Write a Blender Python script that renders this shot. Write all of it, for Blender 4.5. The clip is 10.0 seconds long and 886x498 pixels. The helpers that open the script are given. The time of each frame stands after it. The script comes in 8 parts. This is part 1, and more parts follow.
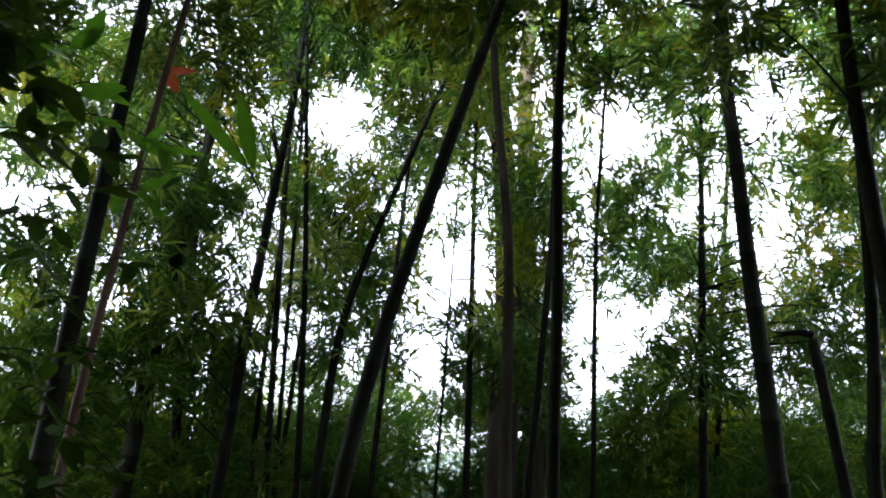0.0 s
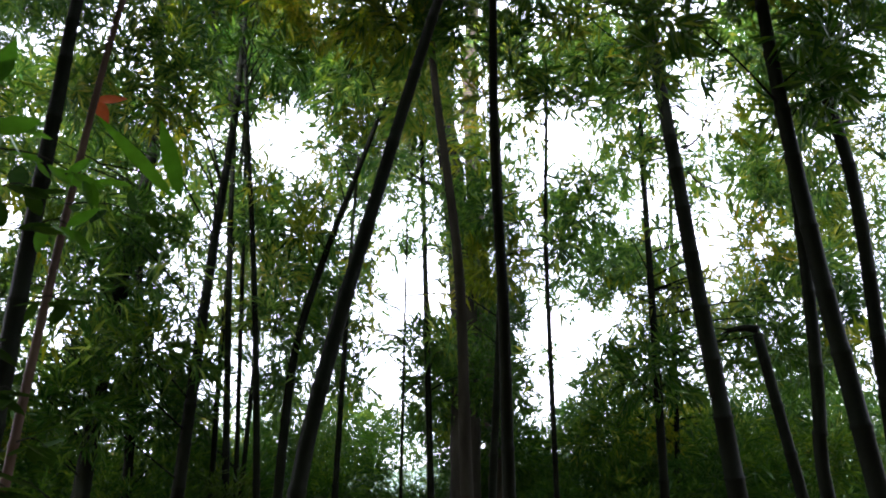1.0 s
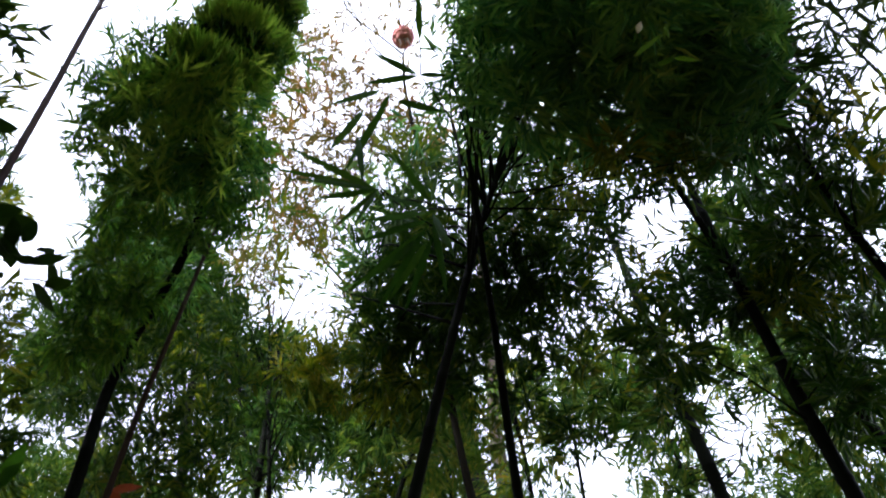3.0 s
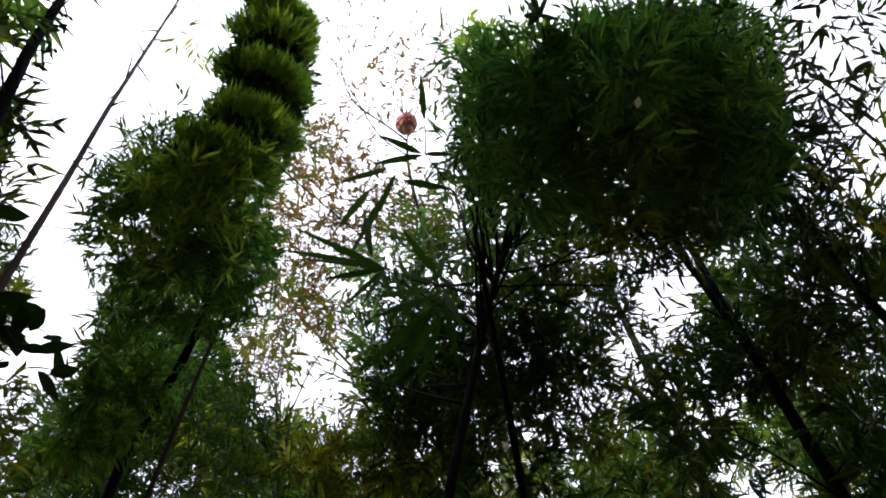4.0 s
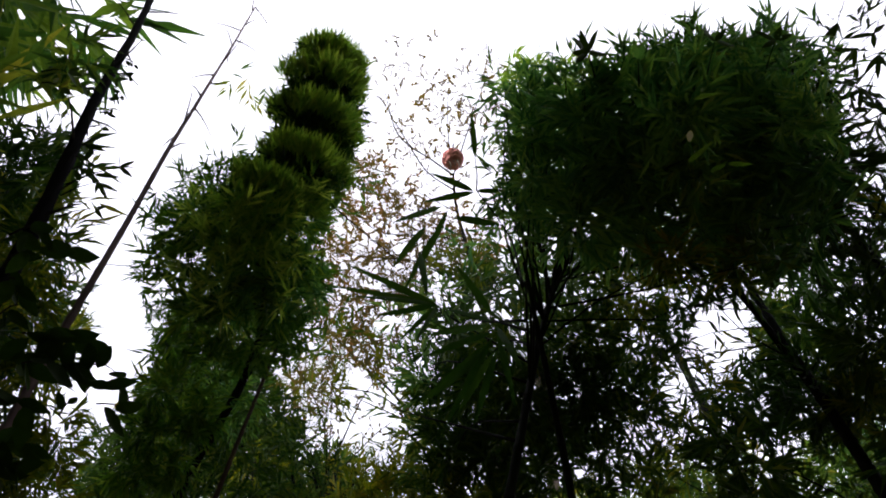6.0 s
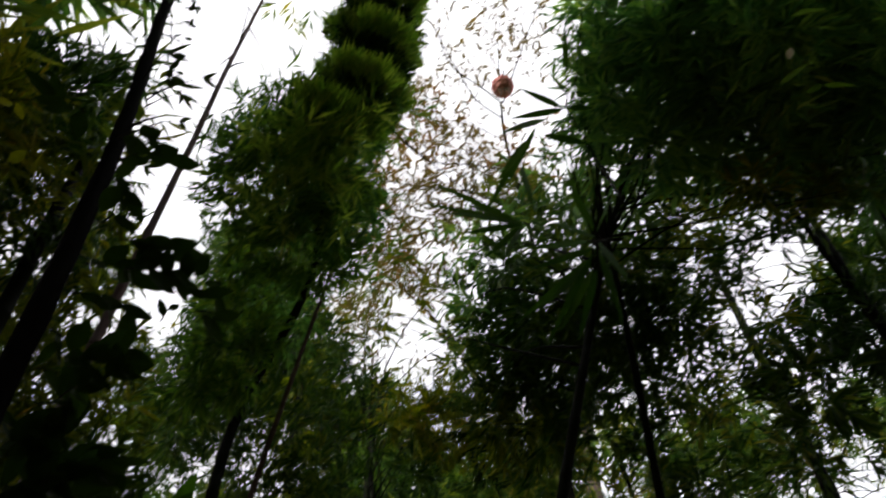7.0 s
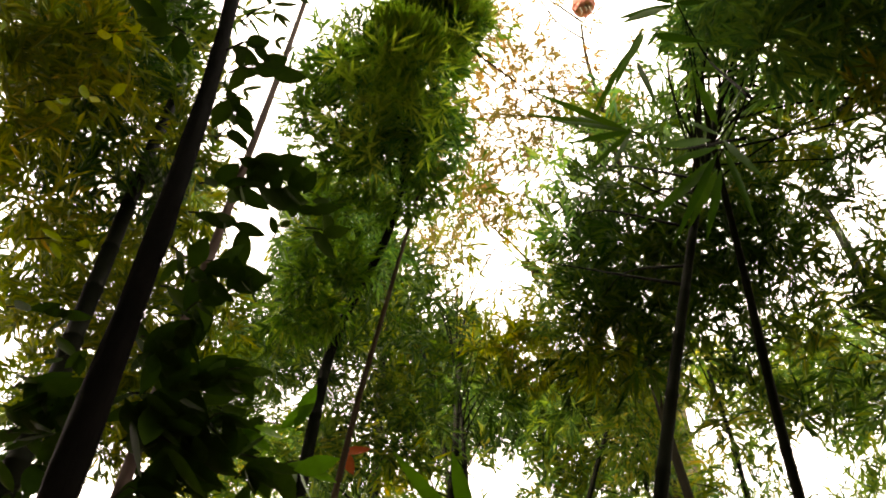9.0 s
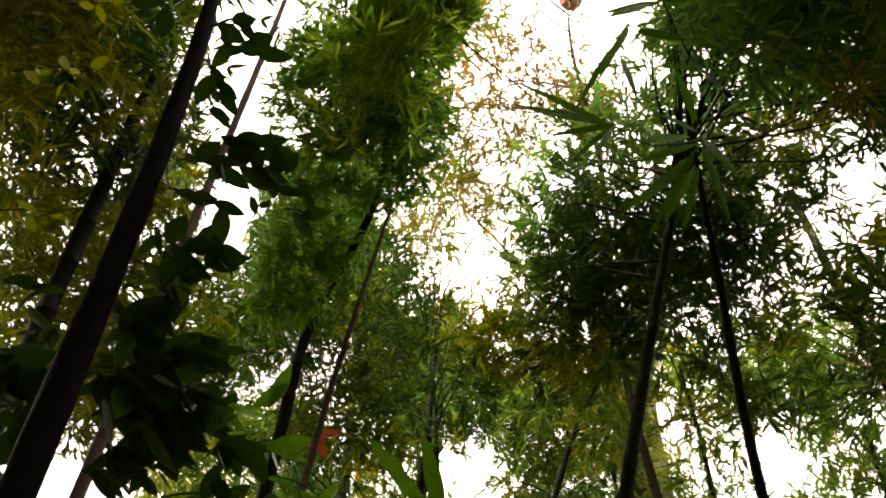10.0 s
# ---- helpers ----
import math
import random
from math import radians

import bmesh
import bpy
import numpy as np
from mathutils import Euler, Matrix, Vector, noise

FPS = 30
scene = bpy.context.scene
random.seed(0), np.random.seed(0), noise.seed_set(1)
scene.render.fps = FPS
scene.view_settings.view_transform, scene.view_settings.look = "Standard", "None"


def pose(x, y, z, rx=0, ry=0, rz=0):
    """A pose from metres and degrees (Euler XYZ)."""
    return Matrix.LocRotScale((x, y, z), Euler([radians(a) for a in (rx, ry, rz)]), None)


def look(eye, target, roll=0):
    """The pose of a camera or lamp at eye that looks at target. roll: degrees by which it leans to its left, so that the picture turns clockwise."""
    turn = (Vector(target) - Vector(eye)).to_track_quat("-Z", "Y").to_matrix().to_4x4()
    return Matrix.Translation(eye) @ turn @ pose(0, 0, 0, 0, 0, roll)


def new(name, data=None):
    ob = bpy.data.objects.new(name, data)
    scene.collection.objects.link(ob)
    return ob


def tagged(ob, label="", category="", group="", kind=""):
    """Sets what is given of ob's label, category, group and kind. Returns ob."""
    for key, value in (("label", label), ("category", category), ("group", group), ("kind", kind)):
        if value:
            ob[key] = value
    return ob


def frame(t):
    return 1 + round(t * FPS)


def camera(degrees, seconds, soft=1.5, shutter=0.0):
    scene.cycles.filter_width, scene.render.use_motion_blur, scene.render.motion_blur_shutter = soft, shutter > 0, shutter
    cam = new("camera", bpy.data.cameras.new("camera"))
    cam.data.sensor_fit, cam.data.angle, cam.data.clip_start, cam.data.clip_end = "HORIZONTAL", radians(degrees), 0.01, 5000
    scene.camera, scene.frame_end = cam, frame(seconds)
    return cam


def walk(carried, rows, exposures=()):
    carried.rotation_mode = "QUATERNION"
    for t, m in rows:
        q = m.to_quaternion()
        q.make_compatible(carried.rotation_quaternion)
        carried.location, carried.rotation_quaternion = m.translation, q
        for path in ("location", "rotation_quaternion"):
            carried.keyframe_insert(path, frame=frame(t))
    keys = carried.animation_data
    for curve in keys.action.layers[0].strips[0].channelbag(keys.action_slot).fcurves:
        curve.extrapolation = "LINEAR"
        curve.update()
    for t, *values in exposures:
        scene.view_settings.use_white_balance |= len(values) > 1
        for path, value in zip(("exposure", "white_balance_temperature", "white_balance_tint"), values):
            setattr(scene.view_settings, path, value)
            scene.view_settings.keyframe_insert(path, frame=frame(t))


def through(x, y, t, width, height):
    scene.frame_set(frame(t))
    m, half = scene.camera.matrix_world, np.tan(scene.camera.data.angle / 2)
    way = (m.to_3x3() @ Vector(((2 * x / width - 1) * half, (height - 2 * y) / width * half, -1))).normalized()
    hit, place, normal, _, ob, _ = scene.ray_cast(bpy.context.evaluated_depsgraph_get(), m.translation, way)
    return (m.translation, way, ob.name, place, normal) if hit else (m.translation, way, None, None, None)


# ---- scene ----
cam = camera(64.0, 10.0, soft=2.0, shutter=0.3)
# seconds, eye, then degrees: turn to the left, tilt up, lean
PATH = [
    (0.0, -0.095, -0.043, 1.539, -0.00, 19.00, -0.00),
    (0.5, -0.072, -0.037, 1.544, -2.25, 19.70, -2.35),
    (1.0, -0.042, -0.036, 1.550, -3.71, 20.00, -4.44),
    (1.2, -0.038, -0.029, 1.557, -3.45, 21.52, -5.78),
    (1.3, -0.035, -0.026, 1.561, -2.28, 23.25, -5.76),
    (1.5, -0.029, -0.024, 1.569, -1.53, 27.06, -4.95),
    (2.0, -0.001, -0.048, 1.575, -0.30, 35.08, -7.43),
    (2.1, 0.004, -0.048, 1.580, 1.44, 35.94, -6.88),
    (2.2, 0.009, -0.054, 1.586, 1.14, 36.94, -6.15),
    (2.3, 0.014, -0.047, 1.584, 0.12, 38.56, -5.86),
    (2.5, 0.021, -0.031, 1.578, -2.33, 43.61, -6.01),
    (2.6, 0.022, -0.025, 1.577, -2.85, 44.68, -6.80),
    (3.0, 0.019, -0.022, 1.579, -5.55, 47.70, -11.51),
    (3.2, 0.009, 0.006, 1.557, -6.67, 50.06, -13.08),
    (4.3, 0.010, -0.001, 1.582, -6.92, 54.99, -14.36),
    (4.5, 0.005, -0.005, 1.575, -6.43, 55.49, -13.81),
    (5.0, 0.007, -0.007, 1.576, -5.48, 55.83, -13.53),
    (5.5, 0.004, -0.011, 1.578, -3.56, 56.80, -12.34),
    (5.6, 0.003, -0.013, 1.577, -3.30, 57.61, -11.68),
    (5.7, 0.002, -0.015, 1.575, -2.78, 57.82, -11.23),
    (6.8, -0.149, -0.002, 1.581, 0.31, 55.15, -8.79),
    (6.9, -0.177, 0.008, 1.581, 0.79, 54.26, -7.24),
    (7.0, -0.207, 0.021, 1.581, 2.92, 52.93, -5.54),
    (7.1, -0.235, 0.031, 1.580, 5.20, 51.98, -2.26),
    (7.2, -0.263, 0.042, 1.576, 6.34, 50.56, -0.46),
    (7.3, -0.288, 0.053, 1.573, 7.68, 49.62, -0.80),
    (7.5, -0.332, 0.072, 1.562, 10.57, 49.00, 2.05),
    (8.0, -0.342, 0.093, 1.569, 12.01, 48.07, 0.82),
    (8.5, -0.352, 0.094, 1.569, 12.32, 48.14, 1.20),
    (9.0, -0.322, 0.090, 1.571, 12.22, 48.34, -0.08),
    (9.5, -0.317, 0.087, 1.565, 12.21, 47.79, 0.87),
    (10.0, -0.321, 0.087, 1.557, 9.71, 47.44, 0.15),
]


def facing(x, y, z, yaw, pitch, roll):
    return pose(x, y, z, 90 + pitch, 0, yaw) @ pose(0, 0, 0, 0, 0, roll)


EXPOSURES = [(0.0, 1.45, 5950, 15), (1.2, 1.62, 5950, 15), (1.6, 1.38, 5750, 15), (2.0, 1.12, 5600, 15), (3.0, 0.6, 5750, 15), (4.3, 0.08, 6250, 18), (5.7, -0.2, 6300, 19), (6.8, -0.65, 6450, 10), (7.3, 0.4, 7700, 11), (8.0, 1.6, 9300, 13), (8.7, 1.72, 9300, 13), (9.1, 1.5, 9300, 13), (9.6, 1.6, 9300, 13), (10.0, 1.35, 8900, 12)]
walk(cam, [(row[0], facing(*row[1:])) for row in PATH], EXPOSURES)

# ---- sky and sun: bright haze all over ----
SUN_ELEVATION, SUN_TURN = 36.0, 222.0
world = bpy.data.worlds.new("hazy_sky")
scene.world = world
world.use_nodes = True
wn, wl = world.node_tree.nodes, world.node_tree.links
sky = wn.new("ShaderNodeTexSky")
sky.sky_type = "NISHITA"
sky.sun_disc = False
sky.sun_elevation, sky.sun_rotation = radians(SUN_ELEVATION), radians(SUN_TURN)
sky.air_density, sky.dust_density, sky.ozone_density = 1.0, 6.0, 1.0
clear = wn.new("ShaderNodeBackground")
clear.inputs["Strength"].default_value = 0.12
haze = wn.new("ShaderNodeBackground")
haze.inputs["Color"].default_value = (0.97, 0.96, 1.0, 1)
haze.inputs["Strength"].default_value = 2.0
both = wn.new("ShaderNodeAddShader")
wl.new(sky.outputs[0], clear.inputs["Color"])
wl.new(clear.outputs[0], both.inputs[0])
wl.new(haze.outputs[0], both.inputs[1])
wl.new(both.outputs[0], wn["World Output"].inputs["Surface"])

sun = new("sun", bpy.data.lights.new("sun", "SUN"))
sun.data.energy, sun.data.angle, sun.data.color = 5.0, radians(9), (1.0, 0.95, 0.86)
sun.matrix_world = look((0, 0, 30), Vector((0, 0, 30)) - Vector((
    math.sin(radians(SUN_TURN)) * math.cos(radians(SUN_ELEVATION)),
    math.cos(radians(SUN_TURN)) * math.cos(radians(SUN_ELEVATION)),
    math.sin(radians(SUN_ELEVATION)))))


# ---- materials ----
def material(name):
    m = bpy.data.materials.new(name)
    m.use_nodes = True
    return m, m.node_tree.nodes, m.node_tree.links, m.node_tree.nodes["Principled BSDF"]


def ramp(nodes, stops):
    r = nodes.new("ShaderNodeValToRGB")
    while len(r.color_ramp.elements) < len(stops):
        r.color_ramp.elements.new(0.5)
    for e, (at, col) in zip(r.color_ramp.elements, stops):
        e.position, e.color = at, (*col, 1)
    return r


def leaf_material(name, tones, through, gloss=0.45, glow_tint=(1.4, 1.35, 0.6), shine=0.07):
    """A thin leaf: each leaf has its own tone, light comes through it."""
    m, n, l, p = material(name)
    geo, info = n.new("ShaderNodeNewGeometry"), n.new("ShaderNodeObjectInfo")
    mix = n.new("ShaderNodeMath")
    mix.operation = "MULTIPLY_ADD"
    mix.inputs[1].default_value = 0.65
    part_ = n.new("ShaderNodeMath")
    part_.operation = "MULTIPLY"
    part_.inputs[1].default_value = 0.35
    l.new(info.outputs["Random"], part_.inputs[0])
    l.new(geo.outputs["Random Per Island"], mix.inputs[0])
    l.new(part_.outputs[0], mix.inputs[2])
    r = ramp(n, tones)
    l.new(mix.outputs[0], r.inputs[0])
    # small blotches on the blade
    tex, co = n.new("ShaderNodeTexNoise"), n.new("ShaderNodeTexCoord")
    tex.inputs["Scale"].default_value = 30
    l.new(co.outputs["Object"], tex.inputs["Vector"])
    blotch = n.new("ShaderNodeMix")
    blotch.data_type = "RGBA"
    blotch.blend_type = "MULTIPLY"
    blotch.inputs[0].default_value = 0.5
    l.new(r.outputs[0], blotch.inputs[6])
    fade = ramp(n, [(0.3, (0.55, 0.6, 0.5)), (0.65, (1, 1, 1))])
    l.new(tex.outputs[0], fade.inputs[0])
    l.new(fade.outputs[0], blotch.inputs[7])
    l.new(blotch.outputs[2], p.inputs["Base Color"])
    p.inputs["Roughness"].default_value = gloss
    p.inputs["Specular IOR Level"].default_value = shine
    thin = n.new("ShaderNodeBsdfTranslucent")
    glow = n.new("ShaderNodeMix")
    glow.data_type = "RGBA"
    glow.blend_type = "MULTIPLY"
    glow.inputs[0].default_value = 1.0
    glow.inputs[7].default_value = (*glow_tint, 1)
    l.new(blotch.outputs[2], glow.inputs[6])
    l.new(glow.outputs[2], thin.inputs["Color"])
    add = n.new("ShaderNodeMixShader")
    add.inputs[0].default_value = through
    l.new(p.outputs[0], add.inputs[1])
    l.new(thin.outputs[0], add.inputs[2])
    l.new(add.outputs[0], n["Material Output"].inputs["Surface"])
    return m


def bark_material(name, dark, light, scale, rough=0.75, bump=0.4, stretch=0.15):
    m, n, l, p = material(name)
    co, mp = n.new("ShaderNodeTexCoord"), n.new("ShaderNodeMapping")
    mp.inputs["Scale"].default_value = (1, 1, stretch)
    fine, broad = n.new("ShaderNodeTexNoise"), n.new("ShaderNodeTexNoise")
    fine.inputs["Scale"].default_value, fine.inputs["Detail"].default_value = scale, 8
    broad.inputs["Scale"].default_value, broad.inputs["Detail"].default_value = scale * 0.12, 3
    l.new(co.outputs["Object"], mp.inputs[0])
    l.new(mp.outputs[0], fine.inputs["Vector"])
    l.new(co.outputs["Object"], broad.inputs["Vector"])
    r = ramp(n, [(0.3, dark), (0.7, light)])
    half = n.new("ShaderNodeMath")
    half.operation = "MULTIPLY_ADD"
    half.inputs[1].default_value, half.inputs[2].default_value = 0.5, 0.0
    l.new(fine.outputs[0], half.inputs[0])
    tot = n.new("ShaderNodeMath")
    tot.operation = "MULTIPLY_ADD"
    tot.inputs[1].default_value = 0.5
    l.new(broad.outputs[0], tot.inputs[0])
    l.new(half.outputs[0], tot.inputs[2])
    l.new(tot.outputs[0], r.inputs[0])
    l.new(r.outputs[0], p.inputs["Base Color"])
    p.inputs["Roughness"].default_value = rough
    p.inputs["Specular IOR Level"].default_value = 0.03
    b = n.new("ShaderNodeBump")
    b.inputs["Strength"].default_value, b.inputs["Distance"].default_value = bump, 0.01
    l.new(fine.outputs[0], b.inputs["Height"])
    l.new(b.outputs[0], p.inputs["Normal"])
    return m


BAMBOO_LEAF = leaf_material("bamboo_leaf", [(0.0, (0.01, 0.04, 0.01)), (0.35, (0.042, 0.105, 0.022)), (0.7, (0.145, 0.22, 0.03)), (1.0, (0.36, 0.33, 0.04))], 0.36)
DOME_LEAF = leaf_material("dense_leaf", [(0.0, (0.02, 0.08, 0.03)), (0.4, (0.1, 0.25, 0.07)), (0.8, (0.24, 0.4, 0.08)), (1.0, (0.4, 0.46, 0.1))], 0.4, 0.45, (1.15, 1.35, 0.65))
# Darker copy of the crown leaf: shade put into the colour.
SHADE_TINT_LEAF = leaf_material("shade_tint_leaf", [(0.0, (0.01, 0.036, 0.008)), (0.5, (0.032, 0.09, 0.012)), (0.9, (0.1, 0.17, 0.016)), (1.0, (0.24, 0.24, 0.03))], 0.22)
OLIVE_LEAF = leaf_material("olive_leaf", [(0.0, (0.025, 0.055, 0.006)), (0.45, (0.1, 0.15, 0.012)), (0.9, (0.24, 0.24, 0.02)), (1.0, (0.4, 0.22, 0.04))], 0.4, 0.5, (1.5, 1.45, 0.35))
FAR_LEAF = leaf_material("shade_leaf", [(0.0, (0.012, 0.036, 0.011)), (0.4, (0.046, 0.122, 0.027)), (0.75, (0.15, 0.24, 0.038)), (1.0, (0.3, 0.27, 0.04))], 0.42)
FRESH_LEAF = leaf_material("fresh_leaf", [(0.0, (0.02, 0.08, 0.008)), (1.0, (0.06, 0.15, 0.015))], 0.4)
DRY_LEAF = leaf_material("turning_leaf", [(0.0, (0.04, 0.08, 0.02)), (0.45, (0.16, 0.16, 0.045)), (0.8, (0.3, 0.21, 0.07)), (1.0, (0.42, 0.22, 0.09))], 0.4, 0.5, (1.3, 1.0, 0.5))
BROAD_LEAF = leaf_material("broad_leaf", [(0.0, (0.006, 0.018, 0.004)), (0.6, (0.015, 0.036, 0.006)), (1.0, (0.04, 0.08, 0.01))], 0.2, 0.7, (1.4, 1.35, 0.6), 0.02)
PLUME_LEAF = leaf_material("sunlit_leaf", [(0.0, (0.025, 0.07, 0.012)), (0.5, (0.09, 0.21, 0.026)), (0.85, (0.2, 0.33, 0.04)), (1.0, (0.34, 0.42, 0.05))], 0.4, 0.45, (1.2, 1.35, 0.5))
# Brightened copy of the plume leaf: light put into the colour.
LIT_TIP_LEAF = leaf_material("lit_tip_leaf", [(0.0, (0.13, 0.27, 0.05)), (0.5, (0.26, 0.4, 0.075)), (1.0, (0.44, 0.52, 0.11))], 0.5, 0.45, (1.2, 1.35, 0.5))
BIG_LEAF = leaf_material("large_leaf", [(0.0, (0.012, 0.045, 0.008)), (0.6, (0.03, 0.085, 0.012)), (1.0, (0.07, 0.15, 0.016))], 0.35)
# Also the dark density-5 backing that deepens shade inside the crowns.
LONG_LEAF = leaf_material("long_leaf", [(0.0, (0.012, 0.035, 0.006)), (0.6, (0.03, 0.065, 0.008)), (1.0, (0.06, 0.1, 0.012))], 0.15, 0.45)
GREY_LEAF = leaf_material("dull_leaf", [(0.0, (0.07, 0.06, 0.03)), (0.6, (0.18, 0.14, 0.06)), (1.0, (0.3, 0.22, 0.08))], 0.35)
PALE_LEAF = leaf_material("pale_dead_leaf", [(0.0, (0.5, 0.47, 0.42)), (1.0, (0.6, 0.57, 0.52))], 0.2)
RED_LEAF = leaf_material("red_leaf", [(0.0, (0.28, 0.06, 0.03)), (1.0, (0.38, 0.09, 0.04))], 0.3)
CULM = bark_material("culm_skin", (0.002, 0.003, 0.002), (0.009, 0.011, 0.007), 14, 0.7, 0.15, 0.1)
CULM_GREY = bark_material("grey_culm_skin", (0.045, 0.03, 0.029), (0.14, 0.098, 0.092), 16, 0.65, 0.2, 0.1)
CULM_BROWN = bark_material("brown_culm_skin", (0.022, 0.015, 0.0115), (0.068, 0.046, 0.034), 16, 0.65, 0.2, 0.1)
BARK = bark_material("tree_bark", (0.006, 0.006, 0.005), (0.03, 0.029, 0.023), 12, 0.9, 0.7, 0.25)
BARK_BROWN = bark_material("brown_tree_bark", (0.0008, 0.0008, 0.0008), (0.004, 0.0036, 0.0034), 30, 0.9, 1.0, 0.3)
BARK_PALE = bark_material("pale_tree_bark", (0.05, 0.04, 0.034), (0.14, 0.112, 0.095), 10, 0.85, 0.4, 0.3)
NEST = bark_material("nest_paper", (0.5, 0.17, 0.16), (0.74, 0.35, 0.33), 40, 0.95, 0.8, 1.0)
LITTER = bark_material("leaf_litter", (0.05, 0.035, 0.02), (0.2, 0.14, 0.08), 9, 0.95, 0.8, 1.0)
# For the added wall behind the camera that blocks low light.
UNSEEN_THICKET = bark_material("unseen_thicket", (0.012, 0.025, 0.008), (0.05, 0.085, 0.02), 3, 0.9, 1.0, 1.0)
# Pale tone has the distance haze mixed into it.
HAZED_HILL = bark_material("far_slope", (0.11, 0.16, 0.13), (0.22, 0.28, 0.24), 0.5, 1.0, 0.3, 1.0)


# ---- making things ----
def mesh_of(name, verts, faces, mat, smooth=False):
    me = bpy.data.meshes.new(name)
    me.from_pydata(np.asarray(verts).tolist(), [], [tuple(q) for q in faces])
    me.materials.append(mat)
    if smooth:
        me.polygons.foreach_set("use_smooth", [True] * len(me.polygons))
    return me


def part(name, me, parent, at=(0, 0, 0), label="", turn=(0, 0, 0), size=1.0):
    """One mesh under a thing, at a place in the world."""
    ob = new(name, me)
    ob.parent = parent
    up = parent
    base = Vector((0, 0, 0))
    while up:
        base += up.location
        up = up.parent
    ob.location = Vector(at) - base
    ob.rotation_euler = turn
    ob.scale = (size, size, size)
    if label:
        tagged(ob, label)
    return ob


def thing(name, at, label, category, group=""):
    ob = new(name)
    ob.location = at
    return tagged(ob, label, category, group)


def smooth_line(points, step):
    """Points along a Catmull-Rom curve, about step apart, as an array."""
    p = np.array(points, float)
    p = np.vstack([2 * p[0] - p[1], p, 2 * p[-1] - p[-2]])
    out = []
    for a, b, c, d in zip(p, p[1:], p[2:], p[3:]):
        n = max(2, int(np.linalg.norm(c - b) / step))
        for s in np.arange(n) / n:
            out.append(0.5 * (2 * b + (c - a) * s + (2 * a - 5 * b + 4 * c - d) * s ** 2 + (3 * b - a - 3 * c + d) * s ** 3))
    out.append(p[-2])
    return np.array(out)


def tube(line, radii, sides=9, wobble=0.0, rng=None):
    """Vertices and faces of a round tube along a line, closed at both ends."""
    line, radii = np.asarray(line, float), np.asarray(radii, float)
    ahead = np.gradient(line, axis=0)
    ahead /= np.linalg.norm(ahead, axis=1)[:, None] + 1e-9
    ref = np.where(np.abs(ahead[:, 2:3]) > 0.9, [[1.0, 0, 0]], [[0, 0, 1.0]])
    side = np.cross(ahead, ref[len(ref) // 2])
    side /= np.linalg.norm(side, axis=1)[:, None] + 1e-9
    other = np.cross(ahead, side)
    ang = np.arange(sides) * 2 * np.pi / sides
    r = radii[:, None] * np.ones(sides)
    if wobble:
        r = r * (1 + wobble * (rng.random(r.shape) - 0.5))
    v = line[:, None] + r[..., None] * (np.cos(ang)[None, :, None] * side[:, None] + np.sin(ang)[None, :, None] * other[:, None])
    v = v.reshape(-1, 3)
    faces = []
    for i in range(len(line) - 1):
        for k in range(sides):
            a, b = i * sides + k, i * sides + (k + 1) % sides
            faces.append((a, b, b + sides, a + sides))
    faces.append(tuple(range(sides))[::-1])
    faces.append(tuple(range((len(line) - 1) * sides, len(line) * sides)))
    return v, faces


def culm_mesh(points, r0, r1, mat, rng, joint=0.3):
    """A jointed bamboo stem: swollen rings at the joints."""
    line = smooth_line(points, 0.06)
    run = np.r_[0, np.cumsum(np.linalg.norm(np.diff(line, axis=0), axis=1))]
    total = run[-1]
    at, s = [], 0.0
    while s < total:
        gap = joint * rng.uniform(0.8, 1.2)
        for q, k in ((0, 1.0), (0.010, 1.1), (0.02, 1.09), (0.03, 0.98), (gap * 0.5, 0.98)):
            if s + q < total:
                at.append((s + q, k))
        s += gap
    at = np.array(at)
    pos = np.stack([np.interp(at[:, 0], run, line[:, i]) for i in range(3)], 1)
    rad = (r0 + (r1 - r0) * (at[:, 0] / total) ** 1.3) * at[:, 1]
    v, f = tube(pos - np.array(points[0]), rad, 9)
    return mesh_of("culm", v, f, mat, True)


def blades(base, along, normal, length, width, fold=0.25, bend=0.25, small=False):
    """Many narrow leaves at once, folded along the rib and bent down; small ones have two faces, the rest four."""
    n = len(base)
    along = along / np.linalg.norm(along, axis=1)[:, None]
    side = np.cross(along, normal)
    side /= np.linalg.norm(side, axis=1)[:, None] + 1e-9
    up = np.cross(side, along)
    L, Wd = length[:, None], width[:, None]
    mid = base + along * L * 0.38
    tip = base + along * L - up * L * bend
    a = mid + side * Wd * 0.5 + up * Wd * fold
    b = mid - side * Wd * 0.5 + up * Wd * fold
    if small:
        v = np.stack([base, a, tip, b], 1).reshape(-1, 3)
        o = np.arange(n)[:, None] * 4
        return v, np.concatenate([o + [0, 1, 2], o + [0, 2, 3]])
    v = np.stack([base, a, mid, b, tip], 1).reshape(-1, 3)
    o = np.arange(n)[:, None] * 5
    f = np.concatenate([o + [0, 1, 2], o + [0, 2, 3], o + [1, 4, 2], o + [2, 4, 3]])
    return v, f


def unit(v):
    return v / (np.linalg.norm(v, axis=-1)[..., None] + 1e-9)


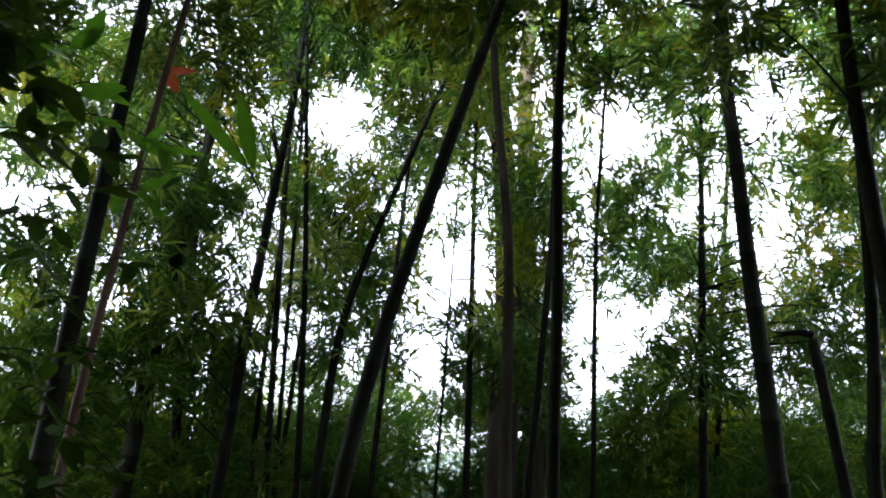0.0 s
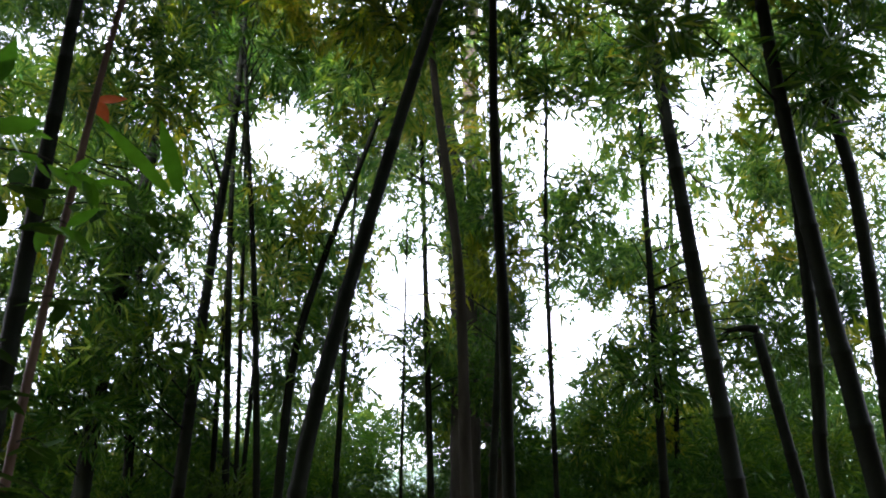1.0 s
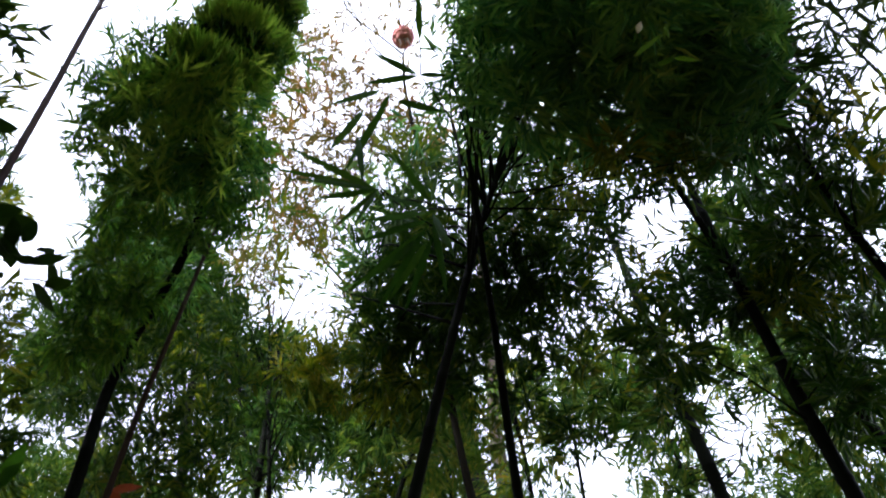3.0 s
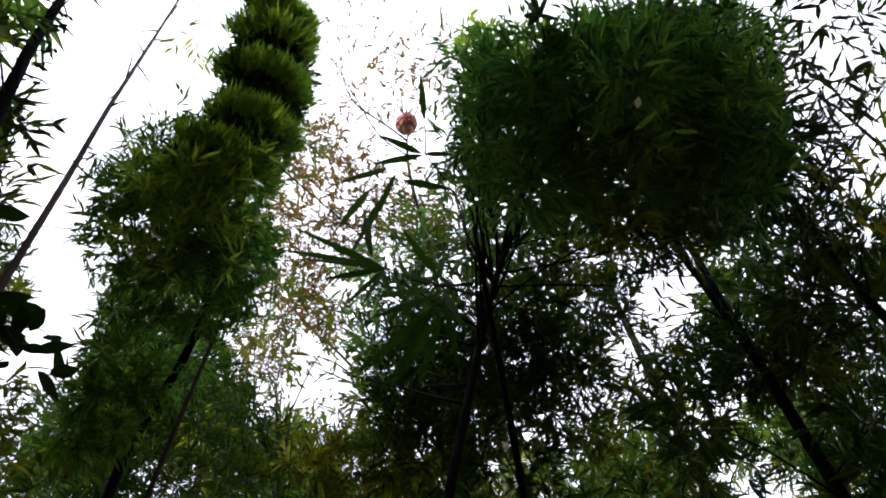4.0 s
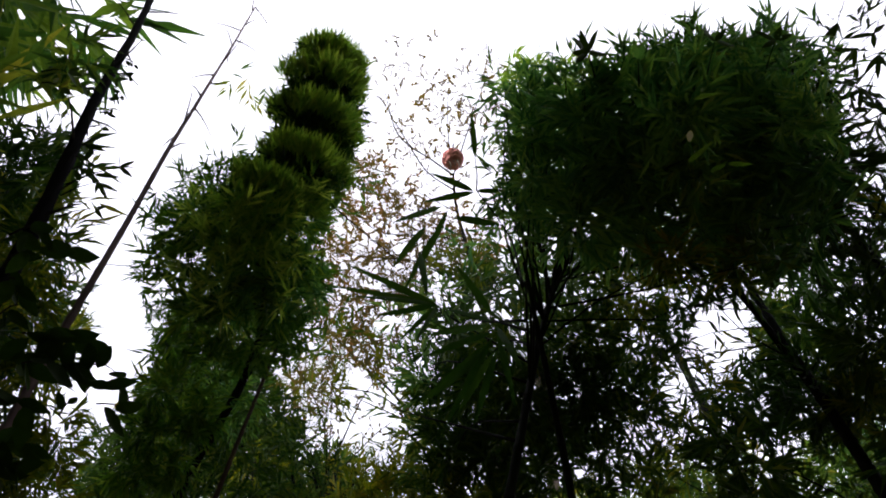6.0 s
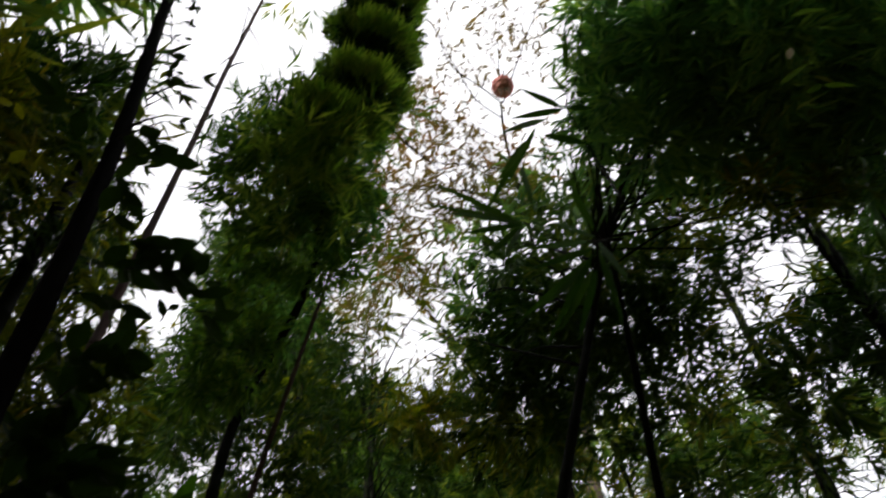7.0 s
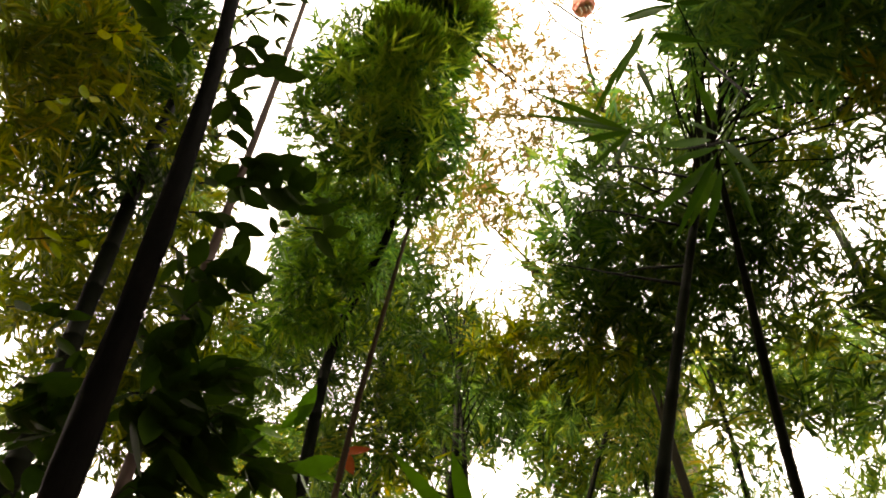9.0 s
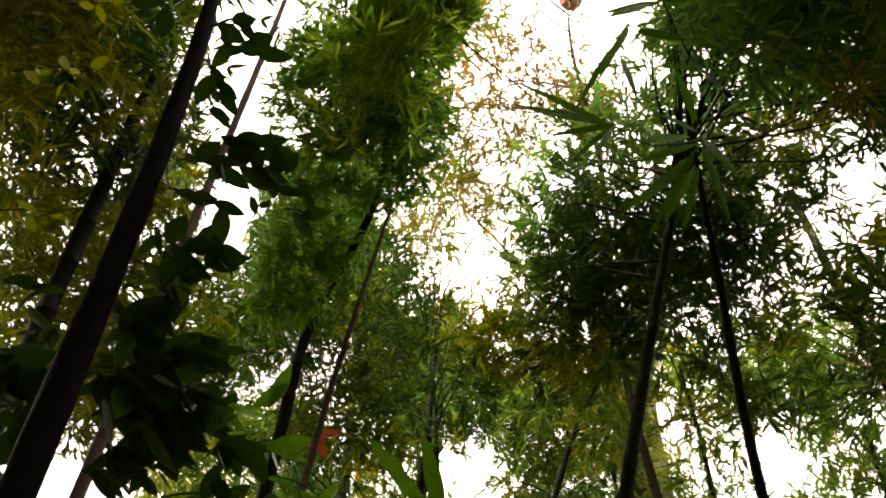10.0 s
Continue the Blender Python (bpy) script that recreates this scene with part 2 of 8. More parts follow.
def cluster_mesh(name, rng, radius, sprays, per, length, width, mat, lift=0.35, twig=0.0015, reach_by=1.1):
    """A ball of leafy twigs: each twig carries a fan of leaves that point outwards and droop."""
    d = unit(rng.normal(size=(sprays, 3)))
    c = d * radius * rng.random((sprays, 1)) ** 0.45
    c[:, 2] *= 0.95
    axis = unit(d * 0.8 + rng.normal(size=(sprays, 3)) * 0.55 + [0, 0, lift])
    reach = rng.uniform(0.5, 1.1, (sprays, 1)) * length * reach_by
    start = c - axis * reach * 0.5
    along_t = np.repeat(axis, per, 0)
    s = np.tile(np.linspace(0.25, 1.0, per), sprays)[:, None]
    base = np.repeat(start, per, 0) + along_t * s * np.repeat(reach, per, 0)
    out = unit(np.cross(along_t, rng.normal(size=along_t.shape)))
    spread = rng.uniform(0.35, 1.1, (len(base), 1)) * (1.15 - 0.6 * s)
    direction = unit(along_t + out * spread + [0, 0, -0.18])
    normal = unit(rng.normal(size=base.shape) * 0.45 + [0, 0, 1])
    ln = length * rng.uniform(0.6, 1.15, len(base))
    v, f = blades(base, direction, normal, ln, width * rng.uniform(0.75, 1.2, len(base)), 0.22, 0.16, length <= 0.135)
    # three-sided twigs
    side = unit(np.cross(axis, [0.3, 0.2, 1.0]))
    other = np.cross(axis, side)
    rings = []
    for q, k in ((start - axis * reach * 0.4, 1.0), (start + axis * reach, 0.5)):
        for g in range(3):
            rings.append(q + twig * k * (math.cos(g * 2.1) * side + math.sin(g * 2.1) * other))
    tv = np.stack(rings, 1).reshape(-1, 3)
    o = len(v) + np.arange(sprays)[:, None] * 6
    tf = np.concatenate([np.concatenate([o + [g, (g + 1) % 3, 3 + g], o + [(g + 1) % 3, 3 + (g + 1) % 3, 3 + g]]) for g in range(3)])
    return mesh_of(name, np.vstack([v, tv]), np.vstack([f, tf]).tolist(), mat)


SIZES = (0.12, 0.18, 0.27, 0.4, 0.6)
COVER = {1: 0.35, 2: 0.85, 3: 1.5, 4: 2.3, 5: 1.7}
library = {}


def cluster(radius, density, mat, length):
    """A leaf ball of about that radius and density out of a small stock; each kind has three forms."""
    size = min(SIZES, key=lambda s: abs(math.log(s / radius)))
    form = random.randrange(3)
    key = (size, density, mat.name, length, form)
    if key not in library:
        rng = np.random.default_rng(1000 + len(library))
        width = length * 0.14
        leaves = COVER[density] * math.pi * size ** 2 / (length * width * 0.34)
        per = 7 if density > 2 else 4
        library[key] = cluster_mesh("foliage", rng, size, max(3, int(leaves / per)), per, length, width, mat)
    return library[key], radius / size


def rod(name, owner, points, r0, r1, mat, sides=6):
    line = smooth_line(points, 0.08 if sides > 4 else 0.16)
    v, f = tube(line - np.array(points[0]), np.linspace(r0, r1, len(line)), sides)
    return part(name, mesh_of(name, v, f, mat, True), owner, points[0])


stems = {}


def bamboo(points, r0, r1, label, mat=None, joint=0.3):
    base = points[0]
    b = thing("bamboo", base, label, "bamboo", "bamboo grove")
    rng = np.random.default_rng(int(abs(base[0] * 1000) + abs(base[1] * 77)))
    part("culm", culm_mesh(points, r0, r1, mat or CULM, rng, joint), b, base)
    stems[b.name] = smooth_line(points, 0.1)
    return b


def crown(owner, density, mat, length, balls, carried=True):
    """Leaf balls of one bamboo: place and radius of each, with the side branch that carries it."""
    line = stems[owner.name]
    for x, y, z, r in balls:
        ball, holder = np.array([x, y, z]), owner
        if carried and density < 5:
            gap = np.linalg.norm((line - ball + [0, 0, 0.25]) * [1, 1, 0.6], axis=1)
            root = line[gap.argmin()]
            reach = np.linalg.norm(ball - root)
            if 0.12 < reach < 1.5:
                side = np.array([random.uniform(-1, 1), random.uniform(-1, 1), 1.0]) * 0.09 * reach
                end = ball + (ball - root) / reach * r * 0.6
                holder = rod("branch", owner, [tuple(root), tuple((root + ball) / 2 + side), tuple(end)], 0.004 + 0.004 * reach, 0.0015, CULM, 4)
        me, size = cluster(r, density, mat, length * 1.35 if length < 0.15 else length)
        tilt = (random.uniform(-0.3, 0.3), random.uniform(-0.3, 0.3), random.uniform(0, 6.28))
        tagged(part("foliage", me, holder, (x, y, z), "", tilt, size), kind="stuff")


def tiers(owner, mat, length, lean, rings):
    """Collars of leaves round a stem, one above the other: each leaf stands outwards and along the stem's lean."""
    axis = np.array(lean) / np.linalg.norm(lean)
    u = unit(np.cross(axis, [0.0, 0.0, 1.0])[None])[0]
    w = np.cross(axis, u)
    for k, (x, y, z, r) in enumerate(rings):
        g = np.random.default_rng(77 + k)
        n = int(900 + 2600 * r)
        ang = g.uniform(0, 2 * np.pi, n)
        out = np.cos(ang)[:, None] * u + np.sin(ang)[:, None] * w
        rim = 1 + 0.12 * np.sin(3 * ang + k) + 0.07 * np.sin(7 * ang + 2 * k)
        base = out * (r * rim * g.uniform(0.45, 1.0, n) ** 0.6)[:, None] + axis * g.normal(0, 0.022, (n, 1))
        along = out * g.uniform(0.1, 0.75, (n, 1)) + g.normal(size=(n, 3)) * 0.28 + axis * 0.8
        v, f = blades(base, along, out + g.normal(size=(n, 3)) * 0.3, length * g.uniform(0.6, 1.2, n), length * 0.14 * g.uniform(0.8, 1.2, n), 0.2, 0.12)
        tagged(part("foliage", mesh_of("foliage", v, f.tolist(), mat), owner, (x, y, z)), kind="stuff")


# ---- ground and distance ----
def ground_sheet():
    n, reach = 70, 400.0
    g = np.linspace(-1, 1, n)
    g = np.sign(g) * np.abs(g) ** 2.2 * reach
    X, Y = np.meshgrid(g, g, indexing="ij")
    Z = np.array([[0.12 * noise.noise((x * 0.35, y * 0.35, 0)) for x, y in zip(a, b)] for a, b in zip(X, Y)]) - 0.02
    v = np.stack([X, Y, Z], -1).reshape(-1, 3)
    f = [(i * n + j, (i + 1) * n + j, (i + 1) * n + j + 1, i * n + j + 1) for i in range(n - 1) for j in range(n - 1)]
    tagged(new("ground", mesh_of("ground", v, f, LITTER, True)), "forest floor of brown fallen bamboo leaves", "ground", "", "structure")


ground_sheet()

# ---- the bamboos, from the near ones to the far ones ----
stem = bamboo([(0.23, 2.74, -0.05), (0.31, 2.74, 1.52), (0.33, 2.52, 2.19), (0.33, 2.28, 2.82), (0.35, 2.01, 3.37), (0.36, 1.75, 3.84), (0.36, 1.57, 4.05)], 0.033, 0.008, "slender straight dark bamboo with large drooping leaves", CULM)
long_leaved = stem
stem = bamboo([(-1.41, 1.41, -0.05), (-1.39, 1.43, 2.50), (-1.38, 1.44, 3.80), (-1.38, 1.45, 4.60), (-1.38, 1.45, 5.40), (-1.37, 1.46, 6.20), (-1.35, 1.47, 7.50), (-1.34, 1.48, 9.00)], 0.020, 0.006, "bare reddish bamboo pole with short dead twigs", CULM_GREY)
bare_pole = stem
crown(stem, 3, BAMBOO_LEAF, 0.13, [(-1.38, 0.69, 4.70, 0.10), (-1.52, 0.87, 4.91, 0.11)], False)
crown(stem, 3, BAMBOO_LEAF, 0.13, [(-1.59, 1.16, 4.69, 0.11), (-1.97, 1.39, 5.05, 0.12)], False)
crown(stem, 2, BAMBOO_LEAF, 0.13, [(-1.42, 0.95, 4.43, 0.10), (-1.55, 1.30, 4.46, 0.10), (-1.61, 1.41, 4.41, 0.10)], False)
crown(stem, 1, BAMBOO_LEAF, 0.13, [(-1.55, 2.11, 8.74, 0.22), (-1.49, 0.91, 4.68, 0.10), (-1.57, 1.22, 4.51, 0.10)], False)
stem = bamboo([(-0.69, 2.30, -0.05), (-0.43, 2.36, 1.53), (-0.30, 2.38, 2.08), (-0.13, 2.40, 2.63), (0.05, 2.40, 3.18), (0.24, 2.39, 3.73), (0.44, 2.36, 4.28), (0.68, 2.30, 4.83), (0.96, 2.20, 5.38), (1.15, 2.11, 5.68)], 0.034, 0.012, "slender dark bamboo leaning over, long leaves at its top", CULM)
crown(stem, 5, LONG_LEAF, 0.13, [(1.44, 1.24, 4.91, 0.11)])
crown(stem, 2, DOME_LEAF, 0.1, [(1.05, 1.35, 4.74, 0.20), (1.26, 1.34, 4.57, 0.20), (0.72, 1.85, 4.58, 0.20)])
crown(stem, 4, DOME_LEAF, 0.1, [(1.27, 1.22, 4.81, 0.11), (1.19, 1.02, 4.32, 0.09), (1.36, 1.17, 4.72, 0.10), (1.41, 1.14, 4.51, 0.10), (1.66, 1.22, 4.67, 0.11), (0.54, 1.15, 4.55, 0.09), (0.52, 1.28, 4.55, 0.09), (0.68, 1.12, 4.25, 0.17), (0.78, 1.30, 4.65, 0.19), (0.90, 1.15, 4.26, 0.17), (1.02, 1.09, 4.01, 0.16), (1.18, 1.26, 4.40, 0.18), (1.41, 1.24, 4.33, 0.19), (1.60, 1.41, 4.71, 0.21), (1.62, 1.33, 4.31, 0.10), (0.56, 1.47, 4.70, 0.10), (0.44, 1.32, 4.11, 0.08), (0.72, 1.49, 4.51, 0.19), (1.02, 1.61, 4.62, 0.20), (1.25, 1.55, 4.49, 0.20)])
crown(stem, 4, DOME_LEAF, 0.1, [(1.47, 1.56, 4.37, 0.20), (1.57, 1.41, 4.05, 0.18), (0.48, 1.60, 4.36, 0.09), (0.61, 1.55, 4.11, 0.17), (0.89, 1.67, 4.23, 0.18), (1.01, 1.89, 4.60, 0.21), (1.12, 1.67, 4.14, 0.18), (1.45, 1.75, 4.21, 0.19)])
crown(stem, 4, DOME_LEAF, 0.1, [(1.11, 1.08, 4.43, 0.09), (1.02, 1.31, 4.66, 0.20), (0.51, 1.53, 4.51, 0.10), (0.89, 1.41, 4.25, 0.18), (1.09, 1.36, 4.12, 0.17), (0.55, 1.82, 4.75, 0.11)])
crown(stem, 4, SHADE_TINT_LEAF, 0.10, [(1.23, 1.92, 4.15, 0.10), (0.02, 3.41, 5.13, 0.27), (0.37, 2.98, 4.60, 0.24)])
crown(stem, 4, OLIVE_LEAF, 0.10, [(0.95, 1.65, 3.84, 0.09), (1.28, 1.79, 3.97, 0.09)])
crown(stem, 3, DOME_LEAF, 0.1, [(1.45, 1.07, 4.30, 0.09), (1.41, 1.16, 3.95, 0.09), (1.53, 1.63, 3.95, 0.18), (-0.19, 3.06, 4.96, 0.13)])
crown(stem, 3, DOME_LEAF, 0.1, [(1.07, 1.11, 4.63, 0.10), (1.56, 1.19, 4.26, 0.10), (0.49, 1.80, 4.44, 0.10)])
crown(stem, 3, SHADE_TINT_LEAF, 0.10, [(1.26, 1.64, 3.75, 0.09), (-0.04, 3.29, 4.50, 0.25)])
crown(stem, 2, DOME_LEAF, 0.1, [(1.23, 0.94, 4.40, 0.09), (1.30, 0.92, 4.23, 0.09), (1.41, 0.95, 4.27, 0.09), (1.35, 0.94, 3.94, 0.08), (1.73, 1.12, 4.37, 0.10), (0.41, 1.25, 4.51, 0.09), (1.51, 1.09, 3.98, 0.09), (1.52, 1.21, 3.96, 0.09), (0.35, 1.40, 4.24, 0.09), (0.34, 1.47, 4.16, 0.09), (0.37, 1.85, 4.58, 0.10)])
crown(stem, 2, DOME_LEAF, 0.1, [(0.74, 1.02, 4.45, 0.09), (0.88, 0.99, 4.35, 0.09), (1.22, 1.00, 4.64, 0.10), (0.42, 1.10, 4.53, 0.09), (0.39, 1.42, 4.65, 0.10), (-0.15, 2.98, 5.48, 0.14)])
crown(stem, 1, DOME_LEAF, 0.1, [(-0.41, 3.05, 4.75, 0.13)])
crown(stem, 1, DOME_LEAF, 0.1, [(0.59, 1.11, 4.79, 0.10), (0.68, 1.02, 4.51, 0.09), (1.06, 0.98, 4.53, 0.09), (1.56, 0.96, 4.36, 0.10), (1.47, 0.86, 3.99, 0.08)])
crown(stem, 1, DOME_LEAF, 0.1, [(-0.14, 2.45, 5.03, 0.12), (-0.36, 2.96, 5.45, 0.14)])
crown(stem, 1, SHADE_TINT_LEAF, 0.10, [(1.13, 2.04, 3.91, 0.09)])
stem = bamboo([(-2.28, 2.04, -0.05), (-2.28, 1.96, 3.10), (-2.34, 1.98, 3.64), (-2.42, 1.95, 4.90), (-2.44, 1.93, 5.50), (-2.47, 1.91, 5.95)], 0.055, 0.030, "dark bamboo with olive green leaves", CULM)
olive_stem = stem
crown(stem, 1, LONG_LEAF, 0.18, [(-2.60, 3.05, 5.18, 0.13)], False)
crown(stem, 5, LONG_LEAF, 0.18, [(-2.92, 1.51, 5.85, 0.29), (-2.78, 1.87, 6.90, 0.18), (-3.82, 1.92, 6.30, 0.34), (-2.83, 1.64, 5.37, 0.27), (-3.27, 1.86, 5.26, 0.24), (-3.67, 2.44, 6.28, 0.35), (-3.10, 2.47, 6.06, 0.32), (-2.60, 2.27, 5.81, 0.13), (-2.68, 2.48, 5.78, 0.13), (-3.37, 2.18, 5.07, 0.28), (-2.84, 2.49, 5.47, 0.15), (-3.14, 2.64, 5.48, 0.13), (-2.90, 2.63, 5.42, 0.15), (-2.95, 2.79, 6.01, 0.14), (-3.65, 2.57, 5.04, 0.26), (-3.67, 3.01, 5.57, 0.33), (-3.01, 2.83, 5.17, 0.29), (-3.15, 3.32, 6.00, 0.15), (-3.98, 2.91, 5.06, 0.14)], False)
crown(stem, 5, LONG_LEAF, 0.18, [(-3.78, 2.91, 4.75, 0.13), (-3.14, 2.80, 4.78, 0.15), (-3.19, 2.99, 4.71, 0.13), (-2.68, 3.28, 5.17, 0.13), (-3.22, 3.10, 4.55, 0.13), (-3.27, 3.29, 4.32, 0.29)], False)
crown(stem, 5, LONG_LEAF, 0.18, [(-3.94, 1.67, 6.82, 0.37), (-2.71, 1.63, 6.04, 0.30), (-2.20, 1.57, 5.53, 0.11), (-3.03, 2.12, 6.30, 0.33), (-2.88, 2.24, 6.66, 0.18), (-3.00, 2.10, 4.99, 0.12), (-3.62, 2.68, 5.60, 0.14), (-2.72, 2.74, 5.51, 0.13), (-3.12, 3.15, 5.00, 0.30)], False)
crown(stem, 4, OLIVE_LEAF, 0.095, [(-3.19, 1.34, 5.70, 0.29), (-2.27, 1.15, 4.77, 0.22), (-3.21, 1.60, 5.48, 0.28), (-2.35, 1.34, 4.64, 0.22), (-2.61, 1.81, 5.57, 0.27)], False)
crown(stem, 3, OLIVE_LEAF, 0.095, [(-2.64, 2.07, 5.31, 0.27), (-2.67, 1.69, 4.25, 0.22), (-3.08, 2.51, 4.87, 0.28), (-2.62, 2.43, 4.63, 0.25), (-2.81, 2.47, 4.39, 0.13), (-2.43, 2.39, 4.14, 0.23), (-2.88, 3.10, 4.42, 0.27), (-2.72, 3.45, 4.67, 0.29), (-3.23, 2.83, 4.06, 0.26), (-2.62, 2.58, 3.72, 0.22), (-2.79, 3.21, 4.17, 0.26), (-2.98, 3.09, 3.90, 0.26)], False)
crown(stem, 4, SHADE_TINT_LEAF, 0.095, [(-2.31, 1.38, 5.29, 0.25), (-2.24, 1.49, 5.74, 0.14), (-2.36, 1.80, 5.61, 0.14), (-2.97, 1.94, 5.27, 0.27), (-2.30, 1.97, 4.62, 0.12), (-2.55, 2.28, 4.89, 0.13), (-2.32, 3.06, 3.94, 0.24), (-3.52, 3.28, 4.11, 0.29)], False)
crown(stem, 4, OLIVE_LEAF, 0.095, [(-2.89, 1.63, 4.78, 0.25), (-2.11, 1.79, 4.88, 0.12)], False)
crown(stem, 3, OLIVE_LEAF, 0.095, [(-2.12, 1.91, 4.77, 0.12), (-2.88, 2.11, 4.69, 0.13), (-2.32, 2.31, 4.85, 0.13), (-3.22, 2.25, 4.59, 0.26), (-2.58, 2.67, 5.10, 0.14), (-2.25, 2.61, 4.63, 0.13), (-3.41, 2.48, 4.53, 0.14), (-2.91, 2.20, 3.95, 0.12), (-2.66, 2.45, 4.13, 0.12), (-2.24, 2.69, 4.49, 0.13), (-2.61, 3.01, 4.65, 0.14), (-2.16, 2.67, 4.20, 0.12), (-2.58, 2.44, 3.90, 0.12), (-3.06, 3.04, 4.31, 0.14)], False)
crown(stem, 3, SHADE_TINT_LEAF, 0.095, [(-2.70, 1.87, 4.61, 0.12), (-2.45, 2.01, 4.51, 0.12), (-2.39, 2.22, 5.06, 0.13)], False)
crown(stem, 3, OLIVE_LEAF, 0.095, [(-2.58, 2.07, 4.88, 0.13), (-2.77, 2.10, 4.05, 0.12), (-3.31, 2.64, 4.45, 0.14), (-2.77, 2.27, 4.15, 0.12), (-3.09, 2.63, 4.36, 0.13), (-3.34, 2.88, 4.28, 0.14), (-2.65, 2.33, 3.85, 0.11), (-2.86, 2.62, 3.98, 0.12)], False)
crown(stem, 3, SHADE_TINT_LEAF, 0.095, [(-3.33, 3.29, 7.06, 0.21), (-2.12, 1.74, 5.06, 0.12), (-2.48, 2.75, 4.59, 0.13)], False)
crown(stem, 3, SHADE_TINT_LEAF, 0.095, [(-2.43, 3.45, 4.06, 0.14)], False)
crown(stem, 1, OLIVE_LEAF, 0.095, [(-2.12, 1.88, 5.29, 0.13), (-3.06, 2.31, 5.30, 0.15), (-2.65, 2.03, 4.56, 0.12), (-2.29, 2.37, 5.22, 0.14), (-2.03, 2.14, 4.58, 0.12), (-2.37, 2.51, 4.58, 0.13), (-2.88, 2.25, 3.86, 0.12), (-3.57, 2.90, 4.37, 0.15)], False)
crown(stem, 1, SHADE_TINT_LEAF, 0.095, [(-1.95, 1.88, 4.71, 0.11), (-3.17, 2.65, 4.24, 0.13)], False)
crown(stem, 3, OLIVE_LEAF, 0.095, [(-2.40, 0.98, 4.40, 0.13), (-2.27, 1.02, 4.47, 0.13), (-2.39, 1.14, 4.34, 0.13), (-2.15, 1.11, 4.51, 0.11), (-2.50, 1.24, 4.22, 0.11), (-2.28, 1.24, 4.38, 0.11), (-2.01, 1.15, 4.59, 0.10), (-2.41, 1.33, 4.25, 0.10)], False)
stem = bamboo([(2.10, 2.42, -0.05), (2.18, 2.28, 3.78), (2.20, 2.23, 4.27), (2.17, 2.09, 4.69), (2.15, 1.95, 4.97), (2.12, 1.72, 5.42), (2.08, 1.49, 5.74)], 0.035, 0.012, "slim dark green bamboo standing in the grove", CULM)
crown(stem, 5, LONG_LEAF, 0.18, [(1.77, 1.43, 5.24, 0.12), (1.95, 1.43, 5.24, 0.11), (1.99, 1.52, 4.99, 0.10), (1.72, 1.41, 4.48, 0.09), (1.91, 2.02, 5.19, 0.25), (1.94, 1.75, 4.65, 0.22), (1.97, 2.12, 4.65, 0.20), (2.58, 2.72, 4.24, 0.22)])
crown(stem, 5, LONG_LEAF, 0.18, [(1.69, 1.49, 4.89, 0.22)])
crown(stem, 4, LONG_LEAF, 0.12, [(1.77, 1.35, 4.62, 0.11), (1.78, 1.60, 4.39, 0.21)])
crown(stem, 4, SHADE_TINT_LEAF, 0.10, [(2.05, 2.45, 4.04, 0.22)])
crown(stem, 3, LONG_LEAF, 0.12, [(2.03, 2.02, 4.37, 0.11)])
crown(stem, 3, SHADE_TINT_LEAF, 0.10, [(2.21, 2.34, 4.36, 0.24), (2.37, 2.20, 4.18, 0.23), (2.18, 2.29, 3.83, 0.22)])
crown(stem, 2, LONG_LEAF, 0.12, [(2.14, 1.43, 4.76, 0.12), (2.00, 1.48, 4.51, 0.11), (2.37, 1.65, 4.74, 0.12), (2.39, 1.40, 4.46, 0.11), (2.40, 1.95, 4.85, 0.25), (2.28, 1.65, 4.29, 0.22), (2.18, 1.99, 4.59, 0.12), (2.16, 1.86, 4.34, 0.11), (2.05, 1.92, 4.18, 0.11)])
crown(stem, 2, OLIVE_LEAF, 0.12, [(2.32, 1.45, 4.33, 0.11), (2.26, 1.89, 4.16, 0.22)])
crown(stem, 1, LONG_LEAF, 0.12, [(2.23, 1.28, 4.81, 0.23), (2.44, 1.16, 4.62, 0.12)])
stem = bamboo([(1.78, 2.84, -0.05), (1.78, 2.84, 1.78), (1.78, 2.84, 2.33), (1.79, 2.83, 2.88), (1.81, 2.82, 3.43), (1.84, 2.80, 3.98), (1.87, 2.78, 4.53), (1.91, 2.75, 5.08), (1.92, 2.75, 5.17)], 0.047, 0.023, "thick dark bamboo bending over with a leafy crown", CULM)
crown(stem, 5, LONG_LEAF, 0.18, [(1.86, 2.27, 4.98, 0.25), (1.48, 2.08, 4.35, 0.11), (1.58, 2.05, 4.29, 0.09)])
crown(stem, 3, SHADE_TINT_LEAF, 0.10, [(1.19, 2.47, 3.51, 0.19), (2.08, 2.71, 3.48, 0.22), (1.98, 2.84, 3.29, 0.22)])
crown(stem, 2, SHADE_TINT_LEAF, 0.10, [(1.45, 2.42, 4.56, 0.12), (1.59, 2.44, 4.58, 0.12)])
stem = bamboo([(3.13, 2.68, -0.05), (2.83, 2.04, 4.87), (2.78, 1.92, 5.09), (2.73, 1.79, 5.39), (2.72, 1.77, 5.43)], 0.020, 0.008, "very thin bamboo stem with fine leaves", CULM)
side_stem = stem
crown(stem, 5, LONG_LEAF, 0.18, [(2.76, 2.57, 4.61, 0.23)])
crown(stem, 2, LONG_LEAF, 0.12, [(2.69, 1.44, 4.89, 0.13)])
crown(stem, 1, LONG_LEAF, 0.12, [(2.61, 1.32, 5.06, 0.13)])
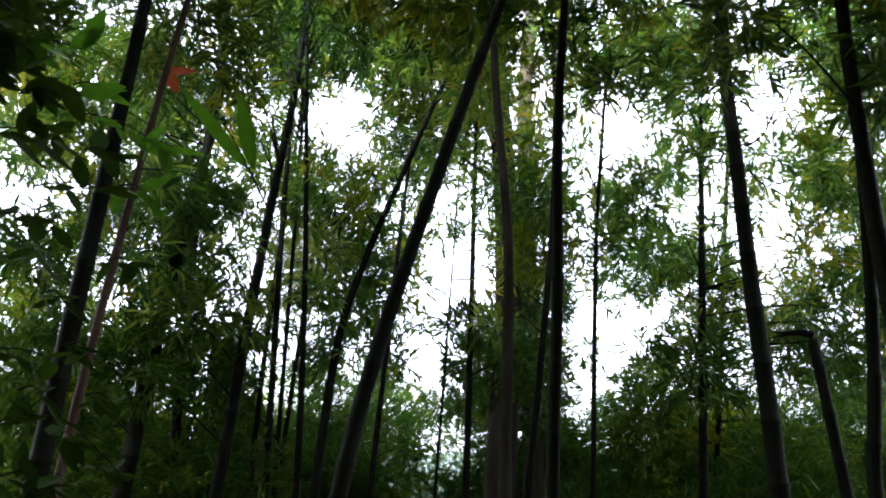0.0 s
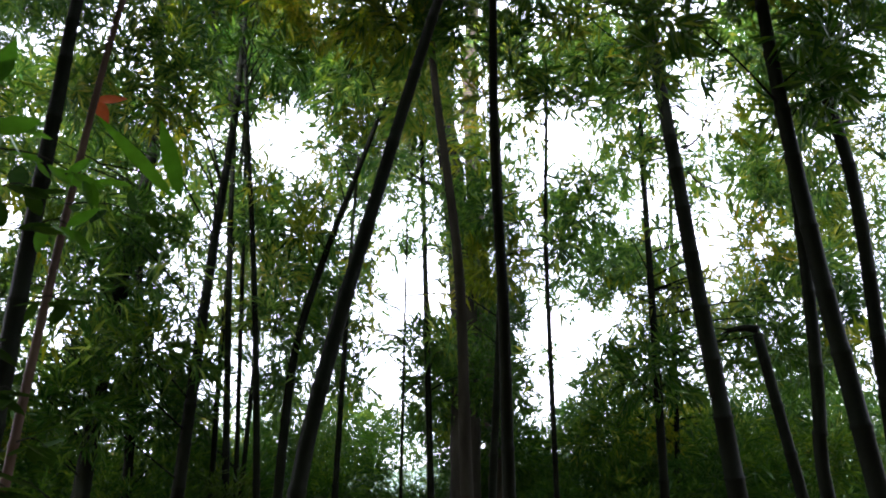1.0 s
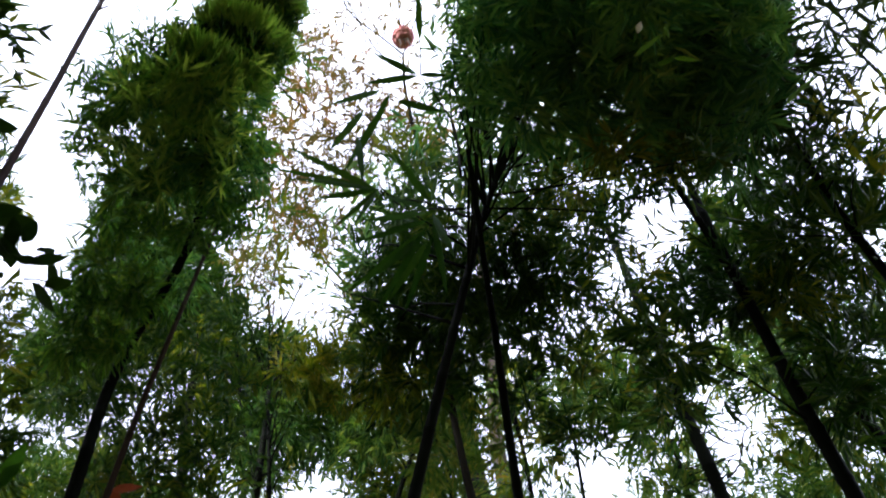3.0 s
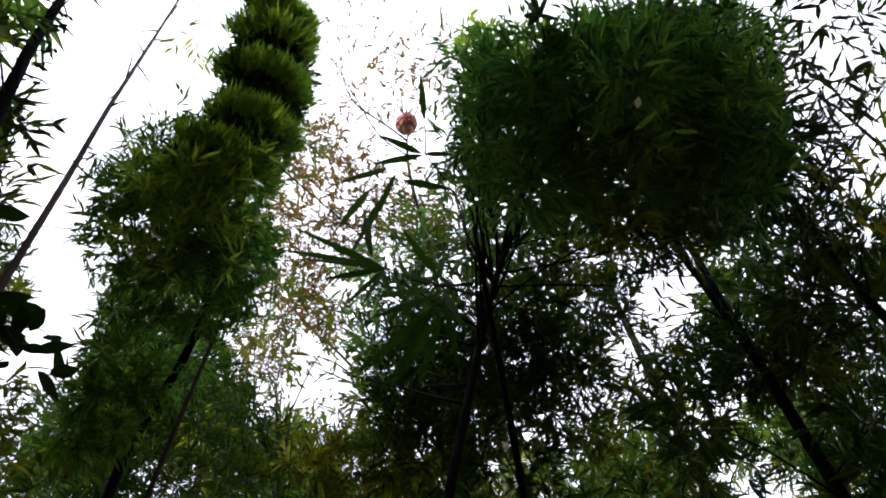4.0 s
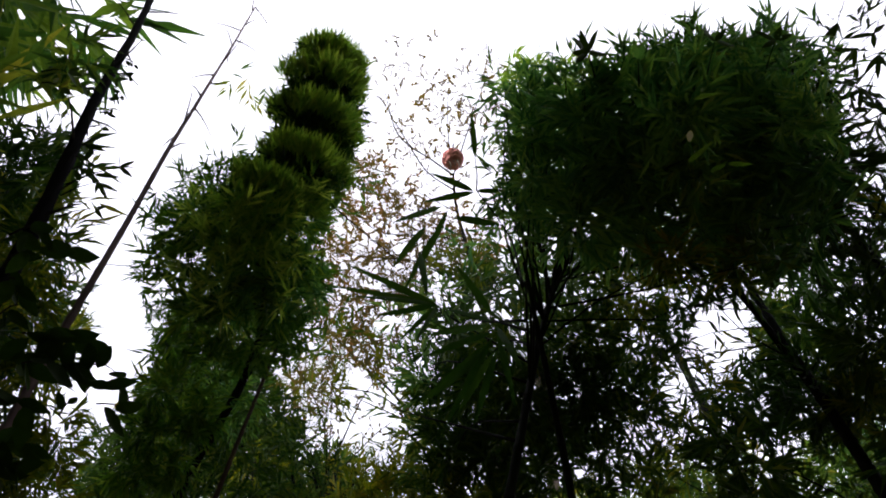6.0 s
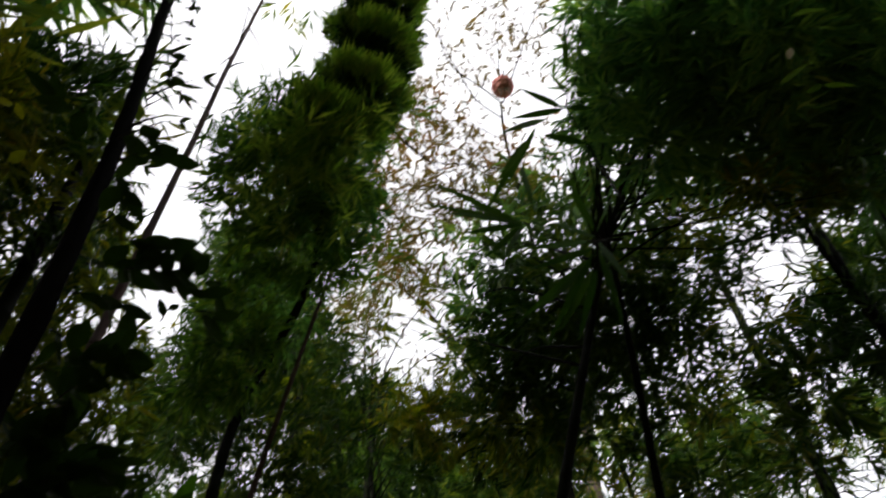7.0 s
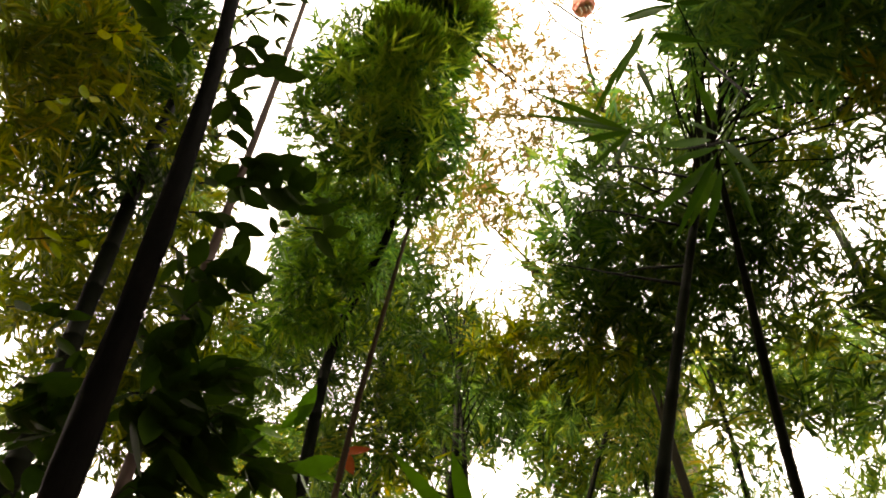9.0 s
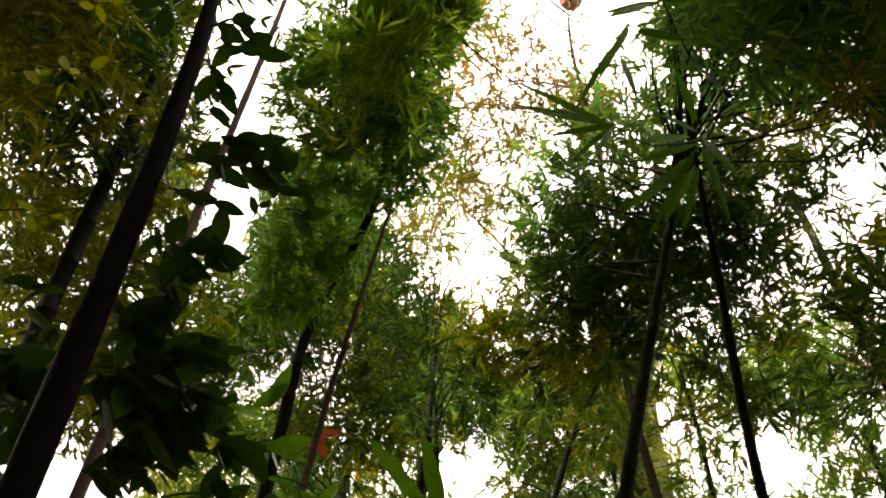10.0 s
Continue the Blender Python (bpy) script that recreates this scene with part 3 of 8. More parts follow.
stem = bamboo([(1.82, 3.28, -0.05), (1.82, 3.28, 1.48), (1.86, 3.26, 1.81), (1.91, 3.22, 2.22), (1.97, 3.19, 2.77), (2.01, 3.17, 3.22), (2.04, 3.15, 3.74), (1.92, 2.92, 4.25), (1.58, 2.38, 5.05), (1.18, 1.79, 5.34), (0.81, 1.43, 5.17)], 0.036, 0.012, "bamboo arched far over with a dense green leaf dome", CULM)
dome_stem = stem
crown(stem, 5, LONG_LEAF, 0.13, [(0.65, 2.39, 5.35, 0.11), (0.27, 3.23, 6.01, 0.13), (0.98, 3.04, 5.73, 0.25), (1.38, 2.40, 4.88, 0.12), (1.67, 2.60, 5.06, 0.13), (0.51, 3.32, 5.53, 0.25), (1.49, 3.08, 4.00, 0.20)])
crown(stem, 2, DOME_LEAF, 0.1, [(1.37, 1.32, 5.08, 0.11), (0.73, 1.57, 5.62, 0.13), (0.70, 1.72, 5.55, 0.13), (0.98, 1.65, 5.47, 0.24), (0.58, 1.72, 4.87, 0.11), (0.89, 1.85, 5.21, 0.23), (1.23, 1.96, 5.27, 0.24), (0.65, 2.18, 5.36, 0.13), (1.24, 2.34, 5.30, 0.25), (1.59, 2.39, 5.24, 0.26)])
crown(stem, 5, LONG_LEAF, 0.13, [(1.34, 2.94, 5.45, 0.24), (1.62, 3.03, 5.42, 0.13)])
crown(stem, 2, DOME_LEAF, 0.1, [(1.24, 1.31, 5.14, 0.10), (0.70, 1.88, 5.53, 0.13), (1.38, 1.73, 4.81, 0.22)])
crown(stem, 4, DOME_LEAF, 0.09, [(1.60, 1.29, 4.89, 0.11), (0.61, 1.32, 4.96, 0.11), (0.60, 1.46, 4.96, 0.11), (0.63, 1.67, 5.10, 0.11), (1.66, 1.75, 4.72, 0.22), (1.63, 1.98, 4.56, 0.22)])
crown(stem, 4, DOME_LEAF, 0.09, [(1.20, 1.27, 5.04, 0.11), (0.81, 1.69, 4.90, 0.21)])
crown(stem, 4, SHADE_TINT_LEAF, 0.10, [(0.72, 3.05, 4.63, 0.24), (1.82, 3.31, 4.59, 0.27), (1.92, 2.91, 4.21, 0.24)])
crown(stem, 3, SHADE_TINT_LEAF, 0.10, [(0.24, 2.84, 5.47, 0.14), (0.64, 3.13, 6.01, 0.31), (0.82, 2.53, 5.03, 0.24), (1.45, 2.72, 5.02, 0.13), (0.09, 3.18, 5.43, 0.28), (0.43, 2.79, 4.90, 0.24), (0.80, 2.80, 4.84, 0.24), (1.17, 3.01, 4.96, 0.26), (1.06, 3.17, 4.64, 0.25)])
crown(stem, 1, OLIVE_LEAF, 0.10, [(1.36, 2.99, 4.41, 0.24)])
crown(stem, 3, OLIVE_LEAF, 0.10, [(0.27, 2.86, 5.83, 0.15), (1.15, 2.54, 4.91, 0.24), (2.07, 2.77, 3.98, 0.23)])
crown(stem, 1, SHADE_TINT_LEAF, 0.10, [(1.34, 2.95, 4.74, 0.13)])
crown(stem, 2, SHADE_TINT_LEAF, 0.10, [(1.47, 2.98, 5.02, 0.14)])
crown(stem, 1, OLIVE_LEAF, 0.10, [(1.83, 2.90, 4.55, 0.13)])
crown(stem, 2, OLIVE_LEAF, 0.10, [(0.10, 2.87, 5.90, 0.15)])
crown(stem, 1, DOME_LEAF, 0.09, [(0.28, 2.41, 5.49, 0.13)])
crown(stem, 1, SHADE_TINT_LEAF, 0.10, [(1.99, 2.84, 4.97, 0.14)])
# Dark-toned balls paint in the shade below and beside the dome.
crown(stem, 4, SHADE_TINT_LEAF, 0.12, [(0.60, 2.93, 4.80, 0.15), (0.81, 2.85, 4.82, 0.15), (0.94, 3.03, 4.62, 0.15), (0.38, 3.14, 4.63, 0.15), (0.63, 3.22, 4.50, 0.15), (0.86, 3.30, 4.35, 0.15), (0.41, 3.39, 4.34, 0.15), (0.67, 3.49, 4.16, 0.15), (0.17, 3.01, 4.78, 0.14), (0.07, 2.79, 4.97, 0.13), (-0.08, 3.18, 4.61, 0.15), (0.14, 3.29, 4.49, 0.15), (-0.19, 3.38, 4.38, 0.15), (0.12, 3.48, 4.26, 0.14)], False)
crown(stem, 3, SHADE_TINT_LEAF, 0.12, [(2.01, 3.29, 4.09, 0.16), (2.14, 3.36, 3.88, 0.16), (2.37, 3.14, 3.96, 0.16), (1.80, 3.51, 3.94, 0.16), (1.60, 3.51, 4.07, 0.15), (2.16, 3.11, 4.19, 0.15), (2.32, 3.35, 3.71, 0.16)], False)
# Right face of the dome: shade painted by the darker leaf tone.
crown(stem, 4, SHADE_TINT_LEAF, 0.085, [(1.59, 1.48, 5.29, 0.16), (1.80, 1.51, 5.18, 0.16), (1.89, 1.50, 5.14, 0.16), (2.06, 1.47, 5.06, 0.16), (1.63, 1.62, 5.21, 0.16), (1.75, 1.65, 5.14, 0.16), (1.90, 1.65, 5.06, 0.16), (2.06, 1.67, 4.96, 0.16), (1.57, 1.82, 5.14, 0.16), (1.77, 1.78, 5.07, 0.16), (1.85, 1.83, 5.00, 0.16), (2.02, 1.77, 4.93, 0.16), (1.61, 1.96, 5.05, 0.16), (1.73, 1.97, 4.99, 0.16), (1.84, 1.96, 4.93, 0.16), (2.02, 1.89, 4.87, 0.16), (1.56, 2.14, 4.96, 0.16), (1.69, 2.11, 4.92, 0.16), (1.84, 2.10, 4.84, 0.16), (2.02, 2.04, 4.78, 0.16)], False)
crown(stem, 4, SHADE_TINT_LEAF, 0.085, [(1.63, 2.25, 4.85, 0.16), (1.77, 2.25, 4.78, 0.16), (1.90, 2.23, 4.72, 0.16), (2.08, 2.16, 4.66, 0.16)], False)
crown(stem, 2, BAMBOO_LEAF, 0.09, [(1.03, 3.27, 4.17, 0.14), (1.41, 3.26, 3.99, 0.14), (0.43, 3.41, 4.16, 0.14), (0.99, 3.39, 4.01, 0.14), (1.37, 3.32, 3.93, 0.14), (0.66, 3.49, 3.99, 0.14), (0.87, 3.53, 3.87, 0.14), (1.18, 3.47, 3.82, 0.14), (1.42, 3.39, 3.80, 0.14), (0.51, 3.62, 3.83, 0.14), (0.70, 3.60, 3.81, 0.14), (0.86, 3.57, 3.80, 0.14), (1.02, 3.55, 3.77, 0.14)], False)
crown(stem, 2, SHADE_TINT_LEAF, 0.09, [(1.25, 2.64, 4.59, 0.10), (1.31, 2.72, 4.50, 0.10), (1.17, 2.75, 4.52, 0.10), (0.96, 3.05, 4.30, 0.11), (1.09, 3.08, 4.21, 0.11), (1.22, 3.01, 4.23, 0.10), (1.26, 3.11, 4.10, 0.10), (0.81, 3.15, 4.23, 0.10)], False)
# Bright tufts paint the lit left side of the dome.
crown(stem, 3, LIT_TIP_LEAF, 0.11, [(0.66, 1.49, 5.88, 0.10), (0.81, 1.47, 5.86, 0.10), (0.96, 1.51, 5.81, 0.10), (0.68, 1.53, 5.43, 0.07), (0.79, 1.65, 5.35, 0.07), (0.63, 1.70, 5.36, 0.07), (1.08, 1.53, 5.67, 0.09), (1.27, 1.51, 5.62, 0.09), (1.05, 1.61, 5.31, 0.07)], False)
crown(stem, 2, LIT_TIP_LEAF, 0.1, [(0.67, 1.34, 5.41, 0.08), (0.84, 1.41, 5.36, 0.08), (1.02, 1.38, 5.32, 0.08), (1.22, 1.41, 5.25, 0.08), (1.36, 1.39, 5.21, 0.08), (0.65, 1.45, 5.38, 0.08), (0.81, 1.54, 5.31, 0.08), (0.97, 1.52, 5.28, 0.08), (1.13, 1.54, 5.22, 0.08), (1.41, 1.51, 5.14, 0.08), (0.57, 1.69, 5.29, 0.08), (0.79, 1.65, 5.27, 0.08), (1.00, 1.62, 5.23, 0.08), (1.10, 1.72, 5.15, 0.08), (1.30, 1.62, 5.13, 0.08), (0.62, 1.83, 5.21, 0.08), (0.82, 1.84, 5.17, 0.08), (1.01, 1.80, 5.14, 0.08), (1.17, 1.79, 5.10, 0.08), (0.58, 1.98, 5.14, 0.08)], False)
crown(stem, 2, LIT_TIP_LEAF, 0.1, [(0.70, 1.92, 5.15, 0.08), (0.88, 2.00, 5.07, 0.08), (1.14, 1.94, 5.02, 0.08)], False)
stem = bamboo([(2.46, 4.03, -0.05), (2.55, 3.76, 1.94), (2.60, 3.60, 3.12), (2.58, 3.56, 3.92), (2.57, 3.23, 4.90), (2.59, 3.08, 5.27), (2.62, 2.68, 6.19), (2.67, 2.28, 6.86)], 0.045, 0.020, "slim dark green bamboo standing in the grove", CULM)
crown(stem, 5, LONG_LEAF, 0.18, [(2.54, 2.53, 5.07, 0.12), (2.69, 3.26, 5.59, 0.28), (2.79, 3.91, 5.62, 0.35), (2.45, 2.94, 4.53, 0.27), (2.26, 3.42, 4.67, 0.29), (2.41, 3.23, 4.37, 0.23), (3.18, 3.72, 4.67, 0.27), (2.75, 3.58, 4.09, 0.25)])
crown(stem, 5, LONG_LEAF, 0.18, [(2.69, 2.85, 4.96, 0.25), (2.60, 3.72, 3.82, 0.24)])
crown(stem, 4, SHADE_TINT_LEAF, 0.10, [(2.34, 3.29, 4.98, 0.29)])
crown(stem, 3, SHADE_TINT_LEAF, 0.10, [(2.42, 2.93, 5.18, 0.29), (2.55, 2.97, 4.06, 0.26)])
crown(stem, 3, FAR_LEAF, 0.12, [(2.90, 4.19, 4.66, 0.34), (2.59, 4.21, 4.33, 0.17), (3.04, 4.51, 3.93, 0.34), (3.11, 4.65, 3.63, 0.17)])
crown(stem, 2, LONG_LEAF, 0.12, [(3.71, 4.56, 4.72, 0.32), (3.83, 4.79, 4.38, 0.33), (3.79, 4.42, 3.86, 0.30)])
crown(stem, 2, OLIVE_LEAF, 0.12, [(3.71, 4.03, 4.68, 0.30), (3.05, 4.50, 2.34, 0.27)])
crown(stem, 1, OLIVE_LEAF, 0.10, [(2.08, 3.08, 5.03, 0.15)])
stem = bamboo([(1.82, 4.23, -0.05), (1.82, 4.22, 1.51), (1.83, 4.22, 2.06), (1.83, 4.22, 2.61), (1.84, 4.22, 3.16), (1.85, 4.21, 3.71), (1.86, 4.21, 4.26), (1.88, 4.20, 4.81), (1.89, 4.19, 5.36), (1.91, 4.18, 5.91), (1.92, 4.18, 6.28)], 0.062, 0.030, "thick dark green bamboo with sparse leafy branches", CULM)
thick_stem = stem
crown(stem, 1, LONG_LEAF, 0.18, [(1.75, 3.86, 5.23, 0.27), (1.29, 4.28, 5.12, 0.27), (1.87, 4.80, 5.46, 0.31)])
crown(stem, 5, LONG_LEAF, 0.18, [(0.79, 3.88, 7.09, 0.32), (1.01, 3.54, 5.71, 0.26), (1.30, 3.34, 5.33, 0.25), (0.45, 3.64, 5.27, 0.29), (1.37, 4.11, 5.56, 0.28), (2.06, 3.75, 4.99, 0.31)])
crown(stem, 5, LONG_LEAF, 0.18, [(0.32, 3.44, 6.67, 0.15), (0.82, 3.45, 5.03, 0.28)])
crown(stem, 4, FAR_LEAF, 0.12, [(1.62, 4.76, 4.95, 0.18)])
crown(stem, 3, SHADE_TINT_LEAF, 0.10, [(0.76, 3.93, 4.97, 0.29)])
crown(stem, 1, OLIVE_LEAF, 0.10, [(1.13, 3.69, 4.64, 0.28), (1.60, 4.10, 4.90, 0.31)])
crown(stem, 3, FAR_LEAF, 0.12, [(1.85, 4.52, 4.40, 0.32), (1.79, 4.81, 3.98, 0.16)])
crown(stem, 2, FAR_LEAF, 0.12, [(1.31, 4.59, 5.08, 0.17), (2.02, 4.76, 3.96, 0.17), (2.39, 4.77, 3.92, 0.17), (2.15, 4.68, 3.70, 0.16)])
crown(stem, 2, OLIVE_LEAF, 0.12, [(2.44, 4.38, 4.00, 0.16)])
crown(stem, 1, FAR_LEAF, 0.12, [(2.27, 4.73, 4.91, 0.18), (2.26, 4.37, 3.99, 0.16), (1.92, 4.79, 3.53, 0.16), (2.38, 4.78, 3.50, 0.17)])
crown(stem, 1, OLIVE_LEAF, 0.12, [(2.40, 4.28, 4.12, 0.16)])
stem = bamboo([(0.29, 5.15, -0.05), (0.49, 5.12, 1.51), (0.73, 5.09, 3.31), (0.82, 5.08, 4.47), (0.83, 5.09, 4.95), (0.84, 5.11, 5.30)], 0.034, 0.015, "slim dark green bamboo standing in the grove", CULM)
crown(stem, 5, LONG_LEAF, 0.18, [(0.10, 3.76, 6.13, 0.28), (0.88, 4.53, 5.50, 0.29), (0.50, 5.04, 5.35, 0.16)])
crown(stem, 5, LONG_LEAF, 0.18, [(0.44, 4.45, 5.49, 0.28)])
crown(stem, 4, OLIVE_LEAF, 0.10, [(-0.06, 3.63, 4.40, 0.26)])
crown(stem, 3, SHADE_TINT_LEAF, 0.10, [(0.40, 3.97, 5.07, 0.30)])
crown(stem, 3, FAR_LEAF, 0.12, [(1.21, 5.06, 5.09, 0.18), (1.27, 5.25, 4.98, 0.19), (1.42, 5.04, 3.87, 0.17), (1.44, 5.12, 3.65, 0.17), (1.19, 5.19, 3.39, 0.16)])
crown(stem, 3, OLIVE_LEAF, 0.12, [(0.44, 4.55, 4.98, 0.17)])
crown(stem, 1, FAR_LEAF, 0.12, [(1.05, 5.18, 4.40, 0.17)])
crown(stem, 2, FAR_LEAF, 0.12, [(0.44, 4.61, 4.74, 0.16), (0.83, 5.41, 5.33, 0.19), (1.12, 4.72, 5.16, 0.18), (0.30, 5.16, 4.36, 0.17), (0.79, 5.09, 4.32, 0.17), (0.78, 4.99, 4.05, 0.16)])
crown(stem, 1, OLIVE_LEAF, 0.12, [(0.29, 5.41, 3.24, 0.16)])
crown(stem, 1, FAR_LEAF, 0.12, [(0.56, 5.15, 4.63, 0.17)])
crown(stem, 1, OLIVE_LEAF, 0.12, [(0.29, 5.53, 3.08, 0.17)])
stem = bamboo([(-1.73, 4.90, -0.05), (-1.60, 4.93, 1.51), (-1.49, 4.97, 2.83), (-1.39, 4.99, 3.84), (-1.29, 4.95, 4.58), (-1.23, 4.93, 5.47), (-1.12, 4.86, 6.23)], 0.050, 0.020, "slim dark green bamboo standing in the grove", CULM)
crown(stem, 5, LONG_LEAF, 0.18, [(-0.35, 4.67, 6.35, 0.16), (-0.36, 4.46, 5.81, 0.15), (-0.41, 4.94, 5.93, 0.16)])
crown(stem, 5, LONG_LEAF, 0.18, [(-0.23, 3.69, 5.66, 0.13), (-0.64, 5.34, 5.84, 0.38), (-1.85, 4.91, 2.77, 0.30)])
crown(stem, 4, OLIVE_LEAF, 0.10, [(-0.55, 4.54, 5.21, 0.33)])
crown(stem, 4, SHADE_TINT_LEAF, 0.10, [(-1.95, 4.30, 2.26, 0.27)])
crown(stem, 4, FAR_LEAF, 0.12, [(-1.87, 4.01, 3.39, 0.14)])
crown(stem, 4, SHADE_TINT_LEAF, 0.12, [(-1.68, 4.42, 2.65, 0.27), (-1.46, 4.69, 2.60, 0.14)])
crown(stem, 3, FAR_LEAF, 0.10, [(-0.28, 3.84, 5.50, 0.16), (-0.31, 3.95, 5.33, 0.16), (-0.34, 4.18, 5.25, 0.16)])
crown(stem, 3, FAR_LEAF, 0.12, [(-1.85, 3.64, 4.03, 0.14), (-2.03, 4.22, 2.99, 0.27), (-2.02, 4.54, 2.77, 0.15), (-1.88, 4.20, 2.53, 0.14)])
crown(stem, 3, OLIVE_LEAF, 0.12, [(-1.46, 4.03, 4.10, 0.14), (-1.41, 4.01, 3.93, 0.14), (-1.48, 4.54, 2.79, 0.14)])
crown(stem, 2, FAR_LEAF, 0.10, [(-0.24, 3.76, 6.07, 0.17)])
crown(stem, 2, OLIVE_LEAF, 0.10, [(-0.60, 4.35, 5.48, 0.17)])
crown(stem, 1, FAR_LEAF, 0.12, [(-1.15, 5.36, 4.94, 0.19), (-0.89, 5.35, 4.91, 0.18)])
crown(stem, 2, FAR_LEAF, 0.12, [(-1.38, 3.76, 4.07, 0.14), (-1.54, 5.24, 4.43, 0.18), (-1.42, 4.23, 3.10, 0.14)])
crown(stem, 2, OLIVE_LEAF, 0.12, [(-1.71, 4.57, 4.83, 0.17), (-1.05, 4.95, 4.01, 0.16)])
crown(stem, 1, FAR_LEAF, 0.10, [(-0.91, 4.87, 8.09, 0.23)])
crown(stem, 1, OLIVE_LEAF, 0.10, [(-0.42, 3.37, 5.34, 0.15)])
crown(stem, 1, FAR_LEAF, 0.12, [(-1.57, 3.61, 4.14, 0.14)])
crown(stem, 1, FAR_LEAF, 0.12, [(-1.57, 5.03, 4.91, 0.18), (-1.56, 5.04, 4.71, 0.18)])
crown(stem, 1, OLIVE_LEAF, 0.12, [(-1.49, 5.12, 3.64, 0.16)])
stem = bamboo([(-1.21, 5.45, -0.05), (-1.05, 5.47, 1.51), (-0.92, 5.49, 2.69), (-0.72, 5.52, 3.41), (-0.40, 5.45, 4.20), (-0.14, 5.41, 4.84), (0.10, 5.38, 5.31)], 0.045, 0.018, "slim dark green bamboo standing in the grove", CULM)
crown(stem, 5, LONG_LEAF, 0.18, [(0.02, 4.34, 6.10, 0.35), (-0.04, 4.13, 5.24, 0.26), (0.14, 5.32, 5.37, 0.37)])
crown(stem, 5, LONG_LEAF, 0.18, [(-0.08, 4.50, 5.07, 0.32)])
crown(stem, 4, FAR_LEAF, 0.12, [(-0.34, 5.44, 5.39, 0.37), (0.12, 4.66, 4.89, 0.32), (0.20, 5.29, 4.84, 0.35)])
crown(stem, 4, OLIVE_LEAF, 0.12, [(-0.81, 5.24, 3.70, 0.17)])
crown(stem, 3, FAR_LEAF, 0.18, [(0.50, 5.57, 5.79, 0.18)])
crown(stem, 3, FAR_LEAF, 0.12, [(-0.83, 5.41, 4.01, 0.17), (-1.03, 5.19, 2.96, 0.16)])
crown(stem, 2, OLIVE_LEAF, 0.18, [(0.58, 5.71, 5.46, 0.18)])
crown(stem, 2, FAR_LEAF, 0.12, [(-0.69, 5.57, 4.82, 0.19), (-0.58, 4.90, 4.25, 0.16), (0.13, 5.64, 4.34, 0.18), (-0.58, 5.45, 3.73, 0.17)])
crown(stem, 2, SHADE_TINT_LEAF, 0.12, [(-0.83, 5.49, 2.60, 0.16)])
stem = bamboo([(-1.76, 2.91, -0.05), (-1.72, 2.93, 1.50), (-1.68, 2.95, 2.50), (-1.64, 2.98, 3.50), (-1.59, 3.00, 4.30), (-1.17, 2.66, 4.93), (-0.91, 2.01, 5.35), (-0.65, 1.61, 5.59), (-0.46, 1.23, 6.01)], 0.050, 0.010, "tall arching bamboo with a plume of bright green leaf tufts", CULM)
crown(stem, 1, PLUME_LEAF, 0.085, [(-0.59, 1.75, 5.18, 0.16), (-0.75, 1.80, 5.02, 0.16), (-0.93, 1.89, 4.93, 0.16), (-0.70, 2.00, 4.92, 0.16), (-1.29, 2.20, 4.76, 0.16)])
# The collars' bright tone paints the lit fringe of each tier.
tiers(stem, LIT_TIP_LEAF, 0.11, (0.41, -0.57, 0.71), [(-0.43, 1.26, 5.98, 0.06), (-0.44, 1.28, 5.95, 0.18), (-0.50, 1.38, 5.85, 0.24), (-0.58, 1.55, 5.67, 0.27), (-0.68, 1.71, 5.46, 0.27), (-0.85, 1.79, 5.27, 0.27)])
crown(stem, 3, PLUME_LEAF, 0.085, [(-1.05, 1.80, 5.55, 0.11), (-0.57, 2.00, 5.82, 0.11), (-1.46, 2.03, 5.69, 0.12), (-1.50, 2.08, 5.55, 0.11), (-1.29, 2.21, 5.85, 0.28), (-0.97, 2.26, 5.86, 0.28), (-1.04, 2.69, 5.74, 0.28)])
crown(stem, 3, PLUME_LEAF, 0.085, [(-1.25, 2.38, 5.35, 0.26)])
crown(stem, 3, DOME_LEAF, 0.075, [(-1.09, 1.88, 5.22, 0.23), (-0.81, 1.89, 5.17, 0.23), (-1.15, 2.19, 5.05, 0.24), (-0.87, 2.26, 5.07, 0.24), (-1.39, 2.90, 4.92, 0.26)])
crown(stem, 3, DOME_LEAF, 0.085, [(-1.38, 1.93, 5.48, 0.13), (-0.89, 2.09, 5.53, 0.25), (-1.27, 2.40, 5.40, 0.26)])
crown(stem, 3, DOME_LEAF, 0.085, [(-1.52, 2.09, 5.57, 0.14), (-1.20, 2.07, 5.57, 0.26), (-0.96, 2.49, 5.41, 0.26)])
crown(stem, 3, PLUME_LEAF, 0.075, [(-0.51, 1.79, 5.37, 0.12), (-1.26, 1.75, 5.12, 0.12), (-1.38, 1.91, 5.22, 0.13), (-1.53, 2.22, 5.22, 0.25), (-1.60, 2.69, 5.14, 0.14)])
crown(stem, 3, PLUME_LEAF, 0.075, [(-0.97, 1.67, 5.28, 0.12), (-1.12, 2.81, 5.48, 0.14)])
crown(stem, 2, PLUME_LEAF, 0.075, [(-1.37, 1.75, 5.58, 0.13), (-1.12, 1.62, 5.25, 0.12), (-1.45, 1.84, 5.11, 0.12), (-1.17, 2.91, 5.34, 0.14), (-0.98, 3.00, 5.35, 0.14)])
crown(stem, 2, PLUME_LEAF, 0.075, [(-1.56, 1.87, 5.46, 0.13), (-0.91, 2.65, 5.25, 0.13)])
crown(stem, 2, DOME_LEAF, 0.075, [(-0.01, 2.06, 4.46, 0.10)])
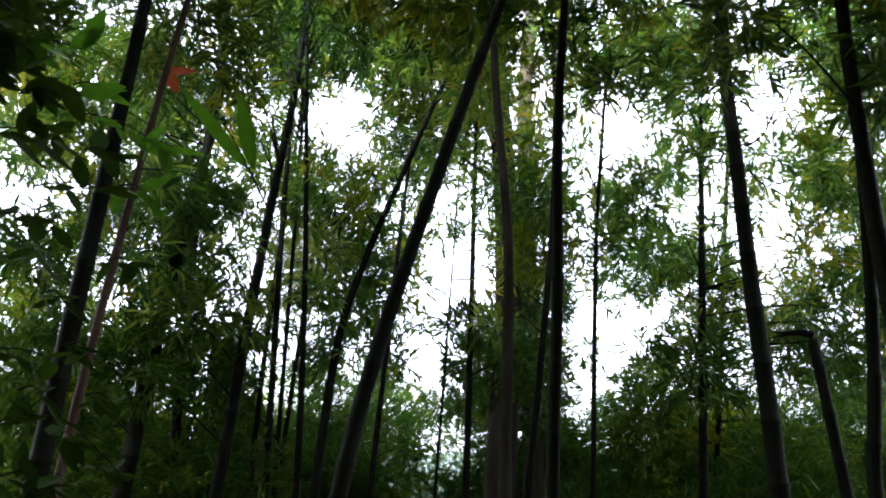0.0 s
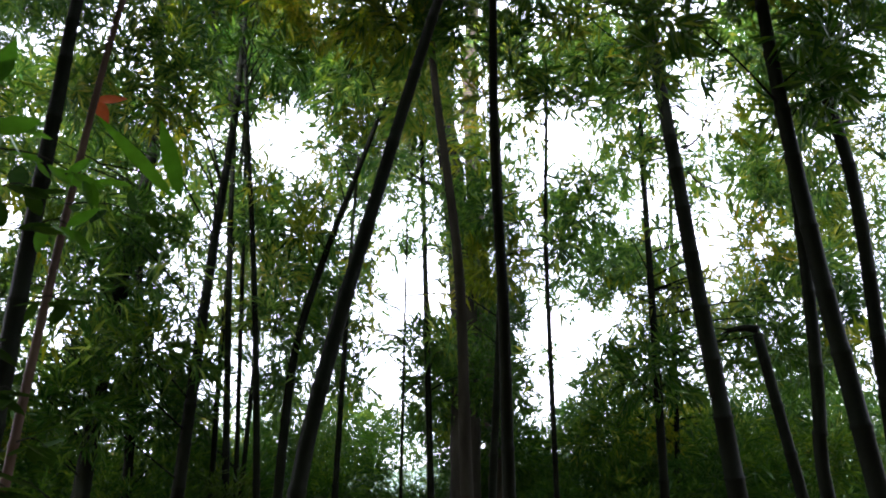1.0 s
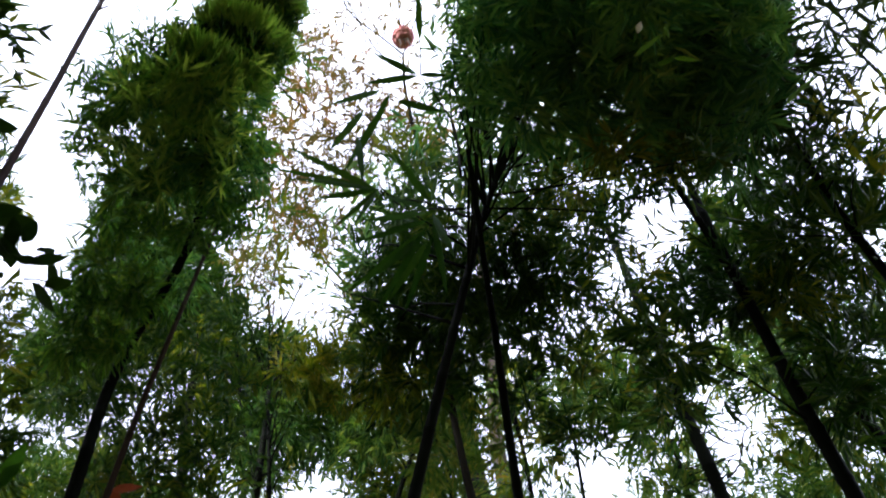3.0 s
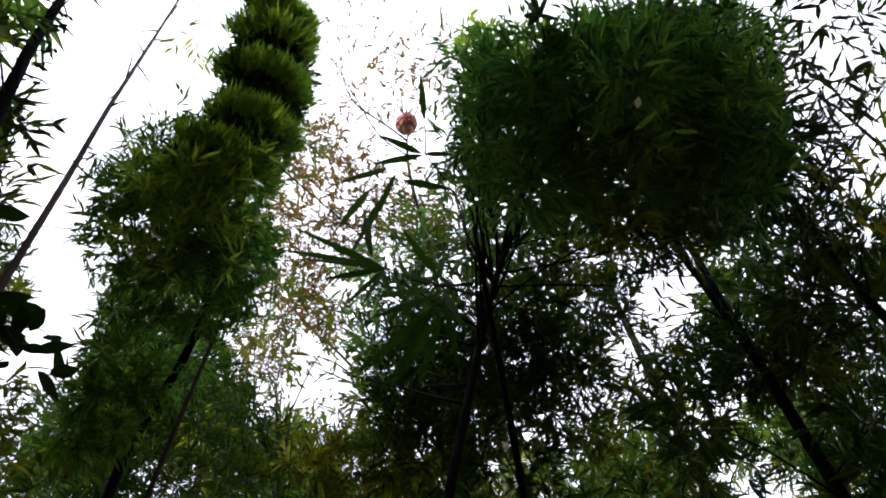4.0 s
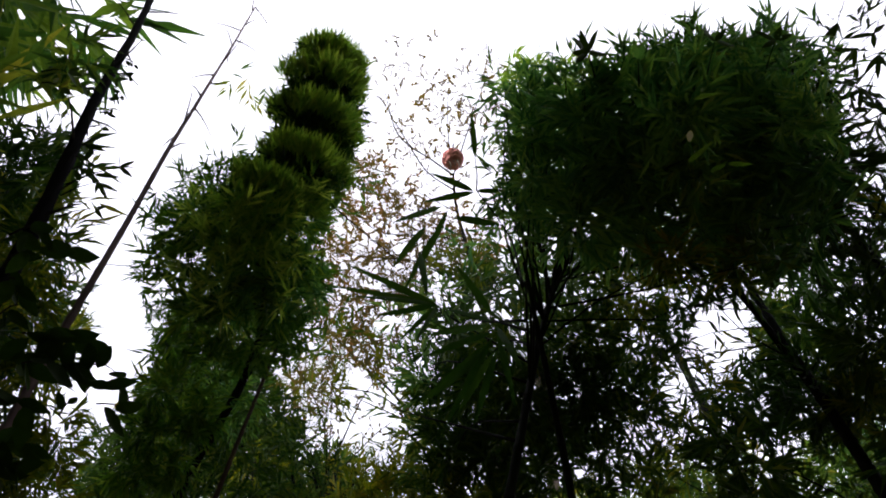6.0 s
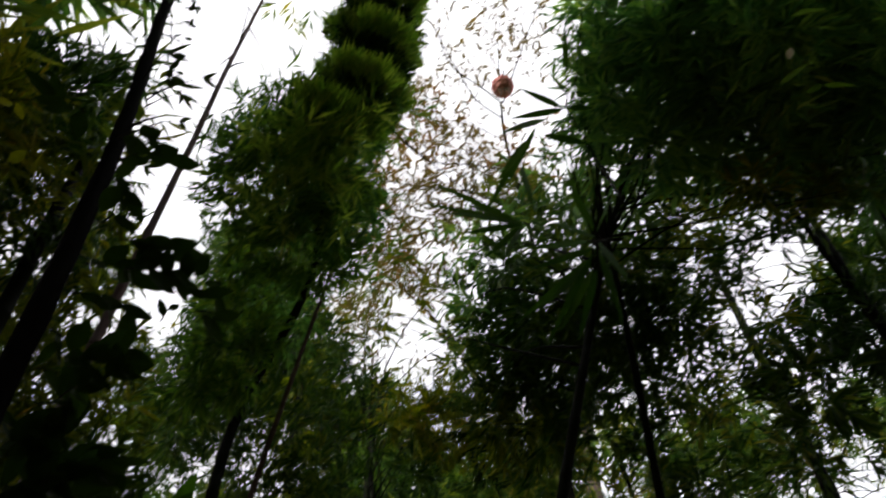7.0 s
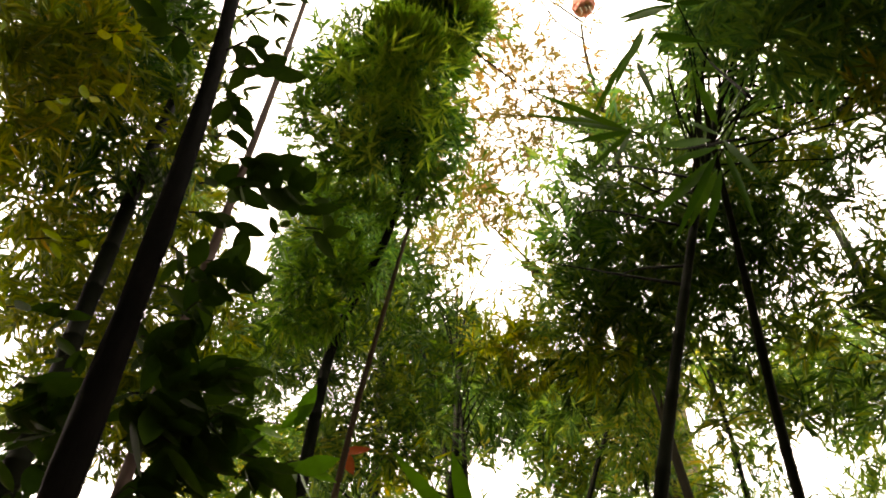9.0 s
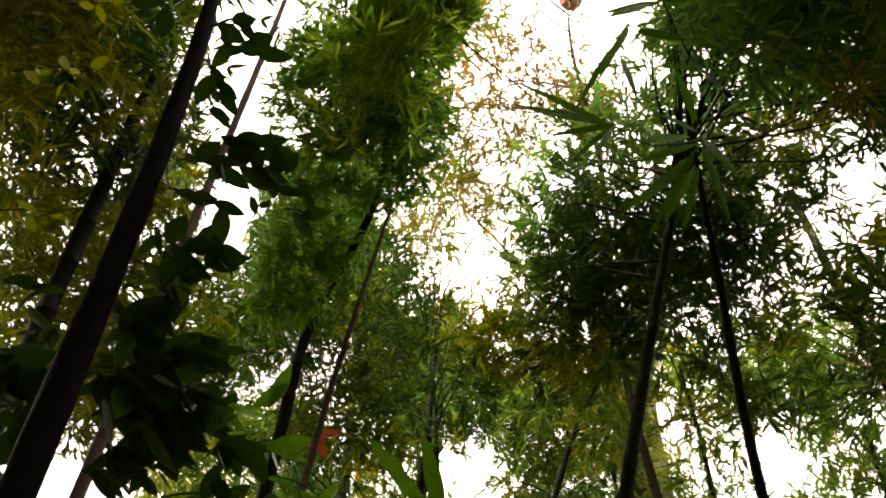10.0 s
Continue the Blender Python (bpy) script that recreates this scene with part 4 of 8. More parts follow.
crown(stem, 1, PLUME_LEAF, 0.075, [(-1.22, 1.69, 5.73, 0.13), (-0.99, 1.60, 5.52, 0.13), (-0.43, 2.01, 5.75, 0.13), (-0.64, 2.12, 5.59, 0.13), (-2.15, 1.94, 5.20, 0.13)])
crown(stem, 1, PLUME_LEAF, 0.075, [(-0.75, 2.81, 5.35, 0.14)])
crown(stem, 3, PLUME_LEAF, 0.085, [(-1.40, 2.18, 4.88, 0.14), (-1.22, 2.29, 4.88, 0.15), (-0.98, 2.30, 4.94, 0.14), (-0.83, 2.18, 5.06, 0.12), (-1.48, 2.33, 4.74, 0.13), (-1.30, 2.44, 4.73, 0.15), (-1.10, 2.48, 4.78, 0.15), (-0.89, 2.48, 4.84, 0.12), (-1.49, 1.93, 4.99, 0.12)], False)
crown(stem, 2, PLUME_LEAF, 0.085, [(-1.55, 2.49, 4.57, 0.12), (-1.48, 2.65, 4.46, 0.12), (-1.64, 2.63, 4.40, 0.12), (-1.72, 2.72, 4.26, 0.12), (-1.55, 2.79, 4.29, 0.12), (-1.40, 2.64, 4.52, 0.12)], False)
# Bright sprays paint the lit shoulder of the plume.
crown(stem, 2, LIT_TIP_LEAF, 0.15, [(-0.97, 1.69, 4.95, 0.11), (-0.82, 1.78, 4.95, 0.11), (-1.12, 1.75, 4.87, 0.11), (-0.93, 1.91, 4.85, 0.11), (-1.16, 1.58, 4.94, 0.09), (-0.76, 1.95, 4.86, 0.09), (-1.07, 1.94, 4.78, 0.11), (-0.62, 1.68, 5.03, 0.08), (-1.27, 1.83, 4.77, 0.09), (-0.85, 2.10, 4.74, 0.09), (-1.17, 2.06, 4.67, 0.09)], False)
crown(stem, 2, LIT_TIP_LEAF, 0.15, [(-1.07, 1.74, 5.26, 0.11), (-0.94, 1.90, 5.20, 0.12), (-1.19, 1.87, 5.17, 0.11), (-0.76, 1.78, 5.29, 0.10), (-1.08, 2.07, 5.09, 0.11), (-0.85, 2.06, 5.13, 0.10), (-1.27, 2.08, 5.04, 0.10)], False)
# Dark core balls paint the shade between the bright collars.
crown(stem, 4, SHADE_TINT_LEAF, 0.07, [(-0.46, 1.33, 5.95, 0.20), (-0.54, 1.48, 5.84, 0.25), (-0.57, 1.53, 5.77, 0.25), (-0.63, 1.66, 5.65, 0.25), (-0.66, 1.70, 5.58, 0.25), (-0.78, 1.78, 5.41, 0.21), (-0.44, 1.28, 5.97, 0.11)], False)
crown(stem, 3, LIT_TIP_LEAF, 0.15, [(-1.02, 1.67, 5.00, 0.09), (-0.88, 1.75, 5.00, 0.10), (-0.78, 1.83, 4.99, 0.09), (-1.10, 1.81, 4.91, 0.09), (-0.97, 1.87, 4.91, 0.10), (-1.18, 1.68, 4.94, 0.08)], False)
crown(stem, 2, PLUME_LEAF, 0.085, [(-1.55, 2.49, 4.57, 0.12), (-1.48, 2.65, 4.46, 0.12), (-1.64, 2.63, 4.40, 0.12), (-1.72, 2.72, 4.26, 0.12), (-1.55, 2.79, 4.29, 0.12), (-1.40, 2.64, 4.52, 0.12)], False)
crown(stem, 2, PLUME_LEAF, 0.085, [(-1.55, 2.49, 4.57, 0.12), (-1.48, 2.65, 4.46, 0.12), (-1.64, 2.63, 4.40, 0.12), (-1.72, 2.72, 4.26, 0.12), (-1.55, 2.79, 4.29, 0.12), (-1.40, 2.64, 4.52, 0.12)], False)
crown(stem, 2, BAMBOO_LEAF, 0.1, [(-1.79, 3.22, 4.30, 0.16), (-1.62, 3.20, 4.42, 0.16), (-1.46, 3.35, 4.34, 0.16), (-1.72, 3.40, 4.11, 0.16), (-1.53, 3.46, 4.15, 0.16), (-1.32, 3.50, 4.22, 0.16), (-1.84, 3.48, 3.92, 0.16), (-1.62, 3.57, 3.94, 0.16), (-1.39, 3.64, 3.98, 0.16), (-1.18, 3.64, 4.09, 0.15)], False)
crown(stem, 2, SHADE_TINT_LEAF, 0.1, [(-1.79, 3.43, 4.38, 0.17), (-1.48, 3.42, 4.57, 0.17), (-1.66, 3.65, 4.18, 0.17), (-1.37, 3.87, 4.03, 0.17), (-1.86, 3.71, 3.94, 0.17), (-1.18, 3.65, 4.43, 0.15)], False)
crown(stem, 2, SHADE_TINT_LEAF, 0.1, [(-1.97, 3.23, 5.13, 0.18), (-1.79, 3.41, 5.06, 0.18), (-1.58, 3.44, 5.13, 0.18), (-1.93, 3.53, 4.86, 0.18), (-1.71, 3.67, 4.83, 0.18), (-1.47, 3.63, 4.98, 0.18), (-1.27, 3.54, 5.16, 0.18), (-1.27, 3.82, 4.85, 0.18), (-1.36, 3.37, 5.28, 0.17), (-1.04, 3.76, 5.00, 0.17)], False)
stem = bamboo([(-2.49, 5.24, -0.05), (-2.38, 5.29, 1.51), (-2.28, 5.33, 2.84), (-2.08, 5.41, 4.65), (-2.11, 5.45, 5.55), (-2.10, 5.41, 6.28), (-2.09, 5.37, 6.86)], 0.070, 0.030, "slim dark green bamboo standing in the grove", CULM)
crown(stem, 1, LONG_LEAF, 0.11, [(-3.36, 6.59, 7.40, 0.53)])
crown(stem, 5, LONG_LEAF, 0.11, [(-3.48, 5.47, 8.94, 0.24), (-2.06, 5.43, 9.06, 0.23), (-3.49, 6.09, 8.69, 0.56), (-3.64, 5.55, 7.30, 0.42), (-3.36, 6.16, 7.82, 0.52), (-2.59, 6.06, 7.54, 0.50), (-3.84, 6.22, 7.13, 0.44), (-3.24, 3.80, 5.50, 0.15), (-2.77, 3.53, 5.09, 0.13), (-3.55, 3.57, 4.79, 0.14), (-3.99, 3.56, 4.70, 0.33), (-3.28, 3.83, 4.68, 0.32), (-2.90, 3.90, 4.61, 0.31), (-4.00, 3.74, 4.48, 0.33)])
crown(stem, 5, LONG_LEAF, 0.11, [(-2.43, 4.40, 3.54, 0.13), (-2.81, 4.39, 3.06, 0.26), (-2.80, 4.64, 2.59, 0.13), (-3.22, 5.29, 2.44, 0.35), (-2.80, 5.11, 2.52, 0.14), (-3.03, 5.25, 1.65, 0.34)])
crown(stem, 5, LONG_LEAF, 0.11, [(-3.11, 5.10, 8.97, 0.27), (-2.39, 5.21, 7.53, 0.46), (-3.35, 3.65, 4.94, 0.32), (-4.30, 7.07, 7.02, 0.54), (-3.73, 3.94, 4.55, 0.33)])
crown(stem, 1, SHADE_TINT_LEAF, 0.10, [(-3.08, 6.02, 6.90, 0.48)])
crown(stem, 4, SHADE_TINT_LEAF, 0.10, [(-2.91, 4.78, 8.52, 0.26), (-2.25, 4.72, 7.96, 0.46), (-3.06, 5.33, 7.80, 0.49), (-2.99, 5.48, 7.12, 0.47), (-2.35, 5.50, 6.99, 0.45)])
crown(stem, 4, SHADE_TINT_LEAF, 0.10, [(-2.66, 4.33, 2.28, 0.29)])
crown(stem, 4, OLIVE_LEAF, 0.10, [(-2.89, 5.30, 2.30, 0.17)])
crown(stem, 4, SHADE_TINT_LEAF, 0.10, [(-3.12, 5.28, 2.05, 0.34), (-2.57, 4.41, 1.63, 0.28)])
crown(stem, 1, SHADE_TINT_LEAF, 0.11, [(-3.54, 5.39, 7.15, 0.48), (-3.32, 6.51, 7.34, 0.52)])
crown(stem, 4, SHADE_TINT_LEAF, 0.11, [(-4.49, 4.71, 8.68, 0.28), (-3.15, 5.16, 9.06, 0.28), (-1.94, 5.12, 8.63, 0.26), (-3.30, 5.77, 8.30, 0.53), (-2.43, 5.31, 7.65, 0.47), (-3.24, 5.93, 7.59, 0.51), (-2.56, 5.97, 7.46, 0.49), (-3.91, 6.34, 7.25, 0.52)])
crown(stem, 4, OLIVE_LEAF, 0.11, [(-2.82, 4.93, 8.04, 0.25), (-2.44, 5.13, 8.50, 0.50), (-4.40, 6.19, 7.46, 0.28)])
crown(stem, 1, SHADE_TINT_LEAF, 0.10, [(-3.25, 4.94, 6.68, 0.44)])
crown(stem, 3, SHADE_TINT_LEAF, 0.10, [(-3.95, 4.26, 7.56, 0.24), (-3.04, 4.76, 7.99, 0.25), (-4.08, 5.73, 7.04, 0.26), (-3.62, 5.26, 6.22, 0.23), (-3.63, 5.87, 6.82, 0.48)])
crown(stem, 3, OLIVE_LEAF, 0.10, [(-4.16, 4.36, 8.16, 0.26)])
crown(stem, 3, SHADE_TINT_LEAF, 0.10, [(-2.29, 4.15, 2.33, 0.14)])
crown(stem, 3, SHADE_TINT_LEAF, 0.11, [(-3.98, 5.41, 5.27, 0.20), (-2.99, 4.73, 4.90, 0.17), (-2.78, 5.16, 3.80, 0.16), (-3.27, 5.23, 3.24, 0.32)])
crown(stem, 3, SHADE_TINT_LEAF, 0.12, [(-3.42, 5.31, 5.19, 0.21), (-2.61, 5.03, 5.15, 0.19), (-3.17, 5.20, 4.81, 0.39), (-3.43, 4.86, 4.22, 0.19), (-3.58, 5.21, 4.14, 0.20), (-2.73, 5.06, 3.59, 0.18), (-2.67, 5.20, 3.88, 0.18), (-2.55, 3.96, 2.91, 0.27), (-2.46, 4.06, 2.46, 0.14)])
crown(stem, 3, OLIVE_LEAF, 0.12, [(-3.26, 4.40, 4.64, 0.18), (-3.67, 5.37, 5.22, 0.21), (-3.60, 5.15, 4.80, 0.39), (-2.20, 3.97, 3.35, 0.14), (-3.13, 5.13, 2.97, 0.18)])
crown(stem, 1, SHADE_TINT_LEAF, 0.10, [(-3.91, 5.36, 7.10, 0.25)])
crown(stem, 2, SHADE_TINT_LEAF, 0.10, [(-3.04, 4.49, 8.09, 0.24), (-3.84, 4.82, 6.57, 0.23)])
crown(stem, 2, SHADE_TINT_LEAF, 0.11, [(-3.35, 4.93, 5.10, 0.18), (-3.26, 5.40, 5.52, 0.19)])

crown(stem, 2, SHADE_TINT_LEAF, 0.12, [(-2.22, 4.77, 4.97, 0.18), (-3.42, 5.15, 4.39, 0.19), (-2.48, 4.13, 3.25, 0.15), (-2.55, 5.03, 3.56, 0.17), (-2.43, 4.24, 2.72, 0.14)])

crown(stem, 1, SHADE_TINT_LEAF, 0.10, [(-4.29, 5.69, 6.98, 0.26)])
crown(stem, 1, SHADE_TINT_LEAF, 0.12, [(-2.82, 4.10, 3.40, 0.15), (-2.60, 3.99, 3.38, 0.15), (-2.73, 3.98, 3.14, 0.15), (-2.10, 4.35, 2.70, 0.14)])
crown(stem, 1, OLIVE_LEAF, 0.12, [(-2.24, 4.24, 2.71, 0.14)])
crown(stem, 1, SHADE_TINT_LEAF, 0.12, [(-2.37, 4.58, 2.43, 0.15)])
crown(stem, 5, LONG_LEAF, 0.11, [(-3.17, 5.91, 3.93, 0.17), (-2.92, 5.70, 4.11, 0.17), (-3.71, 6.13, 3.24, 0.18), (-3.83, 7.43, 3.28, 0.21), (-3.59, 7.18, 2.60, 0.20), (-3.78, 6.45, 2.16, 0.42), (-3.79, 7.43, 2.23, 0.47), (-2.70, 6.50, 1.65, 0.39)])
crown(stem, 5, LONG_LEAF, 0.11, [(-4.12, 6.38, 3.25, 0.19), (-3.08, 6.48, 3.02, 0.18), (-3.20, 5.90, 2.39, 0.19), (-3.77, 7.70, 1.63, 0.48)])
crown(stem, 4, SHADE_TINT_LEAF, 0.10, [(-3.41, 6.67, 2.16, 0.42), (-3.23, 6.56, 1.62, 0.41)])
crown(stem, 3, SHADE_TINT_LEAF, 0.10, [(-3.36, 6.70, 2.53, 0.22)])
crown(stem, 3, SHADE_TINT_LEAF, 0.10, [(-2.96, 6.87, 2.16, 0.42)])
crown(stem, 3, BAMBOO_LEAF, 0.13, [(-2.51, 5.42, 4.02, 0.17), (-4.83, 7.78, 3.58, 0.24), (-3.48, 5.70, 2.90, 0.18), (-4.18, 7.83, 3.42, 0.23), (-2.50, 5.83, 3.15, 0.17), (-2.82, 6.20, 3.12, 0.18), (-3.64, 5.89, 2.50, 0.35), (-3.30, 6.19, 2.61, 0.18), (-3.92, 7.19, 2.68, 0.21), (-2.85, 6.52, 2.73, 0.36), (-4.11, 6.90, 2.20, 0.40), (-4.69, 8.97, 2.46, 0.51), (-3.51, 6.23, 1.70, 0.36), (-3.74, 7.79, 1.53, 0.43)])
crown(stem, 3, BAMBOO_LEAF, 0.13, [(-4.48, 7.34, 3.53, 0.23)])
crown(stem, 3, BAMBOO_LEAF, 0.10, [(-3.25, 5.48, 5.30, 0.21), (-3.23, 5.76, 4.70, 0.21), (-3.24, 5.73, 4.46, 0.21), (-2.51, 5.51, 3.78, 0.19), (-3.34, 5.74, 3.62, 0.20), (-3.66, 5.64, 3.06, 0.20), (-2.63, 5.48, 2.79, 0.18)])
crown(stem, 3, BAMBOO_LEAF, 0.10, [(-3.81, 5.86, 4.46, 0.22), (-3.40, 6.57, 3.08, 0.22)])
crown(stem, 2, BAMBOO_LEAF, 0.13, [(-3.62, 6.04, 4.04, 0.19), (-3.67, 6.42, 3.29, 0.20)])
crown(stem, 2, BAMBOO_LEAF, 0.13, [(-4.29, 6.67, 2.93, 0.21)])
crown(stem, 2, BAMBOO_LEAF, 0.10, [(-3.32, 5.52, 4.34, 0.20), (-2.95, 5.51, 3.52, 0.19), (-3.70, 6.44, 3.55, 0.22), (-3.18, 6.07, 3.43, 0.20), (-3.59, 5.68, 2.83, 0.20)])
crown(stem, 2, BAMBOO_LEAF, 0.10, [(-3.12, 5.56, 5.58, 0.22)])
crown(stem, 1, BAMBOO_LEAF, 0.10, [(-3.60, 6.57, 3.03, 0.22)])
crown(stem, 5, LONG_LEAF, 0.11, [(-2.52, 5.30, 3.36, 0.29), (-2.37, 5.37, 3.00, 0.15), (-2.28, 5.16, 2.76, 0.14), (-2.35, 5.26, 2.41, 0.33)])
crown(stem, 4, SHADE_TINT_LEAF, 0.10, [(-2.35, 5.62, 1.63, 0.34)])
crown(stem, 4, SHADE_TINT_LEAF, 0.12, [(-2.06, 5.16, 3.73, 0.33)])
crown(stem, 3, SHADE_TINT_LEAF, 0.11, [(-1.82, 5.27, 4.60, 0.16)])
crown(stem, 3, SHADE_TINT_LEAF, 0.12, [(-2.11, 5.37, 3.38, 0.34)])
crown(stem, 3, OLIVE_LEAF, 0.12, [(-1.77, 5.09, 4.37, 0.18)])
crown(stem, 2, SHADE_TINT_LEAF, 0.11, [(-2.08, 5.69, 5.36, 0.19)])

stem = bamboo([(1.72, 5.68, -0.05), (1.87, 5.62, 1.51), (2.12, 5.53, 4.03), (2.17, 5.51, 4.52), (2.21, 5.49, 4.90)], 0.042, 0.020, "slim dark green bamboo standing in the grove", CULM)
crown(stem, 5, LONG_LEAF, 0.18, [(1.99, 5.83, 5.37, 0.21), (3.71, 5.53, 4.02, 0.18), (3.90, 6.05, 3.49, 0.22), (2.47, 6.29, 3.23, 0.17), (3.50, 5.49, 2.81, 0.16), (3.00, 6.02, 2.70, 0.17), (2.93, 5.42, 2.60, 0.15)])
crown(stem, 5, LONG_LEAF, 0.18, [(3.29, 5.40, 3.27, 0.16), (2.17, 6.14, 2.55, 0.32), (3.65, 5.84, 2.62, 0.17)])
crown(stem, 4, FAR_LEAF, 0.12, [(1.71, 5.07, 4.88, 0.18), (3.48, 5.94, 4.23, 0.21), (3.63, 5.63, 3.35, 0.20)])
crown(stem, 3, SHADE_TINT_LEAF, 0.10, [(1.78, 5.08, 2.38, 0.31), (2.61, 5.27, 2.55, 0.17), (3.10, 4.98, 2.46, 0.17)])
crown(stem, 3, FAR_LEAF, 0.18, [(2.09, 5.84, 5.58, 0.19), (3.64, 5.32, 5.47, 0.38), (2.38, 6.06, 5.41, 0.38), (3.42, 5.68, 5.33, 0.20), (2.14, 6.01, 4.45, 0.18), (3.83, 5.65, 4.00, 0.19)])
crown(stem, 3, OLIVE_LEAF, 0.18, [(3.96, 5.88, 4.52, 0.39)])
crown(stem, 3, FAR_LEAF, 0.12, [(2.36, 5.70, 5.76, 0.42), (2.65, 4.97, 5.07, 0.19), (3.10, 5.06, 5.37, 0.40), (2.06, 5.95, 5.18, 0.21), (3.49, 5.63, 4.92, 0.22), (3.79, 5.54, 5.02, 0.43), (2.36, 5.61, 4.60, 0.20), (3.19, 5.74, 4.42, 0.21), (3.44, 5.72, 4.44, 0.21), (3.58, 6.10, 4.03, 0.22), (2.22, 6.29, 3.51, 0.20), (2.43, 6.13, 3.45, 0.20), (2.90, 4.77, 3.07, 0.17), (3.02, 5.44, 3.06, 0.19), (3.53, 5.48, 3.01, 0.19)])
crown(stem, 3, SHADE_TINT_LEAF, 0.12, [(3.23, 5.08, 2.71, 0.18), (2.69, 4.99, 2.52, 0.17)])
crown(stem, 3, OLIVE_LEAF, 0.12, [(2.21, 5.71, 4.71, 0.20), (3.41, 5.66, 4.71, 0.21), (2.20, 5.63, 3.05, 0.18)])
crown(stem, 2, FAR_LEAF, 0.10, [(4.37, 5.16, 5.57, 0.38), (4.79, 5.49, 4.81, 0.38), (4.26, 5.62, 4.06, 0.36), (4.05, 5.08, 3.42, 0.33), (4.51, 5.80, 3.24, 0.36)])
crown(stem, 2, SHADE_TINT_LEAF, 0.10, [(3.42, 4.99, 2.70, 0.30), (4.15, 5.45, 2.82, 0.34)])
crown(stem, 2, OLIVE_LEAF, 0.10, [(4.21, 5.49, 4.40, 0.36), (4.25, 5.88, 3.73, 0.36)])
crown(stem, 2, SHADE_TINT_LEAF, 0.10, [(2.38, 5.37, 2.46, 0.34)])
crown(stem, 2, FAR_LEAF, 0.18, [(3.47, 6.25, 3.72, 0.38)])
crown(stem, 2, SHADE_TINT_LEAF, 0.18, [(3.27, 6.11, 3.06, 0.19)])
crown(stem, 2, OLIVE_LEAF, 0.18, [(2.69, 6.61, 4.80, 0.20)])
crown(stem, 2, FAR_LEAF, 0.12, [(1.80, 5.46, 4.57, 0.19), (2.07, 6.25, 4.68, 0.21), (2.70, 5.95, 3.97, 0.20), (2.34, 6.56, 3.86, 0.21), (2.25, 5.69, 3.56, 0.19), (2.83, 5.99, 3.15, 0.20), (2.67, 4.90, 2.68, 0.17), (1.52, 5.18, 2.55, 0.16)])
crown(stem, 2, OLIVE_LEAF, 0.12, [(2.69, 4.97, 3.24, 0.33), (2.01, 6.50, 3.33, 0.20)])
crown(stem, 1, FAR_LEAF, 0.12, [(2.33, 4.86, 4.77, 0.18), (3.29, 6.16, 5.56, 0.23), (2.74, 4.76, 4.67, 0.18), (2.81, 6.08, 4.55, 0.21), (1.65, 5.13, 3.60, 0.17), (2.27, 6.04, 4.29, 0.20), (2.75, 5.49, 4.08, 0.19), (2.75, 6.08, 3.73, 0.20), (3.03, 4.96, 3.35, 0.18)])
crown(stem, 1, SHADE_TINT_LEAF, 0.12, [(1.62, 5.30, 2.79, 0.17)])
crown(stem, 1, OLIVE_LEAF, 0.12, [(2.60, 5.44, 5.72, 0.21), (2.78, 5.25, 5.58, 0.21)])
stem = bamboo([(0.96, 5.86, -0.05), (1.08, 5.84, 1.51), (1.25, 5.80, 3.66), (1.43, 5.76, 5.16), (1.47, 5.76, 5.89), (1.54, 5.76, 6.45)], 0.026, 0.012, "very thin bamboo stem with fine leaves", CULM)
far_stem = stem
crown(stem, 5, LONG_LEAF, 0.18, [(1.44, 7.52, 7.19, 0.27), (1.32, 5.49, 5.40, 0.17), (1.97, 5.82, 5.98, 0.19), (1.68, 5.71, 5.60, 0.18), (2.01, 5.84, 5.73, 0.22), (1.43, 5.84, 5.37, 0.18), (1.74, 6.11, 4.36, 0.17), (1.78, 6.27, 4.11, 0.17)])
crown(stem, 5, LONG_LEAF, 0.18, [(1.44, 6.19, 3.75, 0.17)])
crown(stem, 4, FAR_LEAF, 0.12, [(1.67, 6.90, 4.37, 0.22)])
crown(stem, 4, OLIVE_LEAF, 0.12, [(1.24, 6.56, 6.48, 0.24)])
crown(stem, 3, FAR_LEAF, 0.18, [(1.43, 7.56, 7.13, 0.25), (1.62, 6.57, 6.06, 0.21), (2.13, 6.44, 6.38, 0.22), (1.78, 6.48, 5.96, 0.21), (1.69, 6.34, 5.60, 0.20), (2.15, 6.31, 5.77, 0.21), (1.98, 7.00, 4.41, 0.20), (1.48, 6.27, 3.89, 0.18)])
crown(stem, 3, FAR_LEAF, 0.12, [(1.56, 5.30, 5.31, 0.19)])
crown(stem, 3, OLIVE_LEAF, 0.12, [(1.79, 5.32, 5.60, 0.20)])
crown(stem, 2, SHADE_TINT_LEAF, 0.10, [(1.44, 5.47, 2.55, 0.17)])
crown(stem, 2, FAR_LEAF, 0.18, [(1.56, 6.38, 6.24, 0.21), (1.49, 7.58, 6.87, 0.24)])
crown(stem, 1, OLIVE_LEAF, 0.18, [(1.39, 6.59, 5.22, 0.20)])
crown(stem, 2, OLIVE_LEAF, 0.18, [(1.69, 5.58, 5.96, 0.19)])
crown(stem, 2, FAR_LEAF, 0.12, [(0.92, 6.07, 6.10, 0.22), (1.18, 5.88, 5.71, 0.21), (1.25, 6.35, 5.38, 0.22), (1.09, 5.52, 4.34, 0.18), (1.43, 5.96, 4.29, 0.19), (1.26, 6.30, 4.12, 0.20), (1.23, 6.54, 3.87, 0.20), (1.45, 6.38, 3.59, 0.20), (1.51, 6.51, 3.33, 0.20), (1.11, 6.13, 2.73, 0.18)])
